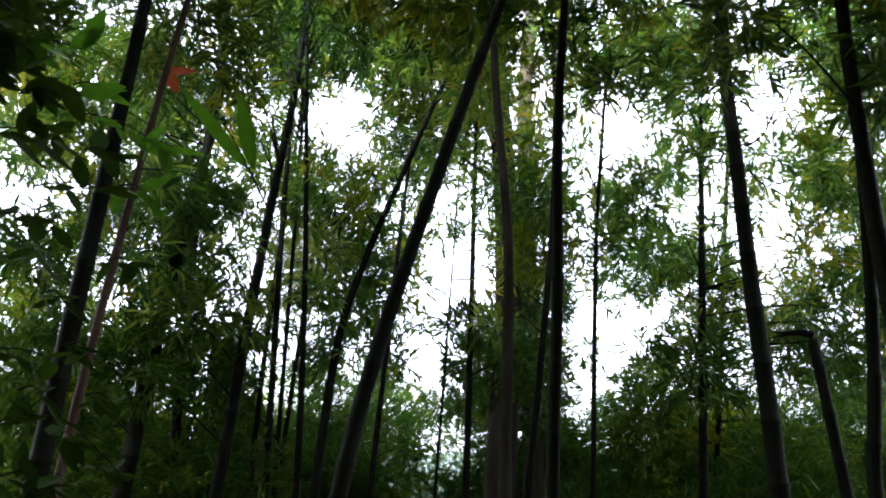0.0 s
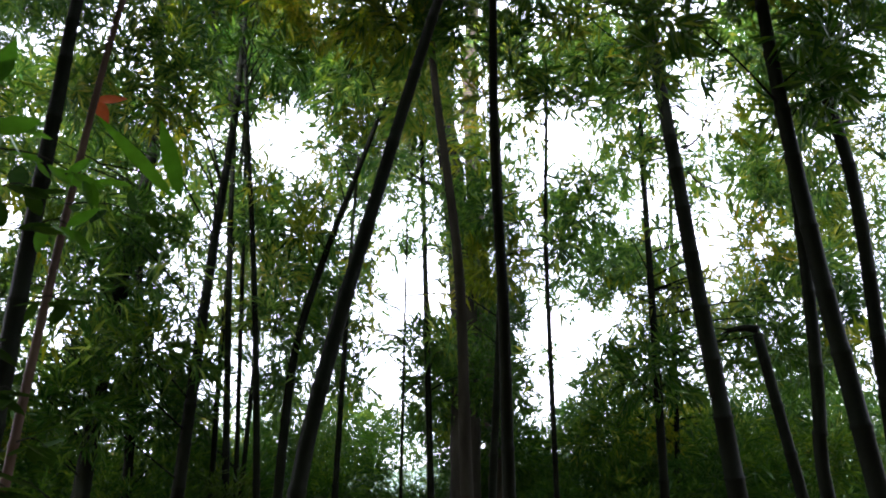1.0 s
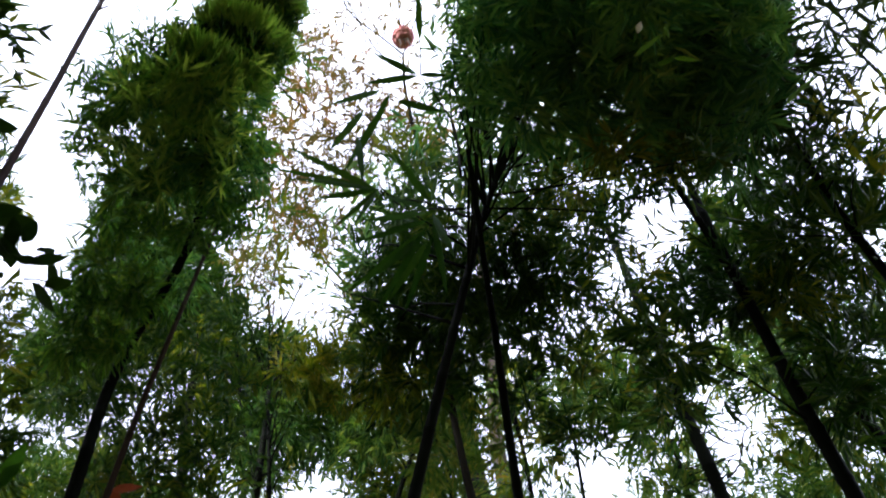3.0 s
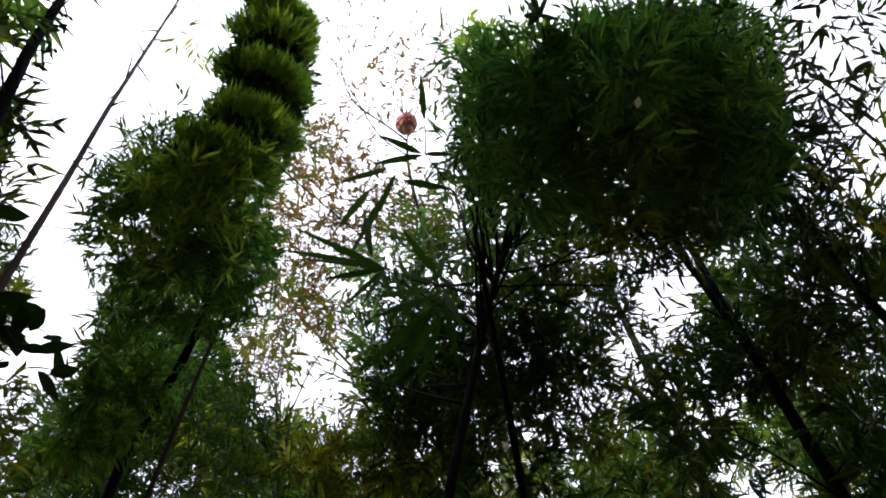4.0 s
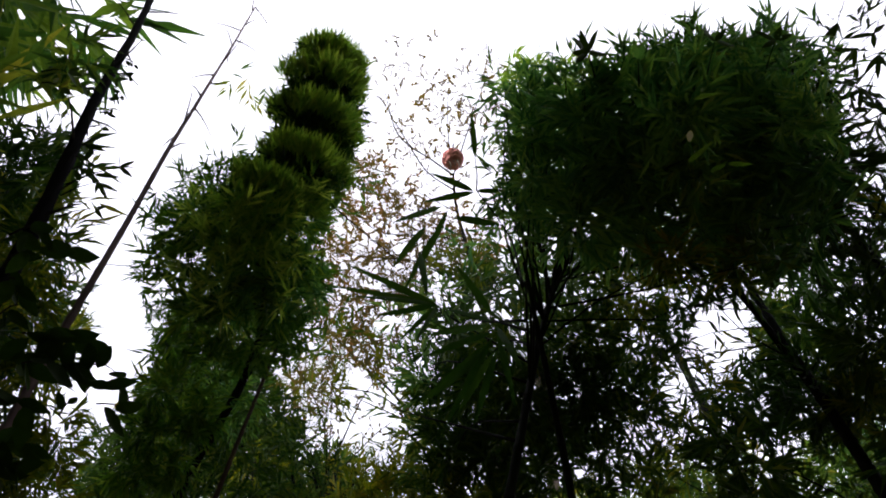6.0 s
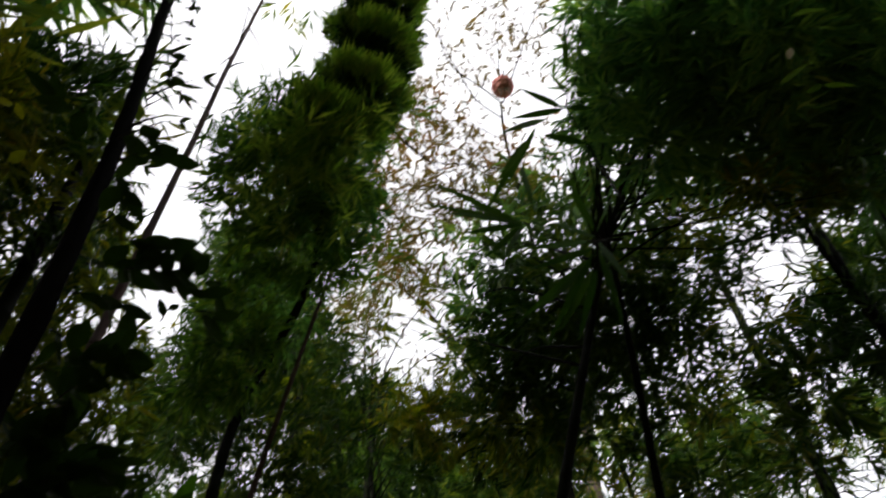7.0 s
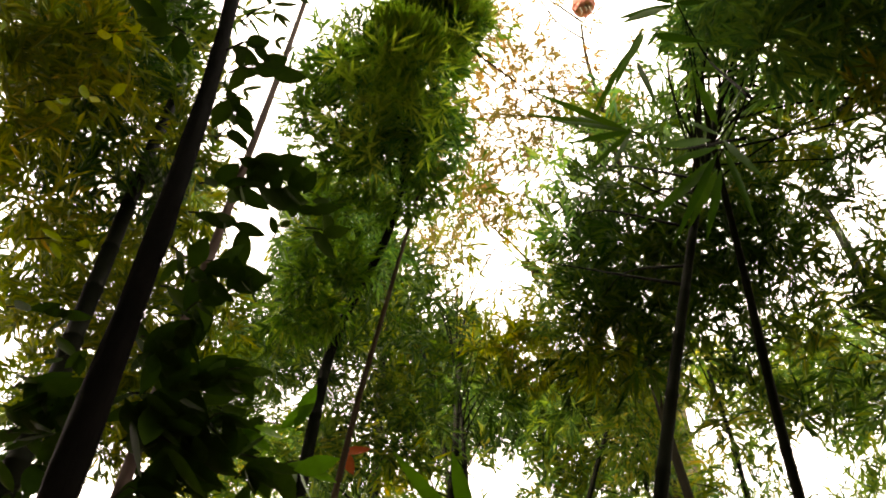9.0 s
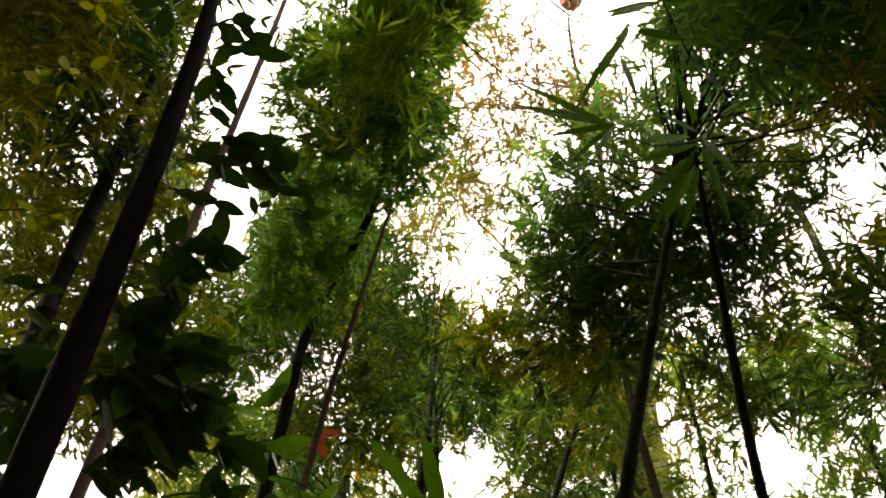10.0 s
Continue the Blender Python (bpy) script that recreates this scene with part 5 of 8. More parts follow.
crown(stem, 2, OLIVE_LEAF, 0.12, [(1.08, 5.64, 5.21, 0.20), (1.93, 6.61, 5.89, 0.24), (1.20, 6.54, 3.64, 0.20)])
crown(stem, 1, FAR_LEAF, 0.12, [(1.67, 6.82, 5.68, 0.24)])
crown(stem, 1, OLIVE_LEAF, 0.12, [(0.98, 6.26, 5.28, 0.21)])
crown(stem, 1, OLIVE_LEAF, 0.12, [(1.09, 5.42, 4.04, 0.18)])
stem = bamboo([(-1.47, 5.80, -0.05), (-1.48, 5.79, 1.51), (-1.51, 5.79, 3.76), (-1.53, 5.83, 5.11), (-1.68, 5.79, 5.83), (-1.77, 5.70, 6.57), (-1.87, 5.61, 7.12)], 0.034, 0.015, "slim dark green bamboo standing in the grove", CULM)
crown(stem, 5, LONG_LEAF, 0.18, [(-2.14, 5.97, 7.63, 0.21), (-1.85, 5.76, 3.12, 0.15), (-1.18, 6.01, 3.18, 0.16), (-1.56, 5.72, 1.65, 0.33)])
crown(stem, 5, LONG_LEAF, 0.18, [(-1.72, 5.61, 2.81, 0.17)])
crown(stem, 1, OLIVE_LEAF, 0.10, [(-2.56, 6.16, 6.81, 0.47)])
crown(stem, 4, FAR_LEAF, 0.12, [(-1.51, 5.96, 5.70, 0.42), (-1.85, 5.64, 4.14, 0.19)])
crown(stem, 3, FAR_LEAF, 0.10, [(-2.00, 5.60, 7.27, 0.24), (-1.31, 5.59, 6.63, 0.22)])
crown(stem, 3, SHADE_TINT_LEAF, 0.10, [(-1.77, 5.74, 2.40, 0.17)])
crown(stem, 3, FAR_LEAF, 0.18, [(-2.02, 5.91, 5.29, 0.19)])
crown(stem, 1, FAR_LEAF, 0.10, [(-1.62, 5.33, 6.85, 0.22)])
crown(stem, 2, FAR_LEAF, 0.10, [(-1.69, 5.83, 6.92, 0.23)])
crown(stem, 2, OLIVE_LEAF, 0.10, [(-1.65, 5.08, 7.23, 0.43)])
crown(stem, 2, FAR_LEAF, 0.18, [(-1.77, 5.57, 3.53, 0.16)])
crown(stem, 2, OLIVE_LEAF, 0.12, [(-1.65, 5.95, 3.16, 0.18)])
crown(stem, 1, FAR_LEAF, 0.10, [(-1.32, 5.25, 7.15, 0.22)])
crown(stem, 1, FAR_LEAF, 0.10, [(-1.28, 5.12, 7.52, 0.23)])
crown(stem, 1, SHADE_TINT_LEAF, 0.10, [(-1.56, 5.83, 2.62, 0.18)])
crown(stem, 1, FAR_LEAF, 0.12, [(-1.66, 5.77, 4.18, 0.19)])
stem = bamboo([(-0.82, 6.12, -0.05), (-0.70, 6.13, 1.51), (-0.60, 6.14, 2.63), (-0.49, 6.14, 3.87), (-0.39, 6.15, 4.81)], 0.032, 0.015, "slim dark green bamboo standing in the grove", CULM)
crown(stem, 5, LONG_LEAF, 0.18, [(-0.92, 6.07, 4.31, 0.16), (-0.93, 6.17, 4.08, 0.19)])
crown(stem, 4, SHADE_TINT_LEAF, 0.12, [(-0.86, 6.73, 3.24, 0.39)])
crown(stem, 3, SHADE_TINT_LEAF, 0.10, [(-0.65, 6.68, 2.80, 0.20)])
crown(stem, 3, FAR_LEAF, 0.12, [(-0.43, 6.24, 4.39, 0.20)])
crown(stem, 2, FAR_LEAF, 0.18, [(-0.77, 6.67, 5.23, 0.20)])
crown(stem, 2, OLIVE_LEAF, 0.12, [(-0.37, 6.13, 3.19, 0.18)])
stem = bamboo([(0.04, 6.36, -0.05), (0.10, 6.35, 1.51), (0.20, 6.35, 3.98), (0.24, 6.27, 5.25), (0.20, 6.26, 5.93), (0.20, 6.22, 6.50)], 0.036, 0.015, "slim dark green bamboo standing in the grove", CULM)
crown(stem, 5, LONG_LEAF, 0.18, [(-0.38, 6.17, 5.91, 0.42), (0.23, 5.98, 5.28, 0.40)])
crown(stem, 4, SHADE_TINT_LEAF, 0.10, [(0.81, 6.74, 2.72, 0.39)])
crown(stem, 4, FAR_LEAF, 0.12, [(0.82, 6.40, 4.25, 0.39), (0.34, 5.79, 2.85, 0.17)])
crown(stem, 4, SHADE_TINT_LEAF, 0.12, [(0.14, 6.27, 2.98, 0.19)])
crown(stem, 4, OLIVE_LEAF, 0.12, [(0.80, 6.43, 3.67, 0.38)])
crown(stem, 3, FAR_LEAF, 0.18, [(-0.50, 7.15, 6.52, 0.44), (0.06, 6.44, 6.31, 0.40)])
crown(stem, 3, FAR_LEAF, 0.12, [(0.18, 6.41, 5.10, 0.21)])
crown(stem, 3, OLIVE_LEAF, 0.12, [(0.69, 6.31, 4.76, 0.21)])
crown(stem, 1, FAR_LEAF, 0.18, [(0.35, 6.64, 3.68, 0.18)])
crown(stem, 2, FAR_LEAF, 0.18, [(1.11, 7.83, 7.26, 0.25), (1.19, 6.89, 6.25, 0.22)])
crown(stem, 2, OLIVE_LEAF, 0.18, [(0.84, 6.18, 5.00, 0.19)])
crown(stem, 1, FAR_LEAF, 0.12, [(0.70, 6.16, 5.51, 0.21)])
crown(stem, 2, FAR_LEAF, 0.12, [(0.29, 6.08, 4.16, 0.37)])
stem = bamboo([(-1.54, 6.32, -0.05), (-1.50, 6.23, 5.33), (-1.58, 6.15, 7.24), (-1.59, 6.11, 7.64), (-1.59, 6.08, 7.94)], 0.024, 0.012, "very thin bamboo stem with fine leaves", CULM)
crown(stem, 1, LONG_LEAF, 0.18, [(-2.97, 7.17, 7.66, 0.55)])
crown(stem, 5, LONG_LEAF, 0.18, [(-2.26, 6.59, 7.70, 0.23), (-2.31, 7.52, 7.80, 0.56), (-1.56, 7.29, 7.49, 0.45)])
crown(stem, 5, LONG_LEAF, 0.18, [(-1.42, 6.05, 7.04, 0.20)])
crown(stem, 4, OLIVE_LEAF, 0.10, [(-2.01, 6.51, 6.97, 0.49)])
crown(stem, 4, FAR_LEAF, 0.18, [(-2.27, 6.62, 7.73, 0.27), (-1.43, 6.10, 7.09, 0.24), (-2.17, 7.04, 7.40, 0.52)])
crown(stem, 1, OLIVE_LEAF, 0.18, [(-2.77, 6.67, 7.24, 0.51)])
crown(stem, 4, OLIVE_LEAF, 0.18, [(-2.18, 6.08, 7.75, 0.26), (-1.58, 7.38, 7.56, 0.54)])
crown(stem, 4, FAR_LEAF, 0.12, [(-0.98, 6.23, 5.90, 0.43), (-1.34, 6.13, 4.22, 0.38)])
crown(stem, 3, FAR_LEAF, 0.10, [(-2.09, 6.12, 7.27, 0.25), (-1.46, 6.84, 7.12, 0.50)])
crown(stem, 3, SHADE_TINT_LEAF, 0.10, [(-1.22, 6.47, 2.74, 0.19)])
crown(stem, 1, FAR_LEAF, 0.10, [(-2.68, 6.46, 6.51, 0.24)])
crown(stem, 2, FAR_LEAF, 0.10, [(-1.37, 5.42, 8.33, 0.25), (-1.25, 6.43, 7.34, 0.25), (-2.40, 6.71, 6.59, 0.25)])
crown(stem, 2, OLIVE_LEAF, 0.10, [(-1.06, 5.56, 8.44, 0.26)])
crown(stem, 2, FAR_LEAF, 0.12, [(-1.57, 6.23, 4.95, 0.21)])
stem = bamboo([(-2.26, 5.98, -0.05), (-2.29, 5.97, 1.51), (-2.31, 5.96, 2.99), (-2.33, 5.95, 3.99), (-2.35, 5.95, 4.75)], 0.050, 0.020, "slim dark green bamboo standing in the grove", CULM)
crown(stem, 5, LONG_LEAF, 0.18, [(-3.94, 6.81, 4.00, 0.20), (-2.52, 6.46, 3.75, 0.35)])
crown(stem, 5, LONG_LEAF, 0.18, [(-2.73, 6.01, 3.98, 0.17), (-2.32, 5.85, 4.02, 0.38)])
crown(stem, 4, SHADE_TINT_LEAF, 0.10, [(-2.13, 5.94, 2.53, 0.36), (-2.27, 6.51, 2.09, 0.39), (-1.95, 5.70, 1.65, 0.34)])
crown(stem, 1, FAR_LEAF, 0.10, [(-3.31, 6.79, 6.64, 0.50)])
crown(stem, 3, FAR_LEAF, 0.18, [(-4.62, 7.07, 6.23, 0.25), (-4.04, 7.02, 6.44, 0.24), (-3.42, 6.78, 6.28, 0.23), (-3.67, 7.09, 6.26, 0.24), (-3.56, 7.10, 5.93, 0.46), (-2.98, 7.19, 5.93, 0.45), (-4.90, 6.82, 5.33, 0.24), (-4.64, 7.01, 4.97, 0.23), (-4.92, 7.89, 6.02, 0.27), (-3.98, 7.45, 5.18, 0.24), (-2.02, 6.16, 5.03, 0.19), (-3.39, 6.50, 4.14, 0.20), (-3.30, 7.47, 4.54, 0.22), (-2.74, 6.64, 4.33, 0.39), (-3.90, 6.99, 4.07, 0.22), (-2.78, 6.16, 3.60, 0.35), (-2.83, 7.19, 4.08, 0.41), (-2.10, 6.20, 3.37, 0.18), (-3.30, 7.15, 3.27, 0.21)])
crown(stem, 3, OLIVE_LEAF, 0.18, [(-4.21, 6.72, 6.18, 0.24), (-4.89, 7.00, 6.09, 0.48), (-3.85, 6.51, 5.57, 0.43), (-4.52, 6.71, 4.97, 0.23), (-3.92, 6.96, 5.33, 0.23), (-3.48, 7.36, 5.52, 0.45), (-3.40, 6.88, 4.60, 0.21)])
crown(stem, 3, SHADE_TINT_LEAF, 0.18, [(-2.37, 6.09, 3.06, 0.34)])
crown(stem, 3, FAR_LEAF, 0.12, [(-2.98, 5.93, 5.21, 0.42), (-2.52, 6.12, 5.28, 0.42), (-3.62, 5.95, 4.85, 0.22), (-2.91, 5.84, 4.66, 0.40), (-2.52, 6.29, 4.88, 0.42), (-2.10, 6.32, 4.75, 0.21)])
crown(stem, 1, FAR_LEAF, 0.18, [(-2.94, 6.49, 6.28, 0.22)])
crown(stem, 2, FAR_LEAF, 0.18, [(-4.04, 7.07, 6.54, 0.25), (-2.88, 6.21, 5.65, 0.21), (-4.73, 7.04, 5.58, 0.24), (-4.19, 6.73, 5.11, 0.22), (-3.67, 6.79, 4.09, 0.21), (-4.08, 7.65, 3.90, 0.23)])
crown(stem, 2, OLIVE_LEAF, 0.18, [(-3.33, 6.45, 4.13, 0.20), (-4.85, 8.43, 4.10, 0.26)])
stem = bamboo([(-1.80, 6.33, -0.05), (-1.75, 6.35, 1.51), (-1.70, 6.36, 3.09), (-1.63, 6.37, 4.10), (-1.57, 6.40, 5.08), (-1.56, 6.48, 5.73)], 0.030, 0.014, "very thin bamboo stem with fine leaves", CULM)
crown(stem, 1, LONG_LEAF, 0.18, [(-3.66, 7.57, 7.23, 0.47)])
crown(stem, 5, LONG_LEAF, 0.18, [(-2.00, 7.66, 7.21, 0.23), (-1.74, 6.89, 6.33, 0.48), (-1.09, 6.96, 6.41, 0.48), (-1.88, 7.27, 6.17, 0.22)])
crown(stem, 4, FAR_LEAF, 0.12, [(-2.14, 6.55, 4.22, 0.21)])
crown(stem, 3, OLIVE_LEAF, 0.10, [(-1.86, 7.02, 6.74, 0.25)])
crown(stem, 3, SHADE_TINT_LEAF, 0.10, [(-1.91, 6.25, 2.74, 0.19)])
crown(stem, 3, FAR_LEAF, 0.18, [(-2.07, 7.44, 6.40, 0.24)])
crown(stem, 3, SHADE_TINT_LEAF, 0.18, [(-1.81, 6.35, 2.99, 0.17)])
crown(stem, 3, OLIVE_LEAF, 0.12, [(-1.68, 6.50, 5.68, 0.23)])
crown(stem, 2, OLIVE_LEAF, 0.10, [(-2.21, 7.00, 6.73, 0.25)])
crown(stem, 1, FAR_LEAF, 0.18, [(-1.26, 6.95, 5.84, 0.21)])
crown(stem, 2, FAR_LEAF, 0.18, [(-2.43, 6.46, 6.12, 0.21), (-1.82, 6.59, 5.30, 0.20), (-1.30, 6.55, 4.96, 0.19)])
crown(stem, 1, FAR_LEAF, 0.12, [(-1.65, 6.67, 5.53, 0.23)])
crown(stem, 2, FAR_LEAF, 0.12, [(-2.15, 6.61, 6.27, 0.24), (-0.84, 6.78, 5.82, 0.23)])
crown(stem, 2, SHADE_TINT_LEAF, 0.12, [(-1.84, 6.72, 3.13, 0.21)])
crown(stem, 2, OLIVE_LEAF, 0.12, [(-1.64, 6.72, 4.87, 0.22)])
crown(stem, 1, FAR_LEAF, 0.12, [(-1.93, 6.41, 5.38, 0.22)])
stem = bamboo([(-0.29, 6.76, -0.05), (-0.17, 6.76, 1.51), (0.02, 6.75, 3.95), (0.06, 6.75, 4.45), (0.10, 6.75, 4.82)], 0.018, 0.008, "very thin bamboo stem with fine leaves", CULM)
crown(stem, 5, LONG_LEAF, 0.18, [(-0.34, 7.31, 6.03, 0.48), (0.21, 7.24, 5.57, 0.20), (0.79, 7.13, 5.17, 0.20), (-0.46, 7.76, 4.36, 0.20), (0.53, 7.58, 4.29, 0.20), (0.95, 7.54, 4.04, 0.45), (1.06, 8.44, 3.71, 0.49), (0.38, 8.43, 2.94, 0.48), (0.94, 7.70, 2.88, 0.44), (-0.12, 9.86, 1.58, 0.24), (0.16, 9.51, 1.57, 0.23)])
crown(stem, 5, LONG_LEAF, 0.18, [(-0.29, 7.81, 5.60, 0.49), (-0.48, 7.16, 4.81, 0.19), (0.88, 6.87, 4.45, 0.42), (0.16, 6.94, 3.13, 0.21), (0.41, 6.77, 3.07, 0.20), (0.20, 10.13, 2.69, 0.29), (0.52, 9.47, 2.23, 0.23), (0.48, 9.02, 1.84, 0.22)])
crown(stem, 4, SHADE_TINT_LEAF, 0.10, [(0.33, 7.50, 2.79, 0.43), (0.19, 9.61, 2.63, 0.28), (0.94, 8.06, 2.28, 0.46)])
crown(stem, 4, OLIVE_LEAF, 0.10, [(0.53, 8.74, 2.50, 0.25)])
crown(stem, 4, FAR_LEAF, 0.12, [(-0.27, 6.99, 5.18, 0.44)])
crown(stem, 4, SHADE_TINT_LEAF, 0.12, [(0.98, 7.86, 3.56, 0.46)])
crown(stem, 4, OLIVE_LEAF, 0.12, [(-0.32, 6.78, 5.71, 0.45)])
crown(stem, 3, SHADE_TINT_LEAF, 0.10, [(-0.11, 8.59, 1.57, 0.25), (0.44, 8.31, 1.82, 0.24), (0.13, 8.44, 1.56, 0.24)])
crown(stem, 3, SHADE_TINT_LEAF, 0.10, [(0.48, 8.89, 2.19, 0.26)])
crown(stem, 3, FAR_LEAF, 0.18, [(0.30, 7.49, 6.17, 0.44), (-0.13, 8.91, 6.03, 0.50), (0.22, 8.68, 6.26, 0.26), (0.97, 7.93, 5.70, 0.23), (1.07, 8.06, 4.94, 0.45), (0.62, 8.14, 4.63, 0.23), (1.11, 8.33, 4.13, 0.44)])
crown(stem, 3, SHADE_TINT_LEAF, 0.18, [(0.35, 8.87, 2.94, 0.45), (-0.31, 10.53, 1.66, 0.27)])
crown(stem, 3, OLIVE_LEAF, 0.18, [(0.28, 8.44, 3.48, 0.22)])
crown(stem, 3, SHADE_TINT_LEAF, 0.18, [(0.61, 8.15, 3.43, 0.22)])
crown(stem, 3, FAR_LEAF, 0.12, [(0.47, 6.82, 4.01, 0.21)])
crown(stem, 3, OLIVE_LEAF, 0.12, [(-0.41, 6.62, 3.95, 0.20)])
crown(stem, 2, SHADE_TINT_LEAF, 0.10, [(-0.16, 10.34, 2.73, 0.30)])
crown(stem, 2, FAR_LEAF, 0.18, [(0.60, 7.50, 5.56, 0.22), (1.15, 6.86, 4.91, 0.20), (-0.02, 8.26, 4.71, 0.23), (0.46, 7.84, 5.06, 0.43), (0.05, 9.96, 5.32, 0.28), (-0.36, 7.40, 3.68, 0.20), (-0.15, 8.92, 3.47, 0.24)])
crown(stem, 2, OLIVE_LEAF, 0.18, [(0.33, 7.74, 5.49, 0.23), (1.12, 8.19, 6.15, 0.25)])
crown(stem, 1, FAR_LEAF, 0.12, [(0.15, 7.84, 4.35, 0.24)])
crown(stem, 2, FAR_LEAF, 0.12, [(0.78, 6.97, 5.42, 0.23), (-0.49, 7.31, 4.48, 0.23), (-0.10, 6.71, 4.24, 0.21), (-0.43, 6.63, 3.64, 0.20)])
crown(stem, 2, SHADE_TINT_LEAF, 0.12, [(-0.45, 6.78, 3.12, 0.20), (-0.18, 6.94, 3.16, 0.21)])
crown(stem, 1, SHADE_TINT_LEAF, 0.10, [(-0.18, 8.75, 2.87, 0.26)])
crown(stem, 1, FAR_LEAF, 0.12, [(-0.11, 7.32, 4.18, 0.22)])
crown(stem, 1, FAR_LEAF, 0.12, [(0.47, 6.67, 4.85, 0.22), (-0.11, 7.50, 4.94, 0.24)])
stem = bamboo([(-1.79, 6.96, -0.05), (-1.66, 6.98, 1.50), (-1.56, 7.01, 2.78), (-1.45, 7.03, 4.03), (-1.35, 7.05, 4.97)], 0.030, 0.014, "very thin bamboo stem with fine leaves", CULM)
crown(stem, 5, LONG_LEAF, 0.18, [(-2.53, 7.80, 4.73, 0.25), (-1.46, 6.73, 4.47, 0.42), (-0.99, 8.16, 4.28, 0.48), (-1.91, 8.31, 3.85, 0.22), (-2.07, 6.81, 2.85, 0.18), (-2.07, 6.79, 2.55, 0.18), (-1.33, 7.15, 2.86, 0.18), (-0.75, 7.91, 3.03, 0.20), (-1.04, 11.18, 3.27, 0.28), (-3.28, 7.64, 2.22, 0.40), (-2.46, 7.09, 2.14, 0.42), (-2.37, 7.90, 2.41, 0.24), (-2.37, 8.19, 2.10, 0.25), (-2.48, 10.11, 2.33, 0.26), (-1.99, 10.38, 2.44, 0.50), (-1.30, 11.69, 2.59, 0.56), (-0.67, 12.68, 2.99, 0.31), (-0.67, 12.32, 2.47, 0.30), (-2.34, 6.88, 1.67, 0.41), (-0.62, 10.78, 1.96, 0.26)])
crown(stem, 5, LONG_LEAF, 0.18, [(-0.89, 7.82, 5.11, 0.21), (-1.68, 8.08, 4.24, 0.49), (-0.92, 7.26, 3.38, 0.42), (-2.57, 7.23, 2.75, 0.43), (-1.64, 9.07, 2.89, 0.23), (-1.73, 9.34, 1.70, 0.53), (-1.09, 9.64, 1.67, 0.54)])
crown(stem, 4, SHADE_TINT_LEAF, 0.10, [(-2.11, 6.99, 2.31, 0.21), (-2.12, 7.27, 2.04, 0.22), (-1.54, 8.28, 1.68, 0.47), (-0.95, 8.26, 1.65, 0.47)])
crown(stem, 4, SHADE_TINT_LEAF, 0.10, [(-0.56, 11.93, 1.47, 0.34)])
crown(stem, 4, FAR_LEAF, 0.12, [(-1.43, 6.80, 3.82, 0.41), (-0.90, 7.31, 4.00, 0.43)])
crown(stem, 3, SHADE_TINT_LEAF, 0.10, [(-2.34, 9.54, 2.28, 0.28), (-1.22, 10.91, 2.52, 0.62), (-0.61, 11.47, 2.85, 0.33), (-0.61, 11.07, 2.37, 0.32), (-0.56, 9.46, 1.91, 0.27)])
crown(stem, 3, OLIVE_LEAF, 0.10, [(-0.97, 10.36, 3.14, 0.30)])
crown(stem, 3, SHADE_TINT_LEAF, 0.10, [(-1.44, 7.90, 2.72, 0.23), (-1.77, 9.14, 2.33, 0.52)])
crown(stem, 3, FAR_LEAF, 0.18, [(-1.85, 7.97, 7.09, 0.50), (-1.22, 7.86, 7.08, 0.49), (-0.44, 8.66, 6.87, 0.51), (-3.17, 7.71, 5.63, 0.47), (-2.58, 7.94, 5.73, 0.24), (-2.43, 7.99, 5.36, 0.24), (-0.89, 9.49, 6.04, 0.27), (-1.00, 7.05, 4.31, 0.20), (-0.37, 8.11, 5.20, 0.23), (-1.59, 8.38, 4.51, 0.45), (-1.18, 9.51, 4.80, 0.51), (-0.58, 8.26, 4.36, 0.23), (-1.38, 7.07, 3.50, 0.19), (-2.48, 8.10, 2.69, 0.22), (-1.46, 7.94, 2.85, 0.21), (-1.65, 9.40, 3.04, 0.25)])
crown(stem, 3, SHADE_TINT_LEAF, 0.18, [(-1.31, 9.10, 3.76, 0.48), (-4.48, 8.91, 3.02, 0.26), (-2.91, 8.10, 2.77, 0.44), (-2.50, 8.14, 2.96, 0.22)])
crown(stem, 3, FAR_LEAF, 0.18, [(-3.87, 8.68, 2.40, 0.48), (-2.75, 9.82, 2.13, 0.26), (-2.31, 11.24, 2.31, 0.58), (-1.19, 12.57, 2.79, 0.64), (-1.25, 10.32, 1.78, 0.52), (-0.69, 10.95, 1.99, 0.28)])
crown(stem, 3, SHADE_TINT_LEAF, 0.18, [(-0.62, 7.99, 2.92, 0.21), (-2.67, 7.97, 2.34, 0.42), (-2.75, 9.52, 2.45, 0.26), (-2.82, 10.96, 2.36, 0.29), (-0.78, 13.37, 2.53, 0.35), (-1.69, 9.82, 1.84, 0.50)])
crown(stem, 3, OLIVE_LEAF, 0.18, [(-2.69, 8.00, 4.92, 0.23), (-1.72, 8.24, 5.07, 0.46), (-0.97, 7.45, 4.90, 0.21), (-2.25, 9.53, 4.33, 0.26), (-0.48, 13.48, 3.09, 0.35), (-1.89, 7.07, 1.66, 0.37)])
crown(stem, 3, SHADE_TINT_LEAF, 0.18, [(-0.92, 12.72, 3.38, 0.33), (-3.17, 8.04, 1.59, 0.43), (-2.69, 8.23, 1.73, 0.44)])
crown(stem, 3, FAR_LEAF, 0.12, [(-0.84, 7.29, 4.87, 0.23)])
crown(stem, 3, OLIVE_LEAF, 0.12, [(-1.65, 7.11, 3.52, 0.22)])
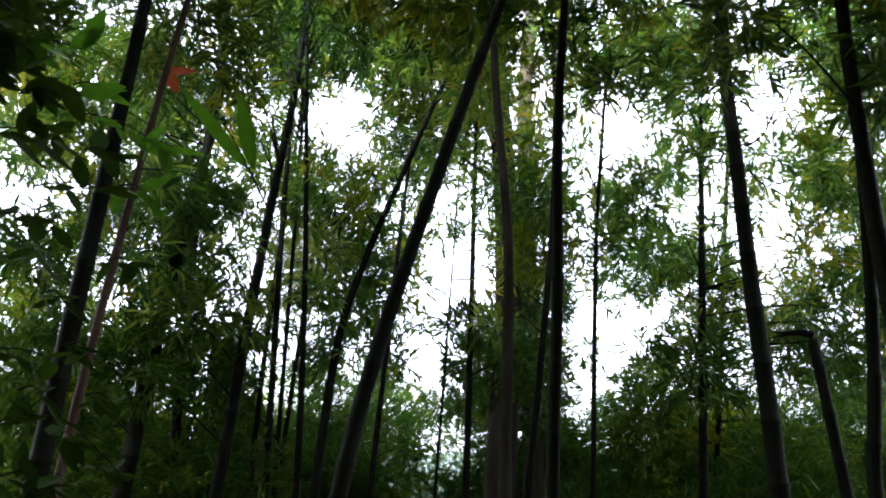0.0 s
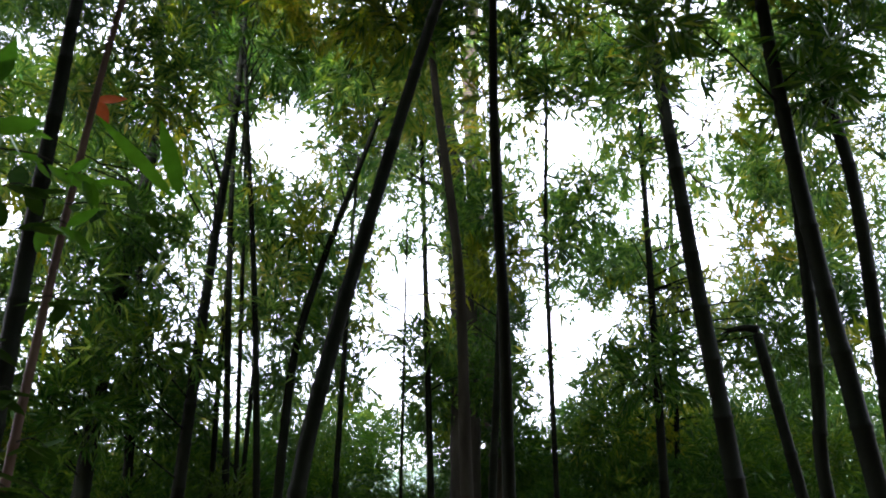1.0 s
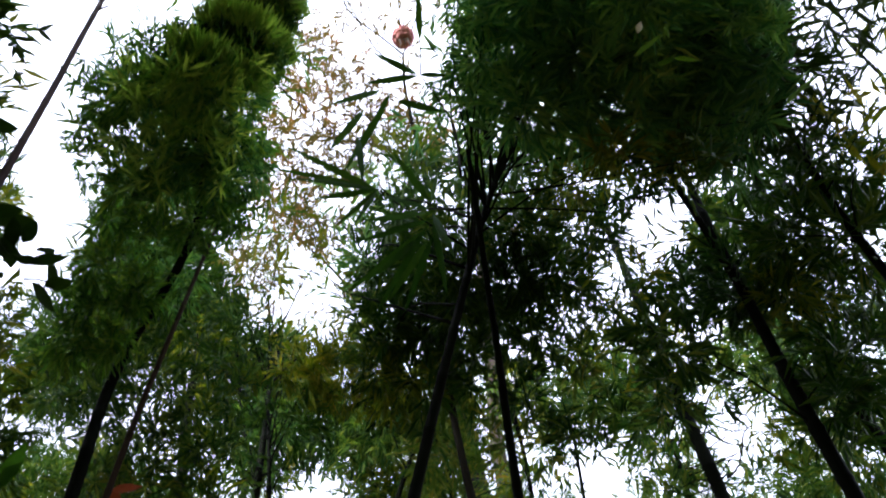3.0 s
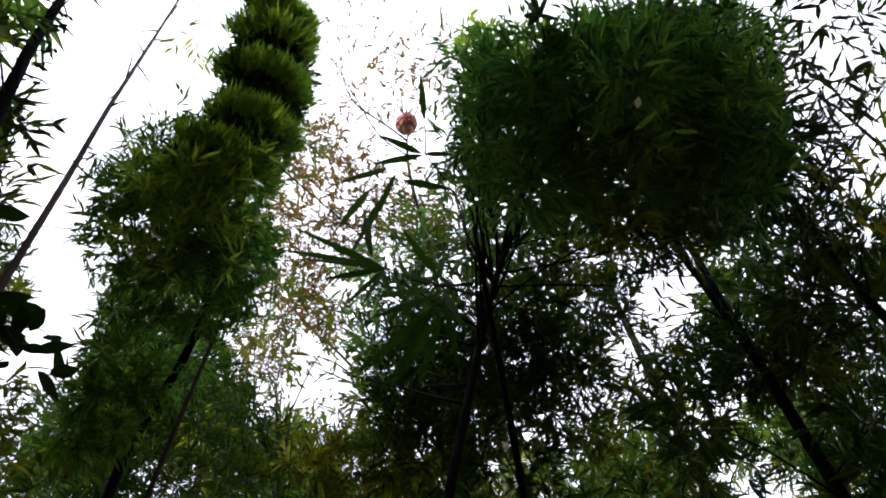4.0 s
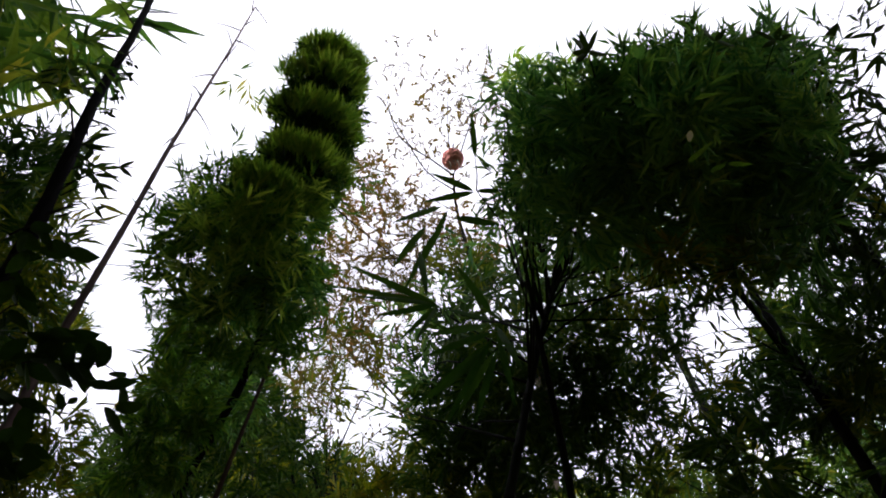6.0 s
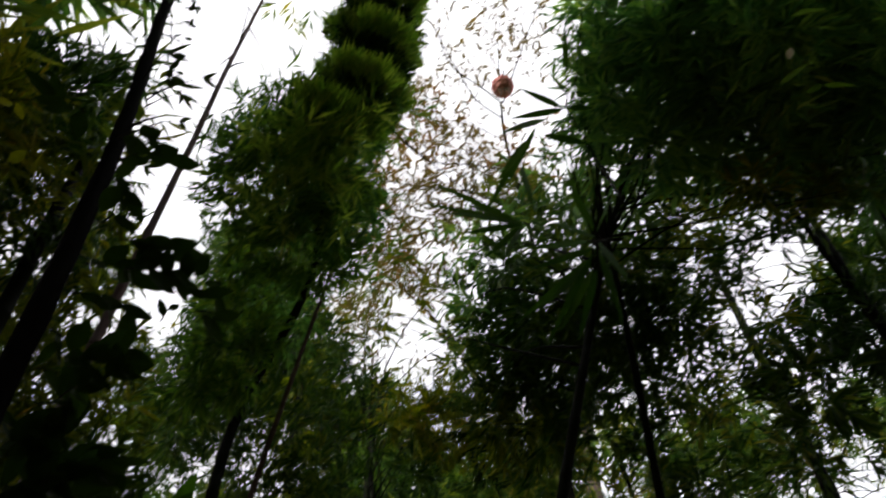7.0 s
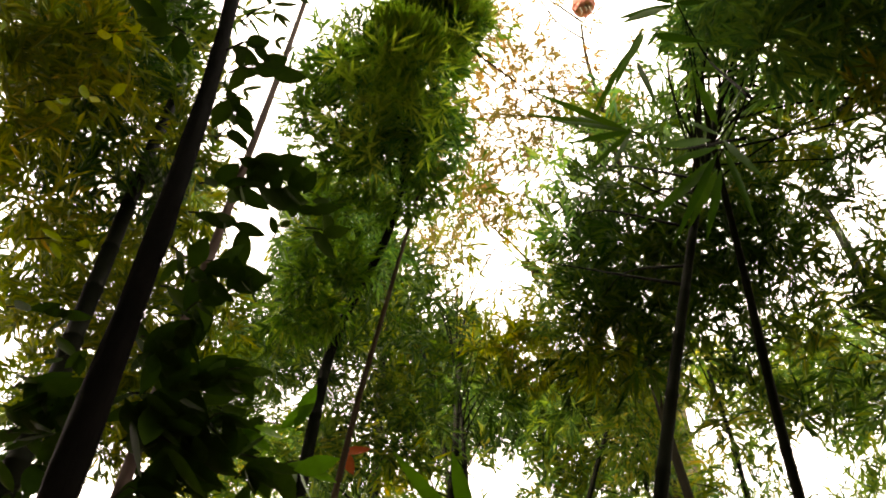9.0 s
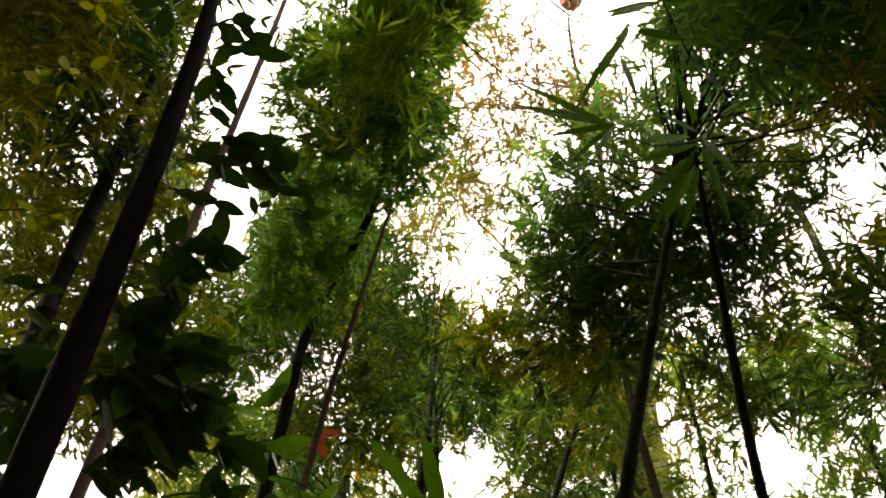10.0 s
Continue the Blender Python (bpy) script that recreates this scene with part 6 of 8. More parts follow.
crown(stem, 2, SHADE_TINT_LEAF, 0.10, [(-2.48, 9.59, 2.98, 0.29), (-1.70, 7.71, 2.95, 0.23), (-2.40, 11.38, 3.27, 0.34), (-1.30, 9.65, 3.02, 0.28)])
crown(stem, 2, OLIVE_LEAF, 0.10, [(-2.21, 8.53, 2.46, 0.25)])
crown(stem, 1, FAR_LEAF, 0.18, [(-1.53, 7.28, 6.13, 0.23)])
crown(stem, 2, FAR_LEAF, 0.18, [(-1.11, 8.61, 7.08, 0.27), (-2.36, 8.97, 5.91, 0.27), (-0.98, 9.24, 6.26, 0.27), (-0.81, 7.02, 4.37, 0.20), (-0.59, 9.57, 5.36, 0.27), (-2.13, 8.16, 4.35, 0.23), (-0.63, 8.09, 4.08, 0.22), (-2.23, 8.07, 3.72, 0.22), (-2.35, 9.07, 3.83, 0.25), (-2.06, 8.29, 3.58, 0.23), (-2.90, 11.74, 3.14, 0.32), (-2.78, 13.63, 3.47, 0.36)])
crown(stem, 2, SHADE_TINT_LEAF, 0.18, [(-1.65, 8.61, 3.68, 0.23), (-0.62, 8.16, 3.38, 0.22), (-2.54, 10.25, 2.46, 0.27)])
crown(stem, 2, OLIVE_LEAF, 0.18, [(-2.71, 8.42, 7.39, 0.27), (-2.23, 8.62, 6.63, 0.27), (-0.78, 7.40, 5.76, 0.22), (-1.93, 7.81, 5.71, 0.23), (-2.20, 8.83, 5.73, 0.26), (-2.65, 8.01, 4.22, 0.23), (-1.93, 9.66, 3.25, 0.26), (-1.48, 11.66, 3.34, 0.31)])
crown(stem, 2, SHADE_TINT_LEAF, 0.18, [(-1.25, 7.86, 2.92, 0.21)])
crown(stem, 2, FAR_LEAF, 0.12, [(-2.06, 7.17, 5.19, 0.24), (-1.91, 6.88, 4.05, 0.22)])
crown(stem, 2, OLIVE_LEAF, 0.12, [(-0.85, 7.36, 5.21, 0.24), (-2.16, 6.93, 3.74, 0.22)])
crown(stem, 2, SHADE_TINT_LEAF, 0.12, [(-1.65, 7.17, 3.16, 0.22), (-1.28, 6.99, 3.13, 0.21)])
crown(stem, 1, OLIVE_LEAF, 0.12, [(-2.00, 7.52, 3.88, 0.23)])
stem = bamboo([(2.59, 8.04, -0.05), (3.01, 7.87, 2.93), (3.33, 7.73, 5.23), (3.40, 7.70, 5.73), (3.46, 7.67, 6.10)], 0.035, 0.020, "slim dark green bamboo standing in the grove", CULM)
crown(stem, 5, LONG_LEAF, 0.18, [(2.51, 7.52, 4.95, 0.21), (3.94, 7.10, 4.79, 0.22), (4.18, 7.10, 4.43, 0.22), (4.50, 6.75, 4.29, 0.21), (2.85, 7.15, 3.77, 0.20), (4.91, 7.39, 4.25, 0.27), (2.96, 7.68, 3.28, 0.21), (3.65, 7.75, 3.31, 0.22), (4.20, 8.15, 3.75, 0.23), (3.50, 6.29, 3.29, 0.18), (4.03, 6.24, 3.21, 0.19), (4.23, 7.09, 3.17, 0.21), (2.50, 9.45, 2.93, 0.24), (4.97, 9.22, 2.91, 0.26), (4.37, 7.57, 2.70, 0.22), (0.59, 9.55, 2.59, 0.28), (1.11, 9.39, 2.40, 0.53), (2.65, 12.05, 2.80, 0.30), (1.90, 8.72, 2.16, 0.22), (2.42, 8.76, 2.31, 0.51)])
crown(stem, 5, LONG_LEAF, 0.18, [(3.33, 9.52, 2.44, 0.48), (4.07, 9.14, 2.23, 0.29), (4.59, 8.76, 2.15, 0.24), (0.94, 10.10, 1.49, 0.29), (2.15, 11.24, 1.73, 0.55), (2.39, 8.94, 1.68, 0.52), (3.63, 10.43, 1.68, 0.62), (4.38, 10.29, 1.67, 0.63), (5.56, 11.23, 1.70, 0.70), (4.64, 8.14, 1.71, 0.53)])
crown(stem, 5, LONG_LEAF, 0.18, [(1.89, 7.74, 4.71, 0.25), (3.72, 6.35, 4.41, 0.23), (2.61, 8.59, 4.43, 0.53), (2.64, 7.44, 3.87, 0.20), (4.12, 7.96, 3.41, 0.23), (3.68, 12.15, 3.41, 0.31), (3.96, 9.67, 2.25, 0.30), (5.37, 10.04, 2.70, 0.28), (5.65, 11.44, 2.38, 0.31), (6.13, 10.40, 2.51, 0.58), (-0.60, 12.98, 1.47, 0.37), (0.69, 11.37, 1.57, 0.28), (1.09, 10.61, 1.85, 0.31), (1.44, 10.80, 1.86, 0.27)])
crown(stem, 4, SHADE_TINT_LEAF, 0.10, [(2.10, 7.65, 2.21, 0.45), (3.61, 8.84, 2.19, 0.28), (3.67, 8.24, 2.16, 0.26), (1.00, 9.77, 1.82, 0.28), (0.87, 9.35, 1.49, 0.27), (2.19, 8.24, 1.67, 0.48), (3.42, 9.86, 1.67, 0.59), (4.22, 7.42, 1.70, 0.48)])
crown(stem, 4, SHADE_TINT_LEAF, 0.10, [(3.92, 9.23, 1.65, 0.56), (5.21, 10.53, 1.69, 0.66)])
crown(stem, 4, FAR_LEAF, 0.12, [(2.26, 7.48, 4.06, 0.46)])
crown(stem, 4, OLIVE_LEAF, 0.12, [(4.36, 6.58, 3.95, 0.24)])
crown(stem, 3, SHADE_TINT_LEAF, 0.10, [(2.35, 8.92, 2.85, 0.27), (3.31, 10.94, 3.23, 0.33), (4.52, 8.40, 2.79, 0.28), (4.06, 7.03, 2.62, 0.24), (1.76, 8.10, 2.11, 0.24), (5.12, 9.58, 2.65, 0.32), (5.08, 10.30, 2.29, 0.33), (3.93, 7.52, 2.06, 0.25), (5.85, 9.95, 2.47, 0.65), (1.31, 9.88, 1.83, 0.29), (1.95, 10.22, 1.71, 0.58)])
crown(stem, 3, OLIVE_LEAF, 0.10, [(2.88, 8.27, 2.32, 0.49)])
crown(stem, 3, SHADE_TINT_LEAF, 0.10, [(2.49, 11.34, 2.72, 0.34), (0.61, 10.23, 1.56, 0.30)])
crown(stem, 3, FAR_LEAF, 0.18, [(3.05, 7.53, 7.01, 0.50), (3.59, 6.74, 6.27, 0.23), (4.15, 6.58, 6.32, 0.46), (2.58, 7.38, 5.89, 0.23), (4.60, 7.29, 6.06, 0.25), (3.17, 7.82, 5.68, 0.24), (4.09, 7.40, 5.29, 0.24), (4.43, 7.57, 5.26, 0.25), (2.26, 9.23, 5.47, 0.27), (2.15, 7.06, 4.96, 0.21), (3.21, 9.04, 5.43, 0.27), (4.39, 7.72, 5.09, 0.25), (4.79, 8.01, 5.01, 0.26), (5.18, 7.71, 4.69, 0.26), (2.90, 9.81, 4.63, 0.54), (2.61, 7.56, 3.97, 0.22), (2.99, 7.53, 3.95, 0.22), (3.95, 6.41, 3.50, 0.20), (4.50, 7.00, 3.85, 0.23)])
crown(stem, 3, SHADE_TINT_LEAF, 0.18, [(1.31, 10.42, 4.12, 0.55)])
crown(stem, 3, FAR_LEAF, 0.18, [(3.70, 6.69, 3.54, 0.21), (3.77, 8.14, 3.28, 0.24), (3.42, 7.09, 2.81, 0.21), (5.45, 10.20, 2.87, 0.30), (0.23, 11.12, 2.96, 0.29), (0.67, 10.90, 2.67, 0.28), (0.73, 11.33, 2.54, 0.30), (2.13, 9.49, 2.14, 0.25), (4.39, 11.01, 2.47, 0.31)])
crown(stem, 3, SHADE_TINT_LEAF, 0.18, [(3.45, 9.35, 3.64, 0.26), (4.07, 6.35, 3.02, 0.20), (0.99, 9.23, 3.23, 0.48), (2.77, 10.93, 3.10, 0.30), (2.31, 6.84, 2.71, 0.37), (3.69, 6.78, 2.81, 0.20), (3.93, 6.19, 2.59, 0.19), (5.12, 8.78, 2.95, 0.27), (2.83, 12.93, 2.79, 0.34), (2.66, 9.81, 2.41, 0.52), (3.27, 9.61, 2.42, 0.51)])
crown(stem, 3, FAR_LEAF, 0.18, [(4.22, 9.36, 2.18, 0.27), (5.26, 9.81, 2.33, 0.29), (7.02, 11.61, 2.61, 0.69), (2.54, 12.30, 1.54, 0.63), (4.97, 8.71, 1.67, 0.51)])
crown(stem, 3, SHADE_TINT_LEAF, 0.18, [(5.98, 11.74, 2.30, 0.34), (0.39, 9.87, 1.82, 0.26), (0.51, 11.50, 1.72, 0.30), (1.35, 11.05, 2.04, 0.29), (0.83, 10.66, 1.65, 0.28), (4.19, 11.67, 1.54, 0.63)])
crown(stem, 3, OLIVE_LEAF, 0.18, [(5.24, 7.50, 6.08, 0.52), (2.92, 7.59, 5.89, 0.24), (4.12, 7.03, 5.64, 0.24), (4.93, 8.11, 4.66, 0.26), (5.37, 8.18, 4.55, 0.27), (3.09, 7.77, 3.63, 0.22), (4.29, 8.25, 3.83, 0.25), (4.21, 6.67, 3.45, 0.21), (4.12, 8.06, 3.59, 0.24), (4.88, 11.52, 1.63, 0.63)])
crown(stem, 3, SHADE_TINT_LEAF, 0.18, [(5.04, 8.24, 3.61, 0.26), (4.00, 12.74, 3.75, 0.35), (1.33, 9.85, 2.39, 0.50), (6.48, 11.64, 3.07, 0.35), (-0.85, 13.92, 1.27, 0.36), (0.29, 10.64, 1.45, 0.28), (1.32, 11.57, 1.70, 0.30), (2.56, 10.09, 1.60, 0.53), (5.96, 11.71, 1.64, 0.66)])
crown(stem, 3, FAR_LEAF, 0.12, [(2.30, 6.90, 4.67, 0.23), (3.69, 6.67, 4.59, 0.24), (4.16, 6.24, 4.09, 0.23), (3.66, 7.12, 3.47, 0.24), (3.73, 6.26, 2.99, 0.22)])
crown(stem, 3, SHADE_TINT_LEAF, 0.12, [(2.76, 7.17, 3.17, 0.23), (3.55, 6.87, 3.16, 0.23)])
crown(stem, 3, OLIVE_LEAF, 0.12, [(3.13, 6.66, 3.06, 0.22)])
crown(stem, 2, FAR_LEAF, 0.10, [(5.06, 5.59, 5.37, 0.41), (4.41, 6.23, 3.45, 0.38), (5.24, 7.93, 2.41, 0.46), (5.52, 8.92, 1.48, 0.50)])
crown(stem, 2, SHADE_TINT_LEAF, 0.10, [(4.69, 6.38, 2.57, 0.38), (5.74, 9.00, 2.04, 0.51), (4.91, 7.21, 1.46, 0.42)])
crown(stem, 2, OLIVE_LEAF, 0.10, [(4.93, 5.91, 4.18, 0.39)])
crown(stem, 2, SHADE_TINT_LEAF, 0.10, [(5.20, 7.19, 2.29, 0.43), (6.00, 8.62, 1.94, 0.51)])
crown(stem, 2, SHADE_TINT_LEAF, 0.10, [(3.71, 7.45, 2.69, 0.24), (3.71, 6.41, 2.77, 0.22), (5.43, 8.84, 2.89, 0.30), (-0.19, 11.71, 2.41, 0.34), (0.30, 11.62, 2.33, 0.34), (1.71, 9.78, 2.20, 0.29), (3.82, 9.26, 2.56, 0.29), (4.67, 9.44, 2.53, 0.31), (-0.15, 11.72, 1.98, 0.34)])
crown(stem, 2, SHADE_TINT_LEAF, 0.10, [(4.69, 10.36, 2.62, 0.33), (0.28, 11.21, 1.91, 0.32), (1.37, 10.55, 1.53, 0.31)])
crown(stem, 1, FAR_LEAF, 0.18, [(2.40, 7.48, 5.71, 0.23)])
crown(stem, 2, FAR_LEAF, 0.18, [(1.67, 7.90, 6.50, 0.25), (2.42, 8.72, 7.39, 0.28), (1.62, 7.86, 5.54, 0.23), (2.65, 7.81, 5.42, 0.24), (3.34, 6.88, 5.00, 0.22), (3.67, 6.42, 4.99, 0.21), (2.11, 8.36, 5.23, 0.24), (1.52, 7.91, 4.72, 0.23), (3.11, 6.94, 4.72, 0.21), (3.42, 7.44, 4.70, 0.23), (1.70, 8.85, 4.57, 0.25), (2.01, 8.44, 4.14, 0.24), (2.82, 7.72, 4.32, 0.23), (1.98, 9.03, 4.09, 0.25), (2.84, 9.87, 4.25, 0.28), (2.48, 8.02, 3.85, 0.23), (3.07, 8.82, 3.83, 0.25), (3.48, 8.34, 3.89, 0.24)])
crown(stem, 2, SHADE_TINT_LEAF, 0.18, [(3.86, 8.24, 3.63, 0.24)])
crown(stem, 2, FAR_LEAF, 0.18, [(1.67, 8.67, 3.20, 0.23), (2.05, 7.15, 2.91, 0.20), (-0.05, 14.20, 2.69, 0.37), (2.07, 11.33, 2.35, 0.30)])
crown(stem, 2, SHADE_TINT_LEAF, 0.18, [(3.83, 8.49, 3.53, 0.25), (2.11, 7.89, 2.90, 0.22), (3.24, 7.42, 2.68, 0.41), (4.55, 7.89, 3.06, 0.24), (6.28, 10.37, 3.18, 0.32), (0.19, 13.26, 2.61, 0.34), (4.35, 10.44, 2.86, 0.30), (5.35, 11.77, 2.73, 0.34), (5.29, 10.62, 2.81, 0.31), (-0.30, 14.24, 2.00, 0.37), (0.50, 12.62, 2.12, 0.33), (1.59, 11.79, 1.54, 0.31)])
crown(stem, 2, OLIVE_LEAF, 0.18, [(1.55, 7.67, 6.62, 0.24), (4.53, 8.03, 4.96, 0.26), (5.20, 8.29, 5.28, 0.27), (5.17, 8.10, 4.64, 0.26), (1.60, 8.49, 4.32, 0.24), (2.77, 7.27, 4.12, 0.21), (4.80, 7.75, 3.75, 0.24), (3.33, 9.75, 3.79, 0.27), (4.33, 8.83, 2.82, 0.26)])
crown(stem, 2, SHADE_TINT_LEAF, 0.18, [(-0.33, 12.86, 2.83, 0.33)])
crown(stem, 2, FAR_LEAF, 0.12, [(3.45, 6.41, 4.13, 0.22), (4.15, 6.59, 4.53, 0.24), (3.94, 6.34, 4.08, 0.23), (2.09, 7.72, 3.67, 0.24), (2.68, 7.58, 3.57, 0.24), (3.98, 6.59, 3.36, 0.23)])
crown(stem, 2, SHADE_TINT_LEAF, 0.12, [(2.94, 6.78, 3.14, 0.22)])
crown(stem, 2, OLIVE_LEAF, 0.12, [(2.93, 6.80, 3.36, 0.22), (2.57, 7.44, 3.23, 0.23)])
crown(stem, 1, SHADE_TINT_LEAF, 0.10, [(1.44, 8.07, 2.75, 0.24), (1.83, 8.13, 2.72, 0.24), (2.08, 11.23, 2.84, 0.33)])
crown(stem, 1, FAR_LEAF, 0.12, [(3.01, 6.94, 3.70, 0.23)])
crown(stem, 1, OLIVE_LEAF, 0.12, [(3.49, 7.13, 3.84, 0.24)])

stem = bamboo([(-1.13, 5.08, -0.05), (-1.10, 5.08, 1.50), (-1.13, 5.07, 3.00), (-1.21, 5.06, 4.50), (-1.29, 5.04, 6.00)], 0.03, 0.012, "slim dark green bamboo standing in the grove", CULM)
crown(stem, 1, BAMBOO_LEAF, 0.12, [(-2.32, 3.22, 5.23, 0.17)], False)
crown(stem, 3, BAMBOO_LEAF, 0.12, [(-2.01, 3.42, 5.20, 0.18), (-2.25, 3.46, 5.05, 0.18), (-1.88, 3.64, 5.05, 0.17), (-2.13, 3.67, 4.90, 0.18), (-2.39, 3.63, 4.80, 0.17), (-1.77, 3.44, 5.29, 0.15)], False)
crown(stem, 1, OLIVE_LEAF, 0.12, [(-0.96, 4.10, 5.43, 0.15)])
crown(stem, 3, OLIVE_LEAF, 0.12, [(-0.90, 4.26, 5.27, 0.20), (-0.75, 4.37, 5.16, 0.18), (-0.58, 4.22, 5.35, 0.15), (-1.58, 4.03, 5.35, 0.16), (-1.71, 4.24, 5.08, 0.18)])
crown(stem, 1, SHADE_TINT_LEAF, 0.12, [(-1.18, 4.76, 4.55, 0.16)])
crown(stem, 3, SHADE_TINT_LEAF, 0.12, [(-1.36, 3.80, 5.65, 0.15), (-1.51, 3.66, 5.73, 0.15), (-1.21, 3.99, 5.50, 0.16), (-1.43, 4.16, 5.27, 0.18), (-1.12, 4.42, 5.04, 0.19), (-1.40, 4.53, 4.83, 0.20), (-0.88, 4.57, 4.89, 0.19), (-1.66, 4.51, 4.75, 0.16), (-1.94, 4.69, 4.35, 0.18), (-2.25, 4.54, 4.39, 0.20)])
crown(stem, 2, OLIVE_LEAF, 0.12, [(-0.95, 3.78, 5.74, 0.13), (-1.18, 3.60, 5.86, 0.13), (-0.62, 3.70, 5.85, 0.11), (-1.01, 3.42, 6.03, 0.13), (-0.79, 3.42, 6.05, 0.12)])

# ---- single large leaves ----
def leaf_blade(base, tip, width, mat, up=(0, 0, 1), droop=0.08, widest=0.4, rows=6):
    """One leaf from base to tip, with a rib, two raised halves and a bend."""
    base, tip, up = np.array(base, float), np.array(tip, float), np.array(up, float)
    along = tip - base
    length = np.linalg.norm(along)
    side = np.cross(along / length, up)
    side /= np.linalg.norm(side) + 1e-9
    top = np.cross(side, along / length)
    v = []
    for i in range(rows + 1):
        s = i / rows
        w = width * 0.5 * (math.sin(math.pi * s ** (math.log(0.5) / math.log(widest))) ** 0.85 if 0 < s < 1 else 0.03)
        mid = along * s - top * droop * length * (s ** 2 - s) * -1.0
        v += [mid + side * w + top * w * 0.25, mid, mid - side * w + top * w * 0.25]
    f = []
    for i in range(rows):
        a = 3 * i
        f += [(a, a + 1, a + 4, a + 3), (a + 1, a + 2, a + 5, a + 4)]
    return mesh_of("leaf", np.array(v), f, mat, True)


def leaf(owner, base, tip, width, mat, up=(0.2, 0.75, 0.6), droop=0.08, widest=0.4, label=""):
    return part("leaf", leaf_blade(base, tip, width, mat, up, droop, widest), owner, base, label)


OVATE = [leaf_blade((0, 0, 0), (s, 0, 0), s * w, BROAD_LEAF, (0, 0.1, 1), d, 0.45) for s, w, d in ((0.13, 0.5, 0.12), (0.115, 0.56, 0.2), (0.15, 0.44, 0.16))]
OVATE_FRESH = [leaf_blade((0, 0, 0), (s, 0, 0), s * w, FRESH_LEAF, (0, 0.1, 1), d, 0.45) for s, w, d in ((0.13, 0.4, 0.12), (0.11, 0.46, 0.2), (0.15, 0.34, 0.16))]
OVATE_OLIVE = [leaf_blade((0, 0, 0), (s, 0, 0), s * w, OLIVE_LEAF, (0, 0.1, 1), d, 0.45) for s, w, d in ((0.12, 0.5, 0.12), (0.1, 0.56, 0.2))]


def sprig(owner, root, end, count, stock, seed, spread=0.9, size=1.0):
    """A twig with broad leaves standing off it on both sides."""
    rng = np.random.default_rng(seed)
    root, end = np.array(root), np.array(end)
    twig = rod("twig", owner, [tuple(root), tuple((root + end) / 2 + [0, 0, 0.02]), tuple(end)], 0.003, 0.0012, BARK, 5)
    along = (end - root) / np.linalg.norm(end - root)
    for k in range(count):
        s = (k + 0.7) / count
        d = along * rng.uniform(0.2, 0.9) + rng.normal(size=3) * spread * 0.6 + [0, 0, -0.25]
        q = Vector(d).to_track_quat("X", "Z")
        part("leaf", stock[rng.integers(len(stock))], twig, tuple(root + (end - root) * s), "", q.to_euler(), size * rng.uniform(0.75, 1.2))


# ---- the big-leaved top of the straight dark bamboo ----
top = long_leaved
rod("branch", top, [(0.215, 1.207, 3.088), (0.108, 1.445, 3.421), (-0.015, 1.326, 3.388)], 0.005, 0.002, CULM)
rod("branch", top, [(0.210, 1.074, 3.063), (0.258, 1.251, 3.604), (0.160, 1.040, 3.562)], 0.005, 0.002, CULM)
leaf(top, (-0.016, 1.329, 3.386), (-0.293, 1.200, 3.511), 0.021, BIG_LEAF, (-0.10, 0.75, 0.80))
leaf(top, (-0.016, 1.329, 3.386), (-0.327, 1.197, 3.387), 0.021, BIG_LEAF, (0.30, 0.75, 0.35))
leaf(top, (-0.016, 1.329, 3.386), (-0.266, 1.176, 3.290), 0.021, BIG_LEAF, (0.10, 0.75, 0.20))
leaf(top, (-0.016, 1.329, 3.386), (-0.213, 1.296, 3.335), 0.021, BIG_LEAF, (0.30, 0.75, 0.95))
leaf(top, (-0.016, 1.329, 3.386), (-0.157, 1.400, 3.325), 0.021, BIG_LEAF, (0.30, 0.75, 0.35))
leaf(top, (-0.016, 1.329, 3.386), (-0.102, 1.318, 3.202), 0.021, BIG_LEAF, (0.30, 0.75, 0.20))
leaf(top, (-0.016, 1.329, 3.386), (-0.199, 1.332, 3.557), 0.021, BIG_LEAF, (-0.20, 0.75, 0.20))
leaf(top, (0.153, 1.040, 3.562), (0.025, 0.973, 3.602), 0.022, BIG_LEAF, (0.20, 0.75, 0.80))
leaf(top, (0.156, 1.043, 3.560), (-0.014, 1.051, 3.562), 0.022, BIG_LEAF, (0.20, 0.75, 0.95))
leaf(top, (0.064, 1.080, 3.545), (-0.052, 1.225, 3.458), 0.020, BIG_LEAF, (-0.30, 0.75, 0.80))
leaf(top, (0.079, 1.105, 3.531), (0.225, 1.144, 3.497), 0.026, BIG_LEAF, (0.10, 0.75, 0.65))
leaf(top, (0.172, 0.950, 3.606), (0.181, 0.814, 3.665), 0.020, BIG_LEAF, (0.00, 0.75, 0.50))
leaf(top, (0.160, 1.040, 3.562), (0.244, 1.048, 3.549), 0.022, BIG_LEAF, (0.00, 0.75, 0.35))
leaf(top, (0.015, 1.160, 3.558), (-0.123, 1.310, 3.457), 0.020, BIG_LEAF, (-0.10, 0.75, 0.95))
rod("branch", top, [(0.160, 1.040, 3.562), (0.170, 0.995, 3.585), (0.171, 0.947, 3.607)], 0.003, 0.0015, CULM)
leaf(top, (0.110, 1.125, 2.962), (-0.066, 1.069, 2.846), 0.019, BIG_LEAF, (0.20, 0.75, 0.50))
leaf(top, (0.096, 1.155, 2.944), (-0.062, 1.143, 2.786), 0.019, BIG_LEAF, (-0.20, 0.75, 1.10))
leaf(top, (0.103, 1.166, 2.934), (-0.017, 1.179, 2.745), 0.019, BIG_LEAF, (0.00, 0.75, 0.50))
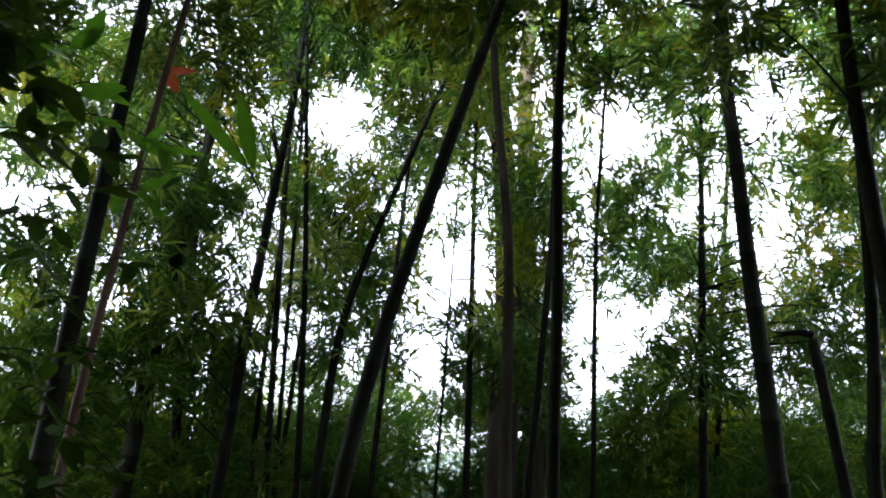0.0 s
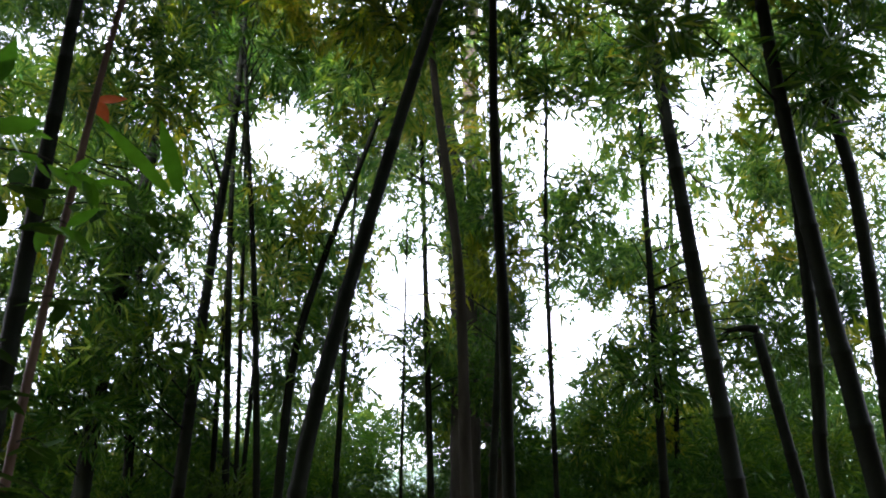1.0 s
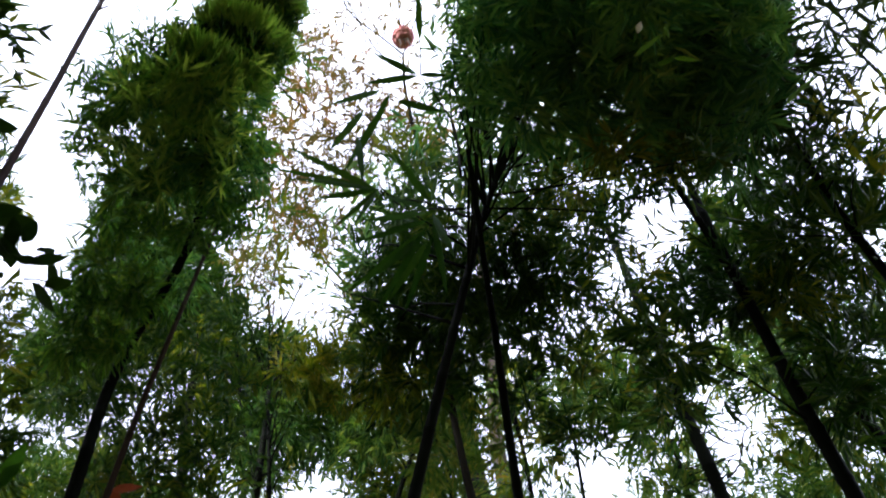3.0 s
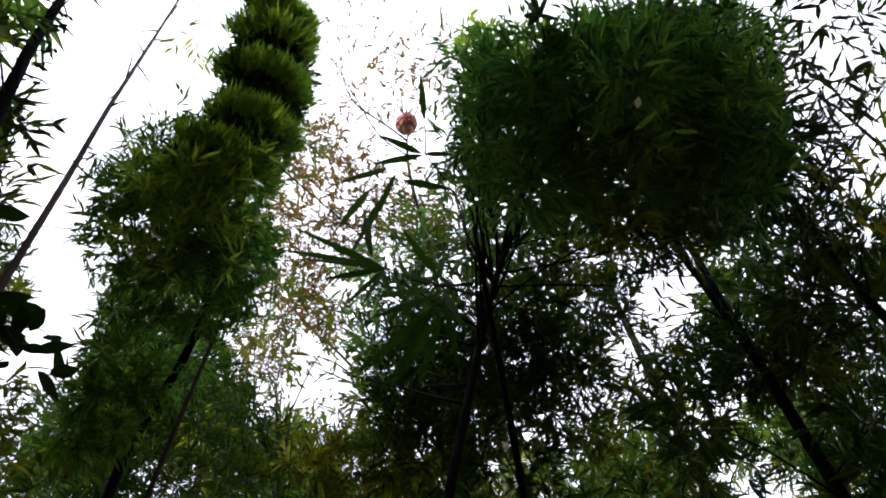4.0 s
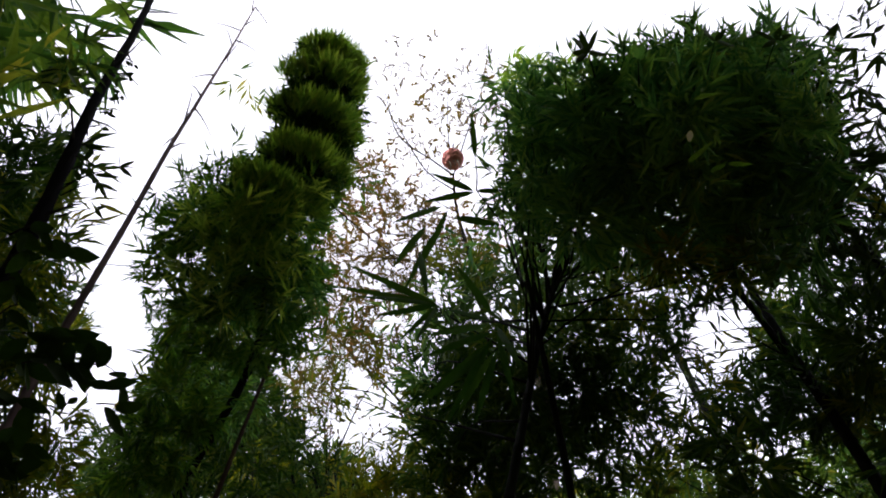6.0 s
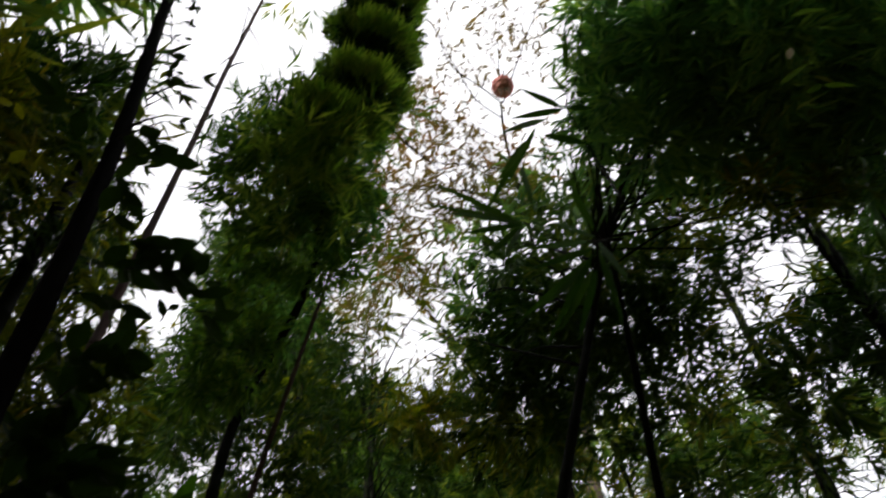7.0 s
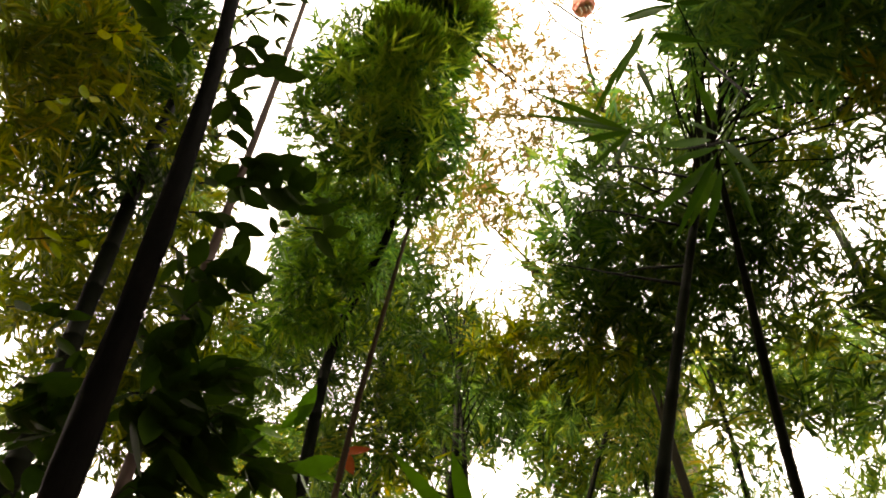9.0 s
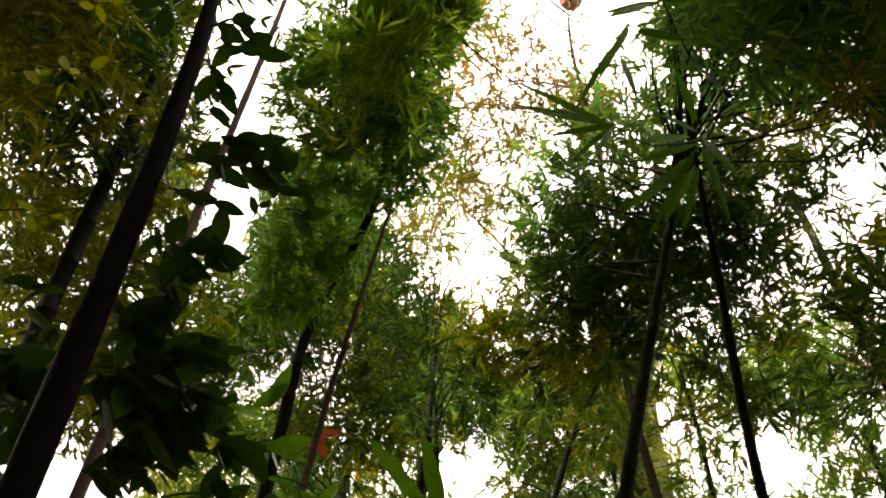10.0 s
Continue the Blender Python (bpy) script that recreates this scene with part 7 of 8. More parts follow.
leaf(top, (0.110, 1.166, 2.932), (0.019, 1.195, 2.720), 0.019, BIG_LEAF, (0.00, 0.75, 0.35))
leaf(top, (0.116, 1.102, 2.977), (-0.001, 0.980, 2.894), 0.019, BIG_LEAF, (-0.30, 0.75, 0.20))
leaf(top, (0.121, 1.112, 2.968), (0.150, 1.088, 2.768), 0.019, BIG_LEAF, (0.00, 0.75, 0.80))
leaf(top, (0.122, 1.091, 2.984), (0.136, 0.923, 2.890), 0.019, BIG_LEAF, (0.00, 0.75, 0.35))
leaf(top, (0.115, 1.085, 2.989), (0.039, 0.890, 2.939), 0.019, BIG_LEAF, (0.20, 0.75, 0.95))
leaf(top, (0.034, 0.848, 3.146), (-0.092, 0.799, 3.014), 0.019, BIG_LEAF, (-0.20, 0.75, 0.35))
leaf(top, (-0.015, 0.891, 3.135), (-0.110, 0.894, 2.968), 0.019, BIG_LEAF, (-0.30, 0.75, 0.65))
leaf(top, (-0.041, 0.947, 3.112), (-0.038, 0.957, 2.916), 0.019, BIG_LEAF, (-0.30, 0.75, 0.95))
leaf(top, (0.120, 1.123, 2.961), (0.121, 1.164, 2.715), 0.019, BIG_LEAF, (-0.30, 0.75, 0.95))
leaf(top, (0.102, 1.144, 2.950), (-0.114, 1.165, 2.777), 0.019, BIG_LEAF, (-0.30, 0.75, 0.95))
leaf(top, (0.108, 1.134, 2.957), (-0.052, 1.205, 2.729), 0.019, BIG_LEAF, (0.20, 0.75, 0.50))
leaf(top, (0.098, 1.112, 2.976), (-0.054, 1.029, 2.873), 0.019, BIG_LEAF, (0.30, 0.75, 0.95))

# ---- loose leaf fans at the edges of the crowns ----
rod("twig", olive_stem, [(-1.097, 0.844, 3.653), (-1.023, 0.838, 3.692), (-0.950, 0.842, 3.725)], 0.003, 0.001, CULM, 4)
leaf(olive_stem, (-0.950, 0.842, 3.725), (-0.907, 0.774, 3.677), 0.016, LONG_LEAF)
leaf(olive_stem, (-0.950, 0.842, 3.725), (-0.902, 0.840, 3.747), 0.016, LONG_LEAF)
leaf(olive_stem, (-0.950, 0.842, 3.725), (-0.933, 0.887, 3.807), 0.016, LONG_LEAF)
leaf(olive_stem, (-0.950, 0.842, 3.725), (-0.891, 0.855, 3.652), 0.016, LONG_LEAF)
rod("twig", olive_stem, [(-1.113, 0.854, 3.640), (-1.066, 0.842, 3.670), (-1.019, 0.841, 3.693)], 0.003, 0.001, CULM, 4)
leaf(olive_stem, (-1.019, 0.841, 3.693), (-0.923, 0.845, 3.643), 0.016, LONG_LEAF)
leaf(olive_stem, (-1.019, 0.841, 3.693), (-1.034, 0.818, 3.695), 0.016, LONG_LEAF)
rod("twig", olive_stem, [(-1.116, 0.869, 3.632), (-1.066, 0.862, 3.661), (-1.016, 0.866, 3.685)], 0.003, 0.001, CULM, 4)
leaf(olive_stem, (-1.016, 0.866, 3.685), (-0.968, 0.895, 3.600), 0.016, LONG_LEAF)
leaf(olive_stem, (-1.016, 0.866, 3.685), (-1.030, 0.896, 3.665), 0.016, LONG_LEAF)
leaf(olive_stem, (-1.016, 0.866, 3.685), (-0.998, 0.942, 3.756), 0.016, LONG_LEAF)
leaf(olive_stem, (-1.016, 0.866, 3.685), (-0.998, 0.827, 3.615), 0.016, LONG_LEAF)
rod("twig", olive_stem, [(-1.136, 0.924, 3.597), (-1.086, 0.923, 3.624), (-1.038, 0.935, 3.644)], 0.003, 0.001, CULM, 4)
leaf(olive_stem, (-1.038, 0.935, 3.644), (-0.975, 0.911, 3.589), 0.016, LONG_LEAF)
leaf(olive_stem, (-1.038, 0.935, 3.644), (-1.024, 0.970, 3.634), 0.016, LONG_LEAF)
rod("twig", olive_stem, [(-1.106, 0.795, 3.667), (-1.067, 0.765, 3.698), (-1.031, 0.748, 3.723)], 0.003, 0.001, CULM, 4)
leaf(olive_stem, (-1.031, 0.748, 3.723), (-0.929, 0.718, 3.688), 0.016, LONG_LEAF)
leaf(olive_stem, (-1.031, 0.748, 3.723), (-0.971, 0.790, 3.735), 0.016, LONG_LEAF)
leaf(olive_stem, (-1.031, 0.748, 3.723), (-1.057, 0.803, 3.784), 0.016, LONG_LEAF)
rod("twig", olive_stem, [(-1.200, 1.012, 3.515), (-1.177, 1.010, 3.530), (-1.155, 1.021, 3.538)], 0.003, 0.001, CULM, 4)
leaf(olive_stem, (-1.155, 1.021, 3.538), (-1.070, 1.007, 3.493), 0.016, LONG_LEAF)
leaf(olive_stem, (-1.155, 1.021, 3.538), (-1.149, 1.056, 3.523), 0.016, LONG_LEAF)
leaf(olive_stem, (-1.155, 1.021, 3.538), (-1.159, 1.099, 3.596), 0.016, LONG_LEAF)
rod("twig", olive_stem, [(-0.910, 0.567, 3.831), (-0.903, 0.574, 3.832), (-0.899, 0.594, 3.829)], 0.003, 0.001, CULM, 4)
leaf(olive_stem, (-0.899, 0.594, 3.829), (-0.838, 0.585, 3.767), 0.016, LONG_LEAF)
leaf(olive_stem, (-0.899, 0.594, 3.829), (-0.907, 0.623, 3.817), 0.016, LONG_LEAF)
rod("twig", olive_stem, [(-1.012, 0.730, 3.738), (-0.997, 0.669, 3.765), (-0.985, 0.619, 3.785)], 0.003, 0.001, CULM, 4)
leaf(olive_stem, (-0.985, 0.619, 3.785), (-0.960, 0.568, 3.720), 0.016, LONG_LEAF)
leaf(olive_stem, (-0.985, 0.619, 3.785), (-0.973, 0.598, 3.796), 0.016, LONG_LEAF)
rod("twig", olive_stem, [(-1.079, 0.524, 3.766), (-1.046, 0.526, 3.781), (-1.016, 0.540, 3.792)], 0.003, 0.001, CULM, 4)
leaf(olive_stem, (-1.016, 0.540, 3.792), (-0.950, 0.546, 3.730), 0.016, LONG_LEAF)
leaf(olive_stem, (-1.016, 0.540, 3.792), (-0.971, 0.539, 3.812), 0.016, LONG_LEAF)
leaf(olive_stem, (-1.016, 0.540, 3.792), (-1.034, 0.606, 3.857), 0.016, LONG_LEAF)
rod("twig", olive_stem, [(-1.087, 0.552, 3.754), (-1.062, 0.560, 3.765), (-1.041, 0.580, 3.769)], 0.003, 0.001, CULM, 4)
leaf(olive_stem, (-1.041, 0.580, 3.769), (-0.989, 0.589, 3.701), 0.016, LONG_LEAF)
leaf(olive_stem, (-1.041, 0.580, 3.769), (-1.049, 0.617, 3.756), 0.016, LONG_LEAF)
rod("twig", side_stem, [(1.745, 0.791, 4.265), (1.726, 0.846, 4.260), (1.708, 0.919, 4.248)], 0.003, 0.001, CULM, 4)
leaf(side_stem, (1.708, 0.919, 4.248), (1.616, 0.968, 4.189), 0.022, LONG_LEAF)
leaf(side_stem, (1.708, 0.919, 4.248), (1.684, 0.991, 4.237), 0.022, LONG_LEAF)
leaf(side_stem, (1.708, 0.919, 4.248), (1.763, 1.001, 4.283), 0.022, LONG_LEAF)
rod("twig", side_stem, [(1.859, 0.828, 4.176), (1.835, 0.881, 4.175), (1.810, 0.952, 4.168)], 0.003, 0.001, CULM, 4)
leaf(side_stem, (1.810, 0.952, 4.168), (1.688, 0.952, 4.149), 0.022, LONG_LEAF)
leaf(side_stem, (1.810, 0.952, 4.168), (1.810, 1.009, 4.146), 0.022, LONG_LEAF)
leaf(side_stem, (1.810, 0.952, 4.168), (1.886, 0.941, 4.220), 0.022, LONG_LEAF)
rod("twig", side_stem, [(1.908, 0.941, 4.101), (1.865, 0.977, 4.119), (1.821, 1.029, 4.130)], 0.003, 0.001, CULM, 4)
leaf(side_stem, (1.821, 1.029, 4.130), (1.798, 1.047, 4.034), 0.022, LONG_LEAF)
leaf(side_stem, (1.821, 1.029, 4.130), (1.815, 1.119, 4.095), 0.022, LONG_LEAF)
leaf(side_stem, (1.821, 1.029, 4.130), (1.819, 1.130, 4.192), 0.022, LONG_LEAF)
rod("twig", side_stem, [(1.821, 0.947, 4.162), (1.789, 0.972, 4.175), (1.757, 1.013, 4.181)], 0.003, 0.001, CULM, 4)
leaf(side_stem, (1.757, 1.013, 4.181), (1.638, 0.993, 4.166), 0.022, LONG_LEAF)
leaf(side_stem, (1.757, 1.013, 4.181), (1.750, 1.081, 4.157), 0.022, LONG_LEAF)
leaf(side_stem, (1.757, 1.013, 4.181), (1.753, 1.096, 4.252), 0.022, LONG_LEAF)
rod("twig", side_stem, [(1.996, 1.088, 3.970), (1.974, 1.102, 3.982), (1.951, 1.132, 3.986)], 0.003, 0.001, CULM, 4)
leaf(side_stem, (1.951, 1.132, 3.986), (1.857, 1.167, 3.934), 0.022, LONG_LEAF)
leaf(side_stem, (1.951, 1.132, 3.986), (1.940, 1.221, 3.951), 0.022, LONG_LEAF)
rod("twig", side_stem, [(1.824, 1.206, 4.049), (1.797, 1.172, 4.085), (1.768, 1.152, 4.114)], 0.003, 0.001, CULM, 4)
leaf(side_stem, (1.768, 1.152, 4.114), (1.665, 1.170, 4.073), 0.022, LONG_LEAF)
leaf(side_stem, (1.768, 1.152, 4.114), (1.756, 1.235, 4.083), 0.022, LONG_LEAF)
leaf(side_stem, (1.768, 1.152, 4.114), (1.851, 1.238, 4.120), 0.022, LONG_LEAF)
rod("twig", dome_stem, [(0.638, 0.853, 3.893), (0.629, 0.805, 3.912), (0.618, 0.773, 3.926)], 0.003, 0.001, CULM, 4)
leaf(dome_stem, (0.618, 0.773, 3.926), (0.559, 0.696, 3.878), 0.028, LONG_LEAF)
leaf(dome_stem, (0.618, 0.773, 3.926), (0.604, 0.699, 3.953), 0.028, LONG_LEAF)
leaf(dome_stem, (0.618, 0.773, 3.926), (0.710, 0.810, 3.976), 0.028, LONG_LEAF)
leaf(dome_stem, (0.618, 0.773, 3.926), (0.563, 0.779, 3.851), 0.028, LONG_LEAF)
leaf(dome_stem, (0.618, 0.773, 3.926), (0.642, 0.679, 3.862), 0.028, LONG_LEAF)
leaf(dome_stem, (0.618, 0.773, 3.926), (0.569, 0.771, 3.938), 0.028, LONG_LEAF)
leaf(dome_stem, (0.944, 1.193, 3.806), (1.003, 1.089, 3.737), 0.022, PLUME_LEAF)
leaf(dome_stem, (1.069, 1.189, 3.752), (1.113, 1.153, 3.649), 0.020, PLUME_LEAF)
leaf(dome_stem, (1.069, 1.189, 3.752), (1.010, 1.219, 3.763), 0.020, PLUME_LEAF)
rod("twig", dome_stem, [(0.789, 0.909, 3.880), (0.792, 0.858, 3.899), (0.793, 0.820, 3.912)], 0.003, 0.001, CULM, 4)
leaf(dome_stem, (0.793, 0.820, 3.912), (0.760, 0.726, 3.867), 0.022, DOME_LEAF)
leaf(dome_stem, (0.793, 0.820, 3.912), (0.818, 0.769, 3.921), 0.022, DOME_LEAF)
rod("twig", dome_stem, [(1.036, 0.909, 3.898), (1.053, 0.848, 3.914), (1.067, 0.802, 3.923)], 0.003, 0.001, CULM, 4)
leaf(dome_stem, (1.067, 0.802, 3.923), (0.996, 0.735, 3.886), 0.022, LONG_LEAF)
leaf(dome_stem, (1.067, 0.802, 3.923), (1.101, 0.763, 3.920), 0.022, LONG_LEAF)
leaf(dome_stem, (1.067, 0.802, 3.923), (1.158, 0.845, 3.959), 0.022, LONG_LEAF)
rod("twig", dome_stem, [(1.248, 0.939, 3.901), (1.267, 0.877, 3.915), (1.284, 0.831, 3.923)], 0.003, 0.001, CULM, 4)
leaf(dome_stem, (1.284, 0.831, 3.923), (1.184, 0.776, 3.899), 0.022, LONG_LEAF)
leaf(dome_stem, (1.284, 0.831, 3.923), (1.301, 0.786, 3.929), 0.022, LONG_LEAF)
leaf(dome_stem, (1.284, 0.831, 3.923), (1.370, 0.835, 3.969), 0.022, LONG_LEAF)
leaf(dome_stem, (1.284, 0.831, 3.923), (1.207, 0.834, 3.868), 0.022, LONG_LEAF)
leaf(dome_stem, (0.898, 1.006, 3.681), (0.889, 1.040, 3.668), 0.026, PALE_LEAF, (0, -1, 0.2), 0.2, 0.45, "small pale dead leaf")

# ---- the broad-leaved tree close by ----
tree = thing("broadleaf_tree", (-1.17, 1.09, -0.05), "dark trunked tree close by with rounded glossy leaves", "tree")
line = smooth_line([(-1.17, 1.09, -0.05), (-1.20, 1.06, 1.60), (-1.21, 1.05, 2.25), (-1.23, 1.02, 3.00), (-1.26, 0.99, 3.60), (-1.29, 0.94, 4.10), (-1.33, 0.89, 4.60), (-1.37, 0.83, 5.40), (-1.41, 0.76, 6.10)], 0.12)
rng = np.random.default_rng(4)
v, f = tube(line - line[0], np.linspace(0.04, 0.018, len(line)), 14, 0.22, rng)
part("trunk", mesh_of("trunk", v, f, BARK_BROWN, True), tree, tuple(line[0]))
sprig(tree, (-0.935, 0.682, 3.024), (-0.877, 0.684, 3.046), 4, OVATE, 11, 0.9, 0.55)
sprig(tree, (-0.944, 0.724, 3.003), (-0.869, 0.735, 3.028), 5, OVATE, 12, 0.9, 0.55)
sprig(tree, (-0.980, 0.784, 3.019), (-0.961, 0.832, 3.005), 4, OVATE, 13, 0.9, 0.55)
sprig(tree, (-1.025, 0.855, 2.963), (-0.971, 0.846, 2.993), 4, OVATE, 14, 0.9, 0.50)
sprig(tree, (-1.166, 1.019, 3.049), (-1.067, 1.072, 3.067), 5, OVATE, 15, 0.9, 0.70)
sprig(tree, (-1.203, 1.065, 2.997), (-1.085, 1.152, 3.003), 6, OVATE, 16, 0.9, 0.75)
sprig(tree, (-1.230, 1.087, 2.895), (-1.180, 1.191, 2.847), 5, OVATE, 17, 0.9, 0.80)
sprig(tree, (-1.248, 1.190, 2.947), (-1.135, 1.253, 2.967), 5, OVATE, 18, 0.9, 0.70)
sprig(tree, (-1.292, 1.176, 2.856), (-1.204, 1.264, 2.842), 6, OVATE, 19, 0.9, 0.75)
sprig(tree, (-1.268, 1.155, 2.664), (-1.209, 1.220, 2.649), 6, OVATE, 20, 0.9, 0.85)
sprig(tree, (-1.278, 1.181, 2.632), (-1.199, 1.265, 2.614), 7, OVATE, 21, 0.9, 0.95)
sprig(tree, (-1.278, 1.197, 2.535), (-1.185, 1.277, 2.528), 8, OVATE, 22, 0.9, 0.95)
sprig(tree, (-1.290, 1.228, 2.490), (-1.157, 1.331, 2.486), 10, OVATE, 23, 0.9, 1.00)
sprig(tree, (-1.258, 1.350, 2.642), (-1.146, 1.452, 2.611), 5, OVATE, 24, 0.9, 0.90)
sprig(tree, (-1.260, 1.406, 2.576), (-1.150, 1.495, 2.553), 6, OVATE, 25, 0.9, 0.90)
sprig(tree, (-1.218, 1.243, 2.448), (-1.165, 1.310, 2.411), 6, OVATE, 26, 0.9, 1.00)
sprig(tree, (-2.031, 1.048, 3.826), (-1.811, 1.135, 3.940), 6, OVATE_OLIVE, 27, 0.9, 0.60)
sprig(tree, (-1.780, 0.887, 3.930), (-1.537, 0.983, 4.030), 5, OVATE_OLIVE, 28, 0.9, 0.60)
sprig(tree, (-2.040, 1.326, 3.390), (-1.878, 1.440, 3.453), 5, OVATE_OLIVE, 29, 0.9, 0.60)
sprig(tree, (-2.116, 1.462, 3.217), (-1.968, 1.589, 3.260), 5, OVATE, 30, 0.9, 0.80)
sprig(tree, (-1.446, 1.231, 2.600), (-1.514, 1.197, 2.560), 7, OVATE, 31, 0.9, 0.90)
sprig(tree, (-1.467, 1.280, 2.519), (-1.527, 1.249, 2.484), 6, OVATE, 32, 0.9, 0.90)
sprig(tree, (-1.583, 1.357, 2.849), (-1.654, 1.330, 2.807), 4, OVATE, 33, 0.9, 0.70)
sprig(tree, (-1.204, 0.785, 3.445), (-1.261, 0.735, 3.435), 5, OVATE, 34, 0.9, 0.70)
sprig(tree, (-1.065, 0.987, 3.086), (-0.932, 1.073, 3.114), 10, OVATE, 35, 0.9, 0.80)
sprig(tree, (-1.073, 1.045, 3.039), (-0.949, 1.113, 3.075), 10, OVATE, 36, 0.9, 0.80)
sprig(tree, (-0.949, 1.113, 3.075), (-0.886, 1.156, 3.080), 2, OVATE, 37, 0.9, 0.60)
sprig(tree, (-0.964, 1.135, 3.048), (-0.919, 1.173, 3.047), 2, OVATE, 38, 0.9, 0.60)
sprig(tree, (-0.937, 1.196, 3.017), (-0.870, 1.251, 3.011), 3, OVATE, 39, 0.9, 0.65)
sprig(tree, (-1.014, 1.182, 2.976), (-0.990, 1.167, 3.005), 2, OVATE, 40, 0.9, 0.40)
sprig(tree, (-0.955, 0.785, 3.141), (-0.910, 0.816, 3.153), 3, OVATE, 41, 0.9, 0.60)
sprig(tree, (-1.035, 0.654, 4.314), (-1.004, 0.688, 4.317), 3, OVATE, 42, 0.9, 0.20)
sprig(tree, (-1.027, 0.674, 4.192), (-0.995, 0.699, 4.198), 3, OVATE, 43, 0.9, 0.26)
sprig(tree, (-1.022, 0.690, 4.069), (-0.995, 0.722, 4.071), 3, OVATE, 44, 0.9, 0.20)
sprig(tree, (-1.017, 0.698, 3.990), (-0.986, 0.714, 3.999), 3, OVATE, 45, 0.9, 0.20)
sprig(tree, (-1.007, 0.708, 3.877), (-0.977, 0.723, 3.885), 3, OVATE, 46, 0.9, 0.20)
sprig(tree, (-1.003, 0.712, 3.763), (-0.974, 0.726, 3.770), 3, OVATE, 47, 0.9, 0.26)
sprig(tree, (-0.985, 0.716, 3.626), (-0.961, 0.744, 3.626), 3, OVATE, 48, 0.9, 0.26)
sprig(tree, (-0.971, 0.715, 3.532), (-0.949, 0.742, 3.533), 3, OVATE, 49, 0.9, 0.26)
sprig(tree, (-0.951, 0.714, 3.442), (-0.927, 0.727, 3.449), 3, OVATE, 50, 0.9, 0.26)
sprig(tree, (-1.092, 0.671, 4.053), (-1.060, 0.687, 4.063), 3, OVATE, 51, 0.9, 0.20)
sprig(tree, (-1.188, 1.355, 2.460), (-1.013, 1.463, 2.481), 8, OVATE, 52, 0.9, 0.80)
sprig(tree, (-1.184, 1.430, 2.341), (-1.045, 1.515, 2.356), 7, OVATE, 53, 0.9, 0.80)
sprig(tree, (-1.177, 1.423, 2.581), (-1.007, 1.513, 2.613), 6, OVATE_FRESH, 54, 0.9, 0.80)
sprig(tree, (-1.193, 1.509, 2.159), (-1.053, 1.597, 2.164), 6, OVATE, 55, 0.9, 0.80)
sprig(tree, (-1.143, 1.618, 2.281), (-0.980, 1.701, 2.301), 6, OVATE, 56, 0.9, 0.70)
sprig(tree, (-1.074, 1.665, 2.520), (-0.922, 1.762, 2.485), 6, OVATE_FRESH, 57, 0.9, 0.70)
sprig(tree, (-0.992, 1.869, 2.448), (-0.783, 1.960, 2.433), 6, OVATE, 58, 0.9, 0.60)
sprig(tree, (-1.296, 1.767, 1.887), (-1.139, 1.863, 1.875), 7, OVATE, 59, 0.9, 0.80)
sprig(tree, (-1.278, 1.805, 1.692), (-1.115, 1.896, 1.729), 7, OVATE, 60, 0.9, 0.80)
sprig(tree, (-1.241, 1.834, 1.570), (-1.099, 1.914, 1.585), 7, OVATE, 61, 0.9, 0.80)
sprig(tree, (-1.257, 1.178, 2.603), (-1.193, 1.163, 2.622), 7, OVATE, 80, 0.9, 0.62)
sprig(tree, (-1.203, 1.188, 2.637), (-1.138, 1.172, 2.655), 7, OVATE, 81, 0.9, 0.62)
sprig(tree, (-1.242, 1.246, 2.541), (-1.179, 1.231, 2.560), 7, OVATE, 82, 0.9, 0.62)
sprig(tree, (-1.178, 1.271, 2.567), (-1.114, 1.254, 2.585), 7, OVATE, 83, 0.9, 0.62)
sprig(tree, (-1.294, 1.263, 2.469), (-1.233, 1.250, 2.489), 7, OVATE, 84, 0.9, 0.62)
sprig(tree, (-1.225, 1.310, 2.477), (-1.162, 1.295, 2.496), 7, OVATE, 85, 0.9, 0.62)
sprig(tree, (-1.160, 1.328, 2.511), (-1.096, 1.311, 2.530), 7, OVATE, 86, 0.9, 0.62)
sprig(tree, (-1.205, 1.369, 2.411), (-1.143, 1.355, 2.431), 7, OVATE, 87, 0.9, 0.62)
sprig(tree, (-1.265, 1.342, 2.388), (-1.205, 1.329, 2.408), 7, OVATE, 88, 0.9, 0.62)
sprig(tree, (-1.122, 1.281, 2.599), (-1.056, 1.263, 2.617), 7, OVATE, 89, 0.9, 0.62)
sprig(tree, (-1.079, 1.150, 2.760), (-1.011, 1.130, 2.774), 7, OVATE, 90, 0.9, 0.62)
sprig(tree, (-1.144, 1.101, 2.761), (-1.076, 1.082, 2.776), 7, OVATE, 91, 0.9, 0.62)
sprig(tree, (-1.175, 1.146, 2.700), (-1.108, 1.128, 2.716), 7, OVATE, 92, 0.9, 0.62)
sprig(tree, (-1.097, 1.422, 2.431), (-1.033, 1.405, 2.450), 7, OVATE, 93, 0.9, 0.62)
sprig(tree, (-1.560, 1.164, 2.571), (-1.533, 1.194, 2.610), 6, OVATE, 100, 0.9, 0.7)
sprig(tree, (-1.572, 1.223, 2.490), (-1.545, 1.254, 2.527), 6, OVATE, 101, 0.9, 0.7)
sprig(tree, (-1.475, 1.231, 2.398), (-1.449, 1.262, 2.431), 6, OVATE, 102, 0.9, 0.7)
sprig(tree, (-1.510, 1.237, 2.339), (-1.487, 1.270, 2.371), 6, OVATE, 103, 0.9, 0.7)
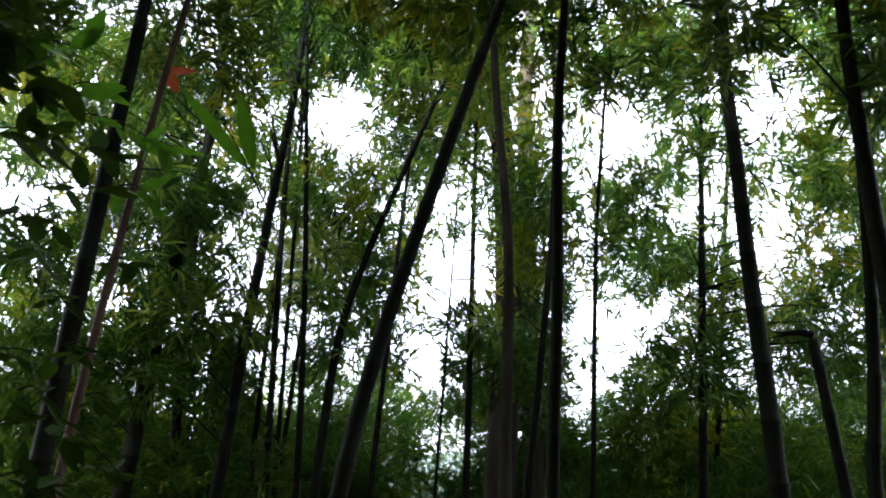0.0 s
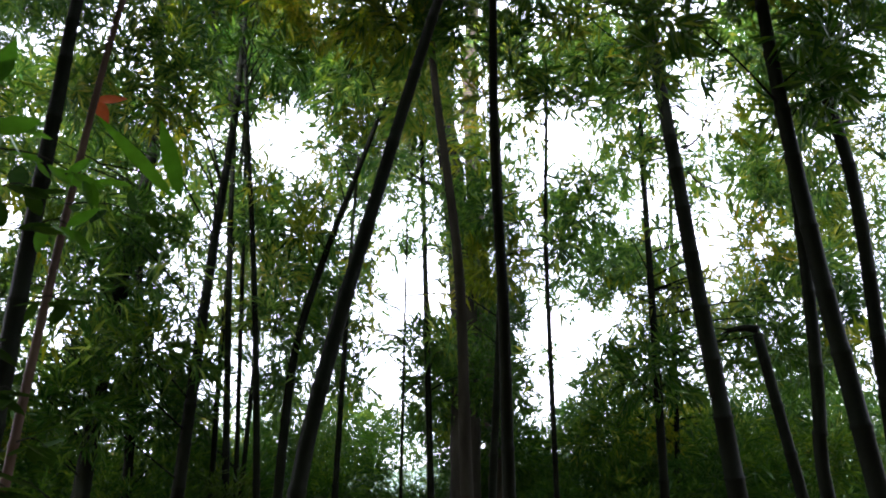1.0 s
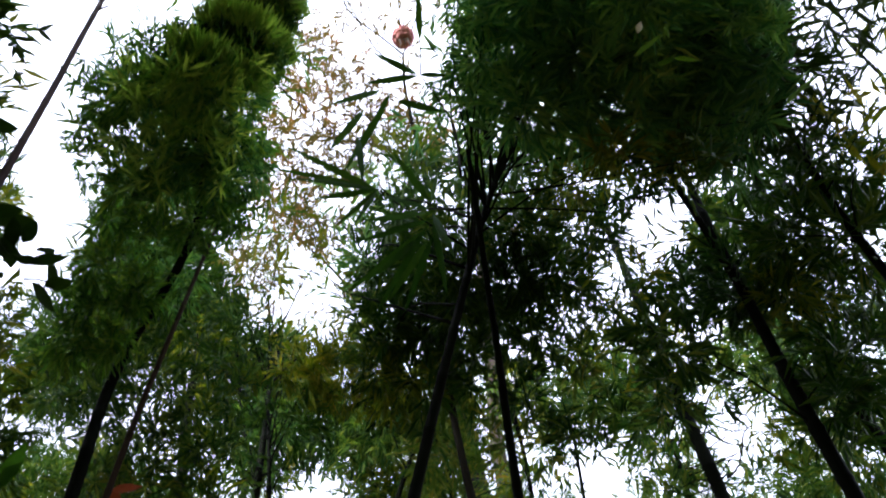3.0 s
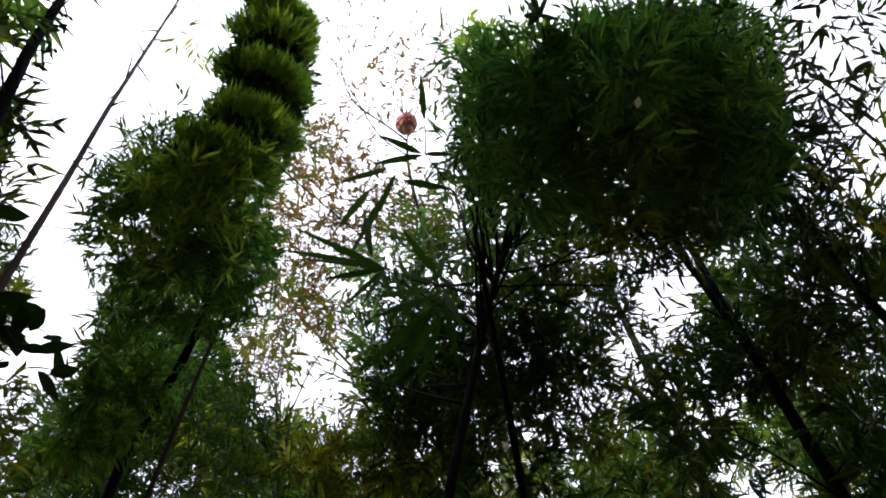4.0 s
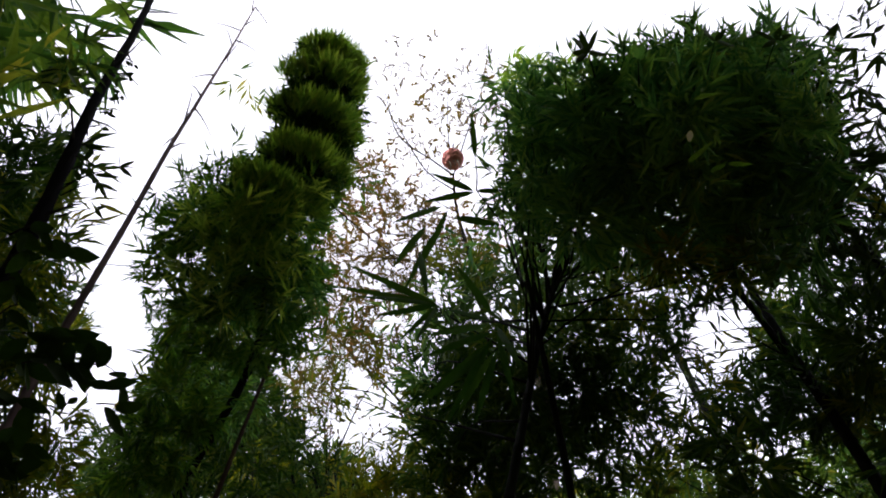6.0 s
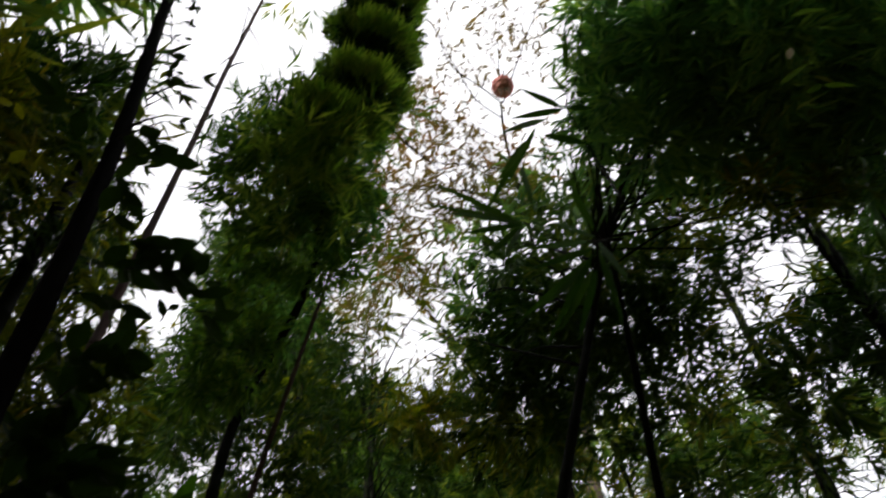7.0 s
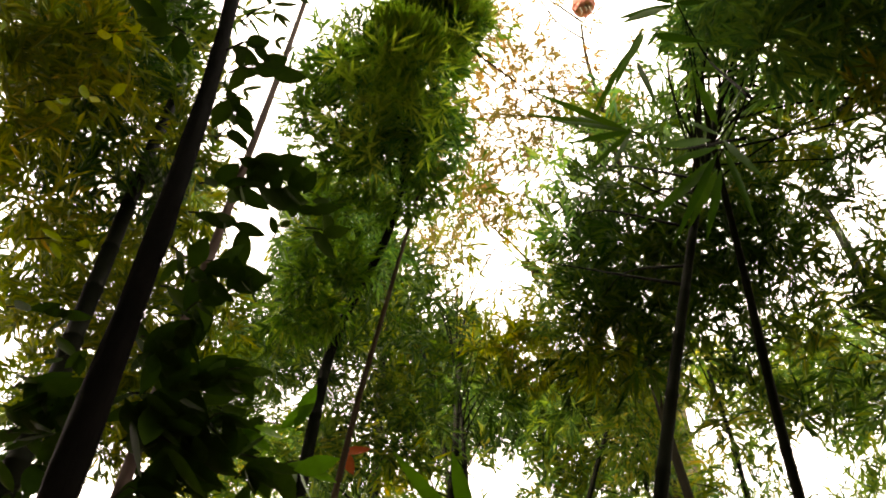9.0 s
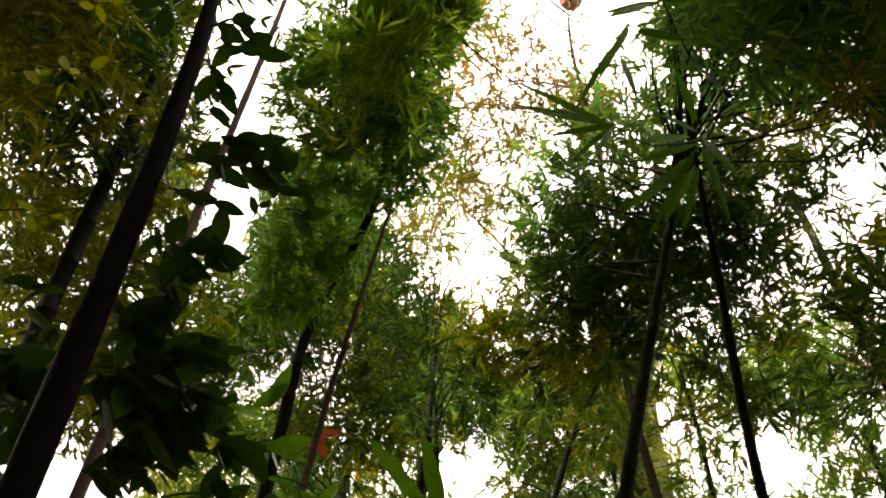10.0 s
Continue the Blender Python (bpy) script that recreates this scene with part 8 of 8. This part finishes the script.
sprig(tree, (-1.304, 1.264, 2.456), (-1.270, 1.295, 2.490), 6, OVATE, 104, 0.9, 0.7)
sprig(tree, (-1.258, 1.289, 2.369), (-1.225, 1.320, 2.401), 6, OVATE, 105, 0.9, 0.7)
sprig(tree, (-1.268, 1.287, 2.558), (-1.229, 1.316, 2.594), 6, OVATE, 106, 0.9, 0.7)
sprig(tree, (-1.215, 1.329, 2.459), (-1.176, 1.360, 2.492), 6, OVATE, 107, 0.9, 0.7)
sprig(tree, (-1.210, 1.336, 2.351), (-1.175, 1.367, 2.382), 6, OVATE, 108, 0.9, 0.7)
sprig(tree, (-1.222, 1.303, 2.665), (-1.178, 1.331, 2.702), 6, OVATE, 109, 0.9, 0.7)
sprig(tree, (-1.262, 1.254, 2.310), (-1.233, 1.285, 2.340), 6, OVATE, 110, 0.9, 0.7)
sprig(tree, (-1.501, 1.241, 2.556), (-1.469, 1.272, 2.594), 6, OVATE, 111, 0.9, 0.7)
sprig(tree, (-1.183, 1.633, 2.459), (-1.140, 1.694, 2.468), 6, OVATE, 130, 0.9, 0.7)
sprig(tree, (-1.080, 1.710, 2.432), (-1.030, 1.771, 2.438), 6, OVATE, 131, 0.9, 0.7)
sprig(tree, (-1.228, 1.735, 2.169), (-1.186, 1.797, 2.168), 6, OVATE, 132, 0.9, 0.7)
sprig(tree, (-1.231, 1.885, 2.070), (-1.183, 1.950, 2.064), 6, OVATE, 133, 0.9, 0.7)
sprig(tree, (-1.176, 1.948, 1.938), (-1.124, 2.011, 1.927), 6, OVATE, 134, 0.9, 0.7)
sprig(tree, (-1.212, 1.835, 1.795), (-1.168, 1.896, 1.783), 6, OVATE, 135, 0.9, 0.7)
sprig(tree, (-1.180, 1.979, 1.691), (-1.129, 2.041, 1.674), 6, OVATE, 136, 0.9, 0.7)
sprig(tree, (-1.175, 1.873, 1.571), (-1.130, 1.932, 1.552), 6, OVATE, 137, 0.9, 0.7)
sprig(tree, (-1.007, 1.785, 2.355), (-0.952, 1.846, 2.357), 6, OVATE_FRESH, 138, 0.9, 0.7)
sprig(tree, (-1.122, 2.019, 2.214), (-1.061, 2.083, 2.209), 6, OVATE, 139, 0.9, 0.7)
sprig(tree, (-0.948, 1.753, 2.480), (-0.891, 1.813, 2.486), 6, OVATE_FRESH, 140, 0.9, 0.7)
sprig(tree, (-1.159, 2.090, 1.814), (-1.101, 2.154, 1.798), 6, OVATE, 141, 0.9, 0.7)
sprig(tree, (-1.111, 2.130, 1.606), (-1.051, 2.191, 1.586), 6, OVATE, 142, 0.9, 0.7)
sprig(tree, (-1.046, 1.544, 2.533), (-1.001, 1.601, 2.545), 6, OVATE_FRESH, 143, 0.9, 0.7)
for k in range(9):
    at = line[int(len(line) * (0.62 + 0.04 * k))] if int(len(line) * (0.62 + 0.04 * k)) < len(line) else line[-1]
    d = np.array([math.cos(k * 2.4), math.sin(k * 2.4), 0.5]) * (0.12 + 0.03 * (k % 3))
    rod("twig", tree, [tuple(at), tuple(at + d * 0.6 + [0, 0, 0.02]), tuple(at + d)], 0.006, 0.002, BARK, 5)

# ---- dead twigs on the bare pole ----
line = stems[bare_pole.name]
high = [p for p in line if p[2] > 5.2]
for k in range(16):
    at = high[int(len(high) * (k + 0.5) / 16)]
    d = np.array([math.cos(k * 2.6), math.sin(k * 2.6), 0.45]) * (0.1 + 0.05 * (k % 4))
    rod("twig", bare_pole, [tuple(at), tuple(at + d * 0.5 + [0, 0, 0.03]), tuple(at + d)], 0.007, 0.002, CULM_BROWN, 5)

# ---- the thin tree with tiny turning leaves ----
slim = thing("thin_tree", (0.291, 4.640, -0.050), "thin pale tree with tiny sparse yellow-brown leaves", "tree")
line = smooth_line([(0.29, 4.64, -0.05), (0.29, 4.64, 1.52), (0.35, 4.53, 3.08), (0.27, 4.28, 4.72), (0.32, 3.43, 5.93), (0.27, 3.04, 6.97), (0.31, 3.00, 7.62)], 0.15)
v, f = tube(line - line[0], np.linspace(0.05, 0.012, len(line)), 10, 0.06, rng)
part("trunk", mesh_of("trunk", v, f, BARK, True), slim, tuple(line[0]))
rod("limb", slim, [(0.287, 2.790, 7.214), (0.125, 2.650, 7.287), (-0.132, 2.416, 7.390), (-0.190, 2.052, 7.527)], 0.010, 0.003, BARK)
rod("limb", slim, [(0.295, 2.737, 7.240), (0.301, 2.424, 7.381), (0.372, 2.030, 7.527)], 0.007, 0.002, BARK)
rod("limb", slim, [(0.292, 2.790, 7.215), (0.481, 2.443, 7.361), (0.712, 2.018, 7.500)], 0.008, 0.003, BARK)
rod("limb", slim, [(0.281, 2.913, 7.152), (0.061, 2.732, 7.250), (-0.068, 2.470, 7.369), (-0.261, 2.042, 7.528)], 0.008, 0.003, BARK)
rod("limb", slim, [(0.277, 3.089, 7.057), (0.028, 2.928, 7.151), (-0.197, 2.787, 7.220)], 0.007, 0.002, BARK)
rod("limb", slim, [(0.313, 3.310, 6.923), (-0.026, 3.227, 6.983), (-0.457, 3.119, 7.026), (-0.697, 2.816, 7.165)], 0.011, 0.004, BARK)
rod("limb", slim, [(0.409, 3.615, 6.715), (-0.014, 3.443, 6.847), (-0.399, 3.345, 6.896), (-0.871, 3.214, 6.919)], 0.011, 0.004, BARK)
rod("limb", slim, [(-0.357, 4.367, 5.883), (-0.652, 4.145, 6.065), (-1.012, 4.032, 6.101)], 0.011, 0.004, BARK)
rod("limb", slim, [(-0.393, 4.543, 6.130), (-0.580, 4.330, 6.314), (-0.771, 4.142, 6.453), (-0.999, 3.876, 6.626)], 0.018, 0.006, BARK)
rod("limb", slim, [(-0.495, 4.347, 5.961), (-0.847, 4.158, 6.089), (-1.145, 3.963, 6.197)], 0.007, 0.002, BARK)
rod("limb", slim, [(0.405, 3.899, 6.503), (-0.119, 3.999, 6.436), (-0.607, 3.921, 6.464), (-0.930, 3.536, 6.701)], 0.010, 0.003, BARK)


def tiny_leaves(radius, density, mat):
    key = ("tiny", density, mat.name, random.randrange(3))
    if key not in library:
        g = np.random.default_rng(500 + len(library))
        n = int((0.45 if mat is DRY_LEAF else 0.22) * COVER[density] * math.pi * 0.4 ** 2 / (0.055 * 0.03 * 0.34) / 6)
        library[key] = cluster_mesh("foliage", g, 0.4, max(4, n), 6, 0.055, 0.03, mat, 0.1, 0.0025, 3.2)
    return library[key], radius / 0.4


def tiny_crown(density, mat, balls):
    for x, y, z, r in balls:
        me, size = tiny_leaves(r, density, mat)
        tagged(part("foliage", me, slim, (x, y, z), "", (0, 0, random.uniform(0, 6.28)), size), kind="stuff")


tiny_crown(1, GREY_LEAF, [(-0.04, 1.83, 7.60, 0.25), (0.34, 1.91, 7.57, 0.28), (0.62, 2.04, 7.50, 0.28), (-0.08, 2.13, 7.50, 0.28), (0.17, 2.23, 7.47, 0.35), (0.42, 2.15, 7.16, 0.35), (0.68, 2.21, 7.43, 0.25), (-0.23, 2.42, 7.38, 0.25), (0.10, 2.37, 7.09, 0.31), (0.47, 2.53, 7.33, 0.31), (0.66, 2.55, 7.30, 0.28), (-0.06, 2.73, 6.91, 0.28), (-0.80, 3.90, 6.06, 0.28), (-0.55, 4.10, 5.92, 0.25), (-0.68, 4.27, 5.74, 0.28)])
tiny_crown(2, DRY_LEAF, [(-0.54, 2.49, 7.00, 0.28), (-0.34, 2.70, 6.93, 0.35), (0.35, 3.27, 6.94, 0.35), (-0.92, 3.73, 8.59, 0.35), (-0.47, 3.18, 6.99, 0.35), (-1.23, 4.16, 8.64, 0.31), (-0.67, 3.21, 6.60, 0.35), (-0.83, 3.53, 6.35, 0.35), (-0.57, 3.70, 6.26, 0.35), (-1.04, 3.74, 6.14, 0.28), (-1.21, 3.88, 5.98, 0.28), (-0.33, 3.47, 6.45, 0.28), (0.01, 3.16, 6.68, 0.28), (-0.24, 3.42, 6.86, 0.28)])
tiny_crown(2, GREY_LEAF, [(0.14, 2.92, 6.81, 0.28), (-0.16, 3.15, 7.03, 0.31), (-0.40, 3.30, 6.56, 0.31), (-0.42, 3.91, 6.11, 0.28), (-1.02, 4.12, 5.80, 0.28), (-0.03, 3.35, 6.54, 0.31)])
tiny_crown(3, DRY_LEAF, [(-1.35, 4.41, 8.11, 0.28)])
tiny_crown(3, GREY_LEAF, [(0.25, 3.39, 6.52, 0.35)])
tiny_crown(1, DRY_LEAF, [(0.44, 2.88, 6.82, 0.28)])
tiny_crown(3, DRY_LEAF, [(-0.41, 2.65, 7.27, 0.19), (-0.33, 2.89, 7.16, 0.20), (-0.61, 2.93, 7.12, 0.19), (-0.85, 3.14, 6.96, 0.20), (-0.98, 3.37, 6.80, 0.20), (-0.93, 3.63, 6.64, 0.23), (-0.72, 3.55, 6.73, 0.20), (-0.49, 3.34, 6.89, 0.20), (-0.78, 3.86, 6.49, 0.23), (-0.61, 4.04, 6.36, 0.21), (0.22, 3.35, 6.90, 0.18), (0.05, 3.16, 7.02, 0.17), (0.39, 3.54, 6.77, 0.18), (-0.34, 3.61, 6.72, 0.20), (-1.09, 3.14, 6.93, 0.15)])
tiny_crown(2, GREY_LEAF, [(-0.16, 2.32, 7.53, 0.17), (-0.10, 2.60, 7.42, 0.17), (0.11, 2.54, 7.45, 0.17), (0.30, 2.29, 7.54, 0.18), (0.52, 2.13, 7.59, 0.18), (0.63, 2.41, 7.47, 0.17), (0.23, 2.10, 7.62, 0.15), (0.74, 1.97, 7.62, 0.14), (-0.03, 1.89, 7.69, 0.12), (0.00, 2.89, 7.28, 0.18), (-0.24, 3.08, 7.18, 0.18), (-0.48, 3.90, 6.63, 0.19), (-0.18, 3.35, 7.02, 0.18), (-0.06, 3.54, 6.90, 0.18), (-0.30, 4.00, 6.55, 0.18)])

# ---- the nest in it ----
def nest_body(radius):
    bm = bmesh.new()
    bmesh.ops.create_icosphere(bm, subdivisions=4, radius=radius)
    for p in bm.verts:
        d = p.co.normalized()
        wave = 0.05 * math.sin(d.z * 16) + 0.12 * noise.noise(d * 3.0) + 0.05 * noise.noise(d * 9.0)
        p.co = d * radius * (1 + wave)
        p.co.z *= 1.08
        low = max(0.0, -(d.z + 0.45)) * max(0.0, 1 - math.hypot(d.x - 0.1, d.y + 0.45) * 1.6)
        p.co -= d * radius * low * 1.4
    me = bpy.data.meshes.new("nest")
    bm.to_mesh(me)
    bm.free()
    me.materials.append(NEST)
    return me


nest = thing("wasp_nest", (0.307, 2.666, 7.273), "round reddish brown papery wasp nest hanging in the thin tree", "nest")
part("body", nest_body(0.094), nest, (0.307, 2.666, 7.273))
rod("stalk", nest, [(0.332, 2.540, 7.329), (0.313, 2.627, 7.291)], 0.006, 0.009, BARK)
for k, (dx, ln) in enumerate(((-0.04, 0.15), (0.03, 0.19), (0.0, 0.09))):
    a = np.array((0.307, 2.666, 7.273)) + [dx, -0.02, -0.075]
    rod("fringe", nest, [tuple(a), tuple(a + [0.01, 0, -ln * 0.5]), tuple(a + [dx * 0.3, 0.01, -ln])], 0.009, 0.002, BARK_PALE)

# ---- thin bare side branches ----
rod("branch", far_stem, [(1.337, 5.988, 4.405), (1.499, 5.947, 4.560), (1.668, 5.900, 4.507), (1.818, 5.853, 4.688)], 0.009, 0.003, BARK, 5)
rod("branch", far_stem, [(1.371, 5.979, 4.694), (1.519, 5.944, 4.882), (1.650, 5.907, 5.071)], 0.009, 0.003, BARK, 5)
rod("branch", far_stem, [(1.301, 5.996, 4.235), (1.461, 5.957, 4.390), (1.675, 5.897, 4.304), (1.803, 5.858, 4.400)], 0.009, 0.003, BARK, 5)
rod("branch", far_stem, [(1.489, 5.954, 5.095), (1.393, 5.977, 4.959), (1.289, 6.002, 4.912)], 0.009, 0.003, BARK, 5)
rod("branch", thick_stem, [(1.975, 4.284, 4.117), (2.069, 4.239, 3.978), (2.185, 4.179, 3.900)], 0.009, 0.003, BARK, 5)
rod("branch", thick_stem, [(1.965, 4.291, 3.768), (2.067, 4.240, 3.827), (2.167, 4.188, 4.014), (2.230, 4.153, 4.038)], 0.009, 0.003, BARK, 5)
rod("branch", thick_stem, [(2.004, 4.268, 4.245), (2.081, 4.226, 4.360), (2.163, 4.180, 4.424)], 0.009, 0.003, BARK, 5)
rod("branch", thick_stem, [(1.961, 4.293, 3.599), (2.038, 4.255, 3.458), (2.146, 4.200, 3.474)], 0.009, 0.003, BARK, 5)
rod("branch", far_stem, [(-0.437, 6.447, 3.216), (-0.224, 6.455, 3.109), (-0.012, 6.455, 3.028), (0.144, 6.451, 2.787)], 0.009, 0.003, BARK, 5)
rod("branch", far_stem, [(-0.536, 6.441, 2.891), (-0.329, 6.452, 3.027), (-0.065, 6.456, 3.055)], 0.009, 0.003, BARK, 5)

# ---- trunks further in ----
for label, pts, r0, r1, mat in (
    ("grey-brown straight tree trunk among the bamboo", [(0.38, 7.44, -0.05), (0.47, 7.43, 1.50), (0.63, 7.42, 4.05), (0.51, 7.42, 7.21), (0.46, 7.41, 8.21), (0.42, 7.39, 8.97)], 0.17, 0.11, BARK),
    ("pale straight tree trunk behind the bamboo", [(0.90, 8.40, -0.05), (0.93, 8.39, 1.50), (1.00, 8.39, 6.20), (1.16, 8.33, 7.96), (1.33, 8.24, 9.44), (1.52, 8.13, 10.57)], 0.13, 0.08, BARK_PALE),
):
    t = thing("tree", pts[0], label, "tree")
    line = smooth_line(pts, 0.2)
    v, f = tube(line - line[0], np.linspace(r0, r1, len(line)), 12, 0.08, rng)
    part("trunk", mesh_of("trunk", v, f, mat, True), t, pts[0])
    for k in range(5):
        at = line[int(len(line) * (0.45 + 0.1 * k))]
        d = np.array([math.cos(k * 2.4 + 1), math.sin(k * 2.4 + 1) * 0.4, 0.7]) * (0.7 + 0.2 * (k % 3))
        rod("limb", t, [tuple(at), tuple(at + d * 0.5 + [0, 0, -0.05]), tuple(at + d)], 0.03, 0.008, mat)

# ---- the brown pole with its red leaf, and the snapped stem ----
brown = bamboo([(-1.55, 2.57, -0.05), (-1.47, 2.61, 1.50), (-1.40, 2.65, 2.50), (-1.31, 2.70, 3.50), (-1.22, 2.74, 4.20), (-1.11, 2.79, 5.00), (-1.02, 2.82, 5.60)], 0.020, 0.010, "dry brown bamboo pole with one red leaf", CULM_BROWN)
leaf(brown, (-1.419, 2.898, 3.455), (-1.294, 2.942, 3.485), 0.06, RED_LEAF, (0, -1, 0.2), 0.1, 0.4, "dry red leaf")
leaf(brown, (-1.419, 2.898, 3.455), (-1.362, 2.919, 3.341), 0.06, RED_LEAF, (0, -1, 0.2), 0.1, 0.4, "dry red leaf")
snapped = bamboo([(2.05, 3.80, -0.05), (1.99, 3.83, 1.52), (1.96, 3.85, 2.38)], 0.034, 0.03, "short snapped dark bamboo stem leaning on another")
rod("broken_end", snapped, [(1.975, 3.857, 2.372), (1.92, 3.9, 2.398), (1.84, 3.955, 2.4)], 0.026, 0.014, CULM, 9)
for x, y, z in ((1.79, 3.985, 2.425), (1.8, 3.99, 2.385), (1.815, 3.965, 2.36)):
    rod("splinter", snapped, [(1.86, 3.94, 2.4), (x, y, z)], 0.009, 0.002, CULM, 5)
for (a, b, w) in (((-0.948, 1.405, 2.424), (-0.854, 1.436, 2.459), 0.050), ((-0.596, 1.612, 2.325), (-0.742, 1.470, 2.486), 0.036), ((-0.582, 1.616, 2.324), (-0.610, 1.515, 2.495), 0.042)):
    leaf(tree, a, b, w, FRESH_LEAF, (0.3, -0.4, -0.8), 0.06, 0.45)


# ---- shrubs and young stems low down, further in ----
def shrub(x, y, height, spread, seed):
    g = np.random.default_rng(seed)
    s = thing("shrub", (x, y, 0), "leafy green undergrowth shrub below the bamboo", "shrub", "undergrowth")
    for k in range(3):
        end = np.array([x, y, 0]) + [g.uniform(-spread, spread) * 0.6, g.uniform(-0.4, 0.4), height * g.uniform(0.7, 1)]
        rod("stem", s, [(x, y, -0.05), tuple((np.array([x, y, 0]) + end) / 2 + [0, 0, 0.1]), tuple(end)], 0.02, 0.006, CULM)
    for k in range(9):
        at = (x + g.uniform(-spread, spread), y + g.uniform(-0.6, 0.6), height * g.uniform(0.35, 1.05))
        # Shade-tinted leaves darken the low growth.
        me, size = cluster(g.uniform(0.3, 0.55), int(g.integers(2, 4)), SHADE_TINT_LEAF, 0.13)
        tagged(part("foliage", me, s, at, "", (0, 0, g.uniform(0, 6.28)), size), kind="stuff")


for k, (x, y, tall) in enumerate(((-4.3, 6.1, 1.7), (-2.6, 7.0, 1.9), (2.9, 6.6, 1.9), (4.2, 6.2, 1.8), (-3.4, 8.6, 2.5), (-2.1, 9.2, 2.4), (-1.2, 8.8, 2.6), (3.4, 8.8, 2.4), (-0.9, 7.4, 1.5), (1.6, 7.2, 1.5), (-0.3, 9.6, 1.9), (1.2, 9.4, 2.0), (2.4, 9.2, 2.1))):
    shrub(x, y, tall, 0.8, 340 + k)
for k in (0, 1, 2, 3, 5, 6, 7, 8):
    a = radians(-46 + 92 * (k + 0.5) / 9 + random.uniform(-2, 2))
    d = random.uniform(8.5, 14.0)
    shrub(d * math.sin(a), d * math.cos(a), random.uniform(1.2, 2.6), 0.9, 300 + k)


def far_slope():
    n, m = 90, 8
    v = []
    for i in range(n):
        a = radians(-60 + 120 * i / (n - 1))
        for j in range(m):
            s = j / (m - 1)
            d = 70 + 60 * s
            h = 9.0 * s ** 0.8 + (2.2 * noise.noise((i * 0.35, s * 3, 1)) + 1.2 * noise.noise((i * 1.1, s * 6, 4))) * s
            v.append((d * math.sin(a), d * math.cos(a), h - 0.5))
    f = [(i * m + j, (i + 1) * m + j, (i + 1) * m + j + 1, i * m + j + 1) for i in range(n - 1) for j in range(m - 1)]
    tagged(new("backdrop", mesh_of("backdrop", np.array(v), f, HAZED_HILL, True)), "wooded slope far behind the grove, haze in its pale colour", "hill", "", "structure")


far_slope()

# ---- unseen grove added beside and behind the camera to hold back light ----
# Two bamboos out of view, added to keep sun off the near tree.
for k, (x, y) in enumerate(((-2.9, 0.35), (-3.3, -0.7))):
    b = bamboo([(x, y, -0.05), (x * 1.02, y, 3.0), (x * 1.0, y, 6.0), (x * 0.93, y * 0.95, 8.5)], 0.04, 0.012, "dark green bamboo out of view, added to block light", CULM)
    for j in range(5):
        me, size = cluster(0.6, 4, FAR_LEAF, 0.4)
        at = (x + 0.25 * math.sin(j * 2.2 + k), y + 0.35 * math.cos(j * 1.7), 5.4 + 0.55 * j)
        tagged(part("foliage", me, b, at, "", (0, 0, j * 1.3), size * 1.2), kind="stuff")
# Unseen ring of bamboos behind the camera, added to cut light.
for k in range(15):
    a = radians(92 + 176 * (k + 0.5) / 15)
    d = 3.0 + 2.4 * ((k * 7) % 5) / 4 + (2.0 if k < 2 or k > 12 else 0.0)
    x, y = d * math.sin(a), d * math.cos(a)
    b = bamboo([(x, y, -0.05), (x * 1.01, y * 1.01, 3.0), (x * 0.99, y * 0.99, 6.0), (x * 0.92, y * 0.92, 8.5)], 0.04, 0.012, "dark green bamboo out of view, added to block light", CULM)
    # Canopy clusters out of view, added to darken the culms' near sides.
    for j in range(4):
        me, size = cluster(0.6, 3, FAR_LEAF, 0.4)
        s = 0.9 - 0.12 * j
        at = (x * s + random.uniform(-0.4, 0.4), min(y * s + random.uniform(-0.4, 0.4), -1.0), 6.6 + 0.3 * j)
        tagged(part("foliage", me, b, at, "", (0, 0, random.uniform(0, 6.28)), size * 1.5), kind="stuff")
    for j in range(8):
        z = 1.2 + 1.0 * j
        me, size = cluster(0.6, 3, FAR_LEAF, 0.4)
        at = (x * 1.1 + random.uniform(-0.6, 0.6), y * 1.1 + random.uniform(-0.6, 0.6), z)
        tagged(part("foliage", me, b, at, "", (0, 0, random.uniform(0, 6.28)), size * random.uniform(1.0, 1.4)), kind="stuff")


def unseen_thicket_wall():
    """Uneven leafy bank, unseen, added behind the camera: closes the place, blocks low light."""
    n, m = 80, 30
    v = []
    for i in range(n):
        a = radians(84 + 192 * i / (n - 1))
        for j in range(m):
            z = -0.3 + 9.0 * j / (m - 1)
            d = 8.8 - 0.05 * z + 1.3 * noise.noise((i * 0.3, z * 0.6, 2)) + 0.5 * noise.noise((i * 0.9, z * 1.7, 7))
            v.append((d * math.sin(a), d * math.cos(a), z))
    f = [(i * m + j, (i + 1) * m + j, (i + 1) * m + j + 1, i * m + j + 1) for i in range(n - 1) for j in range(m - 1)]
    tagged(new("backdrop", mesh_of("backdrop", np.array(v), f, UNSEEN_THICKET, True)), "dense dark green wall out of view, added to block low light", "wood", "", "structure")


unseen_thicket_wall()
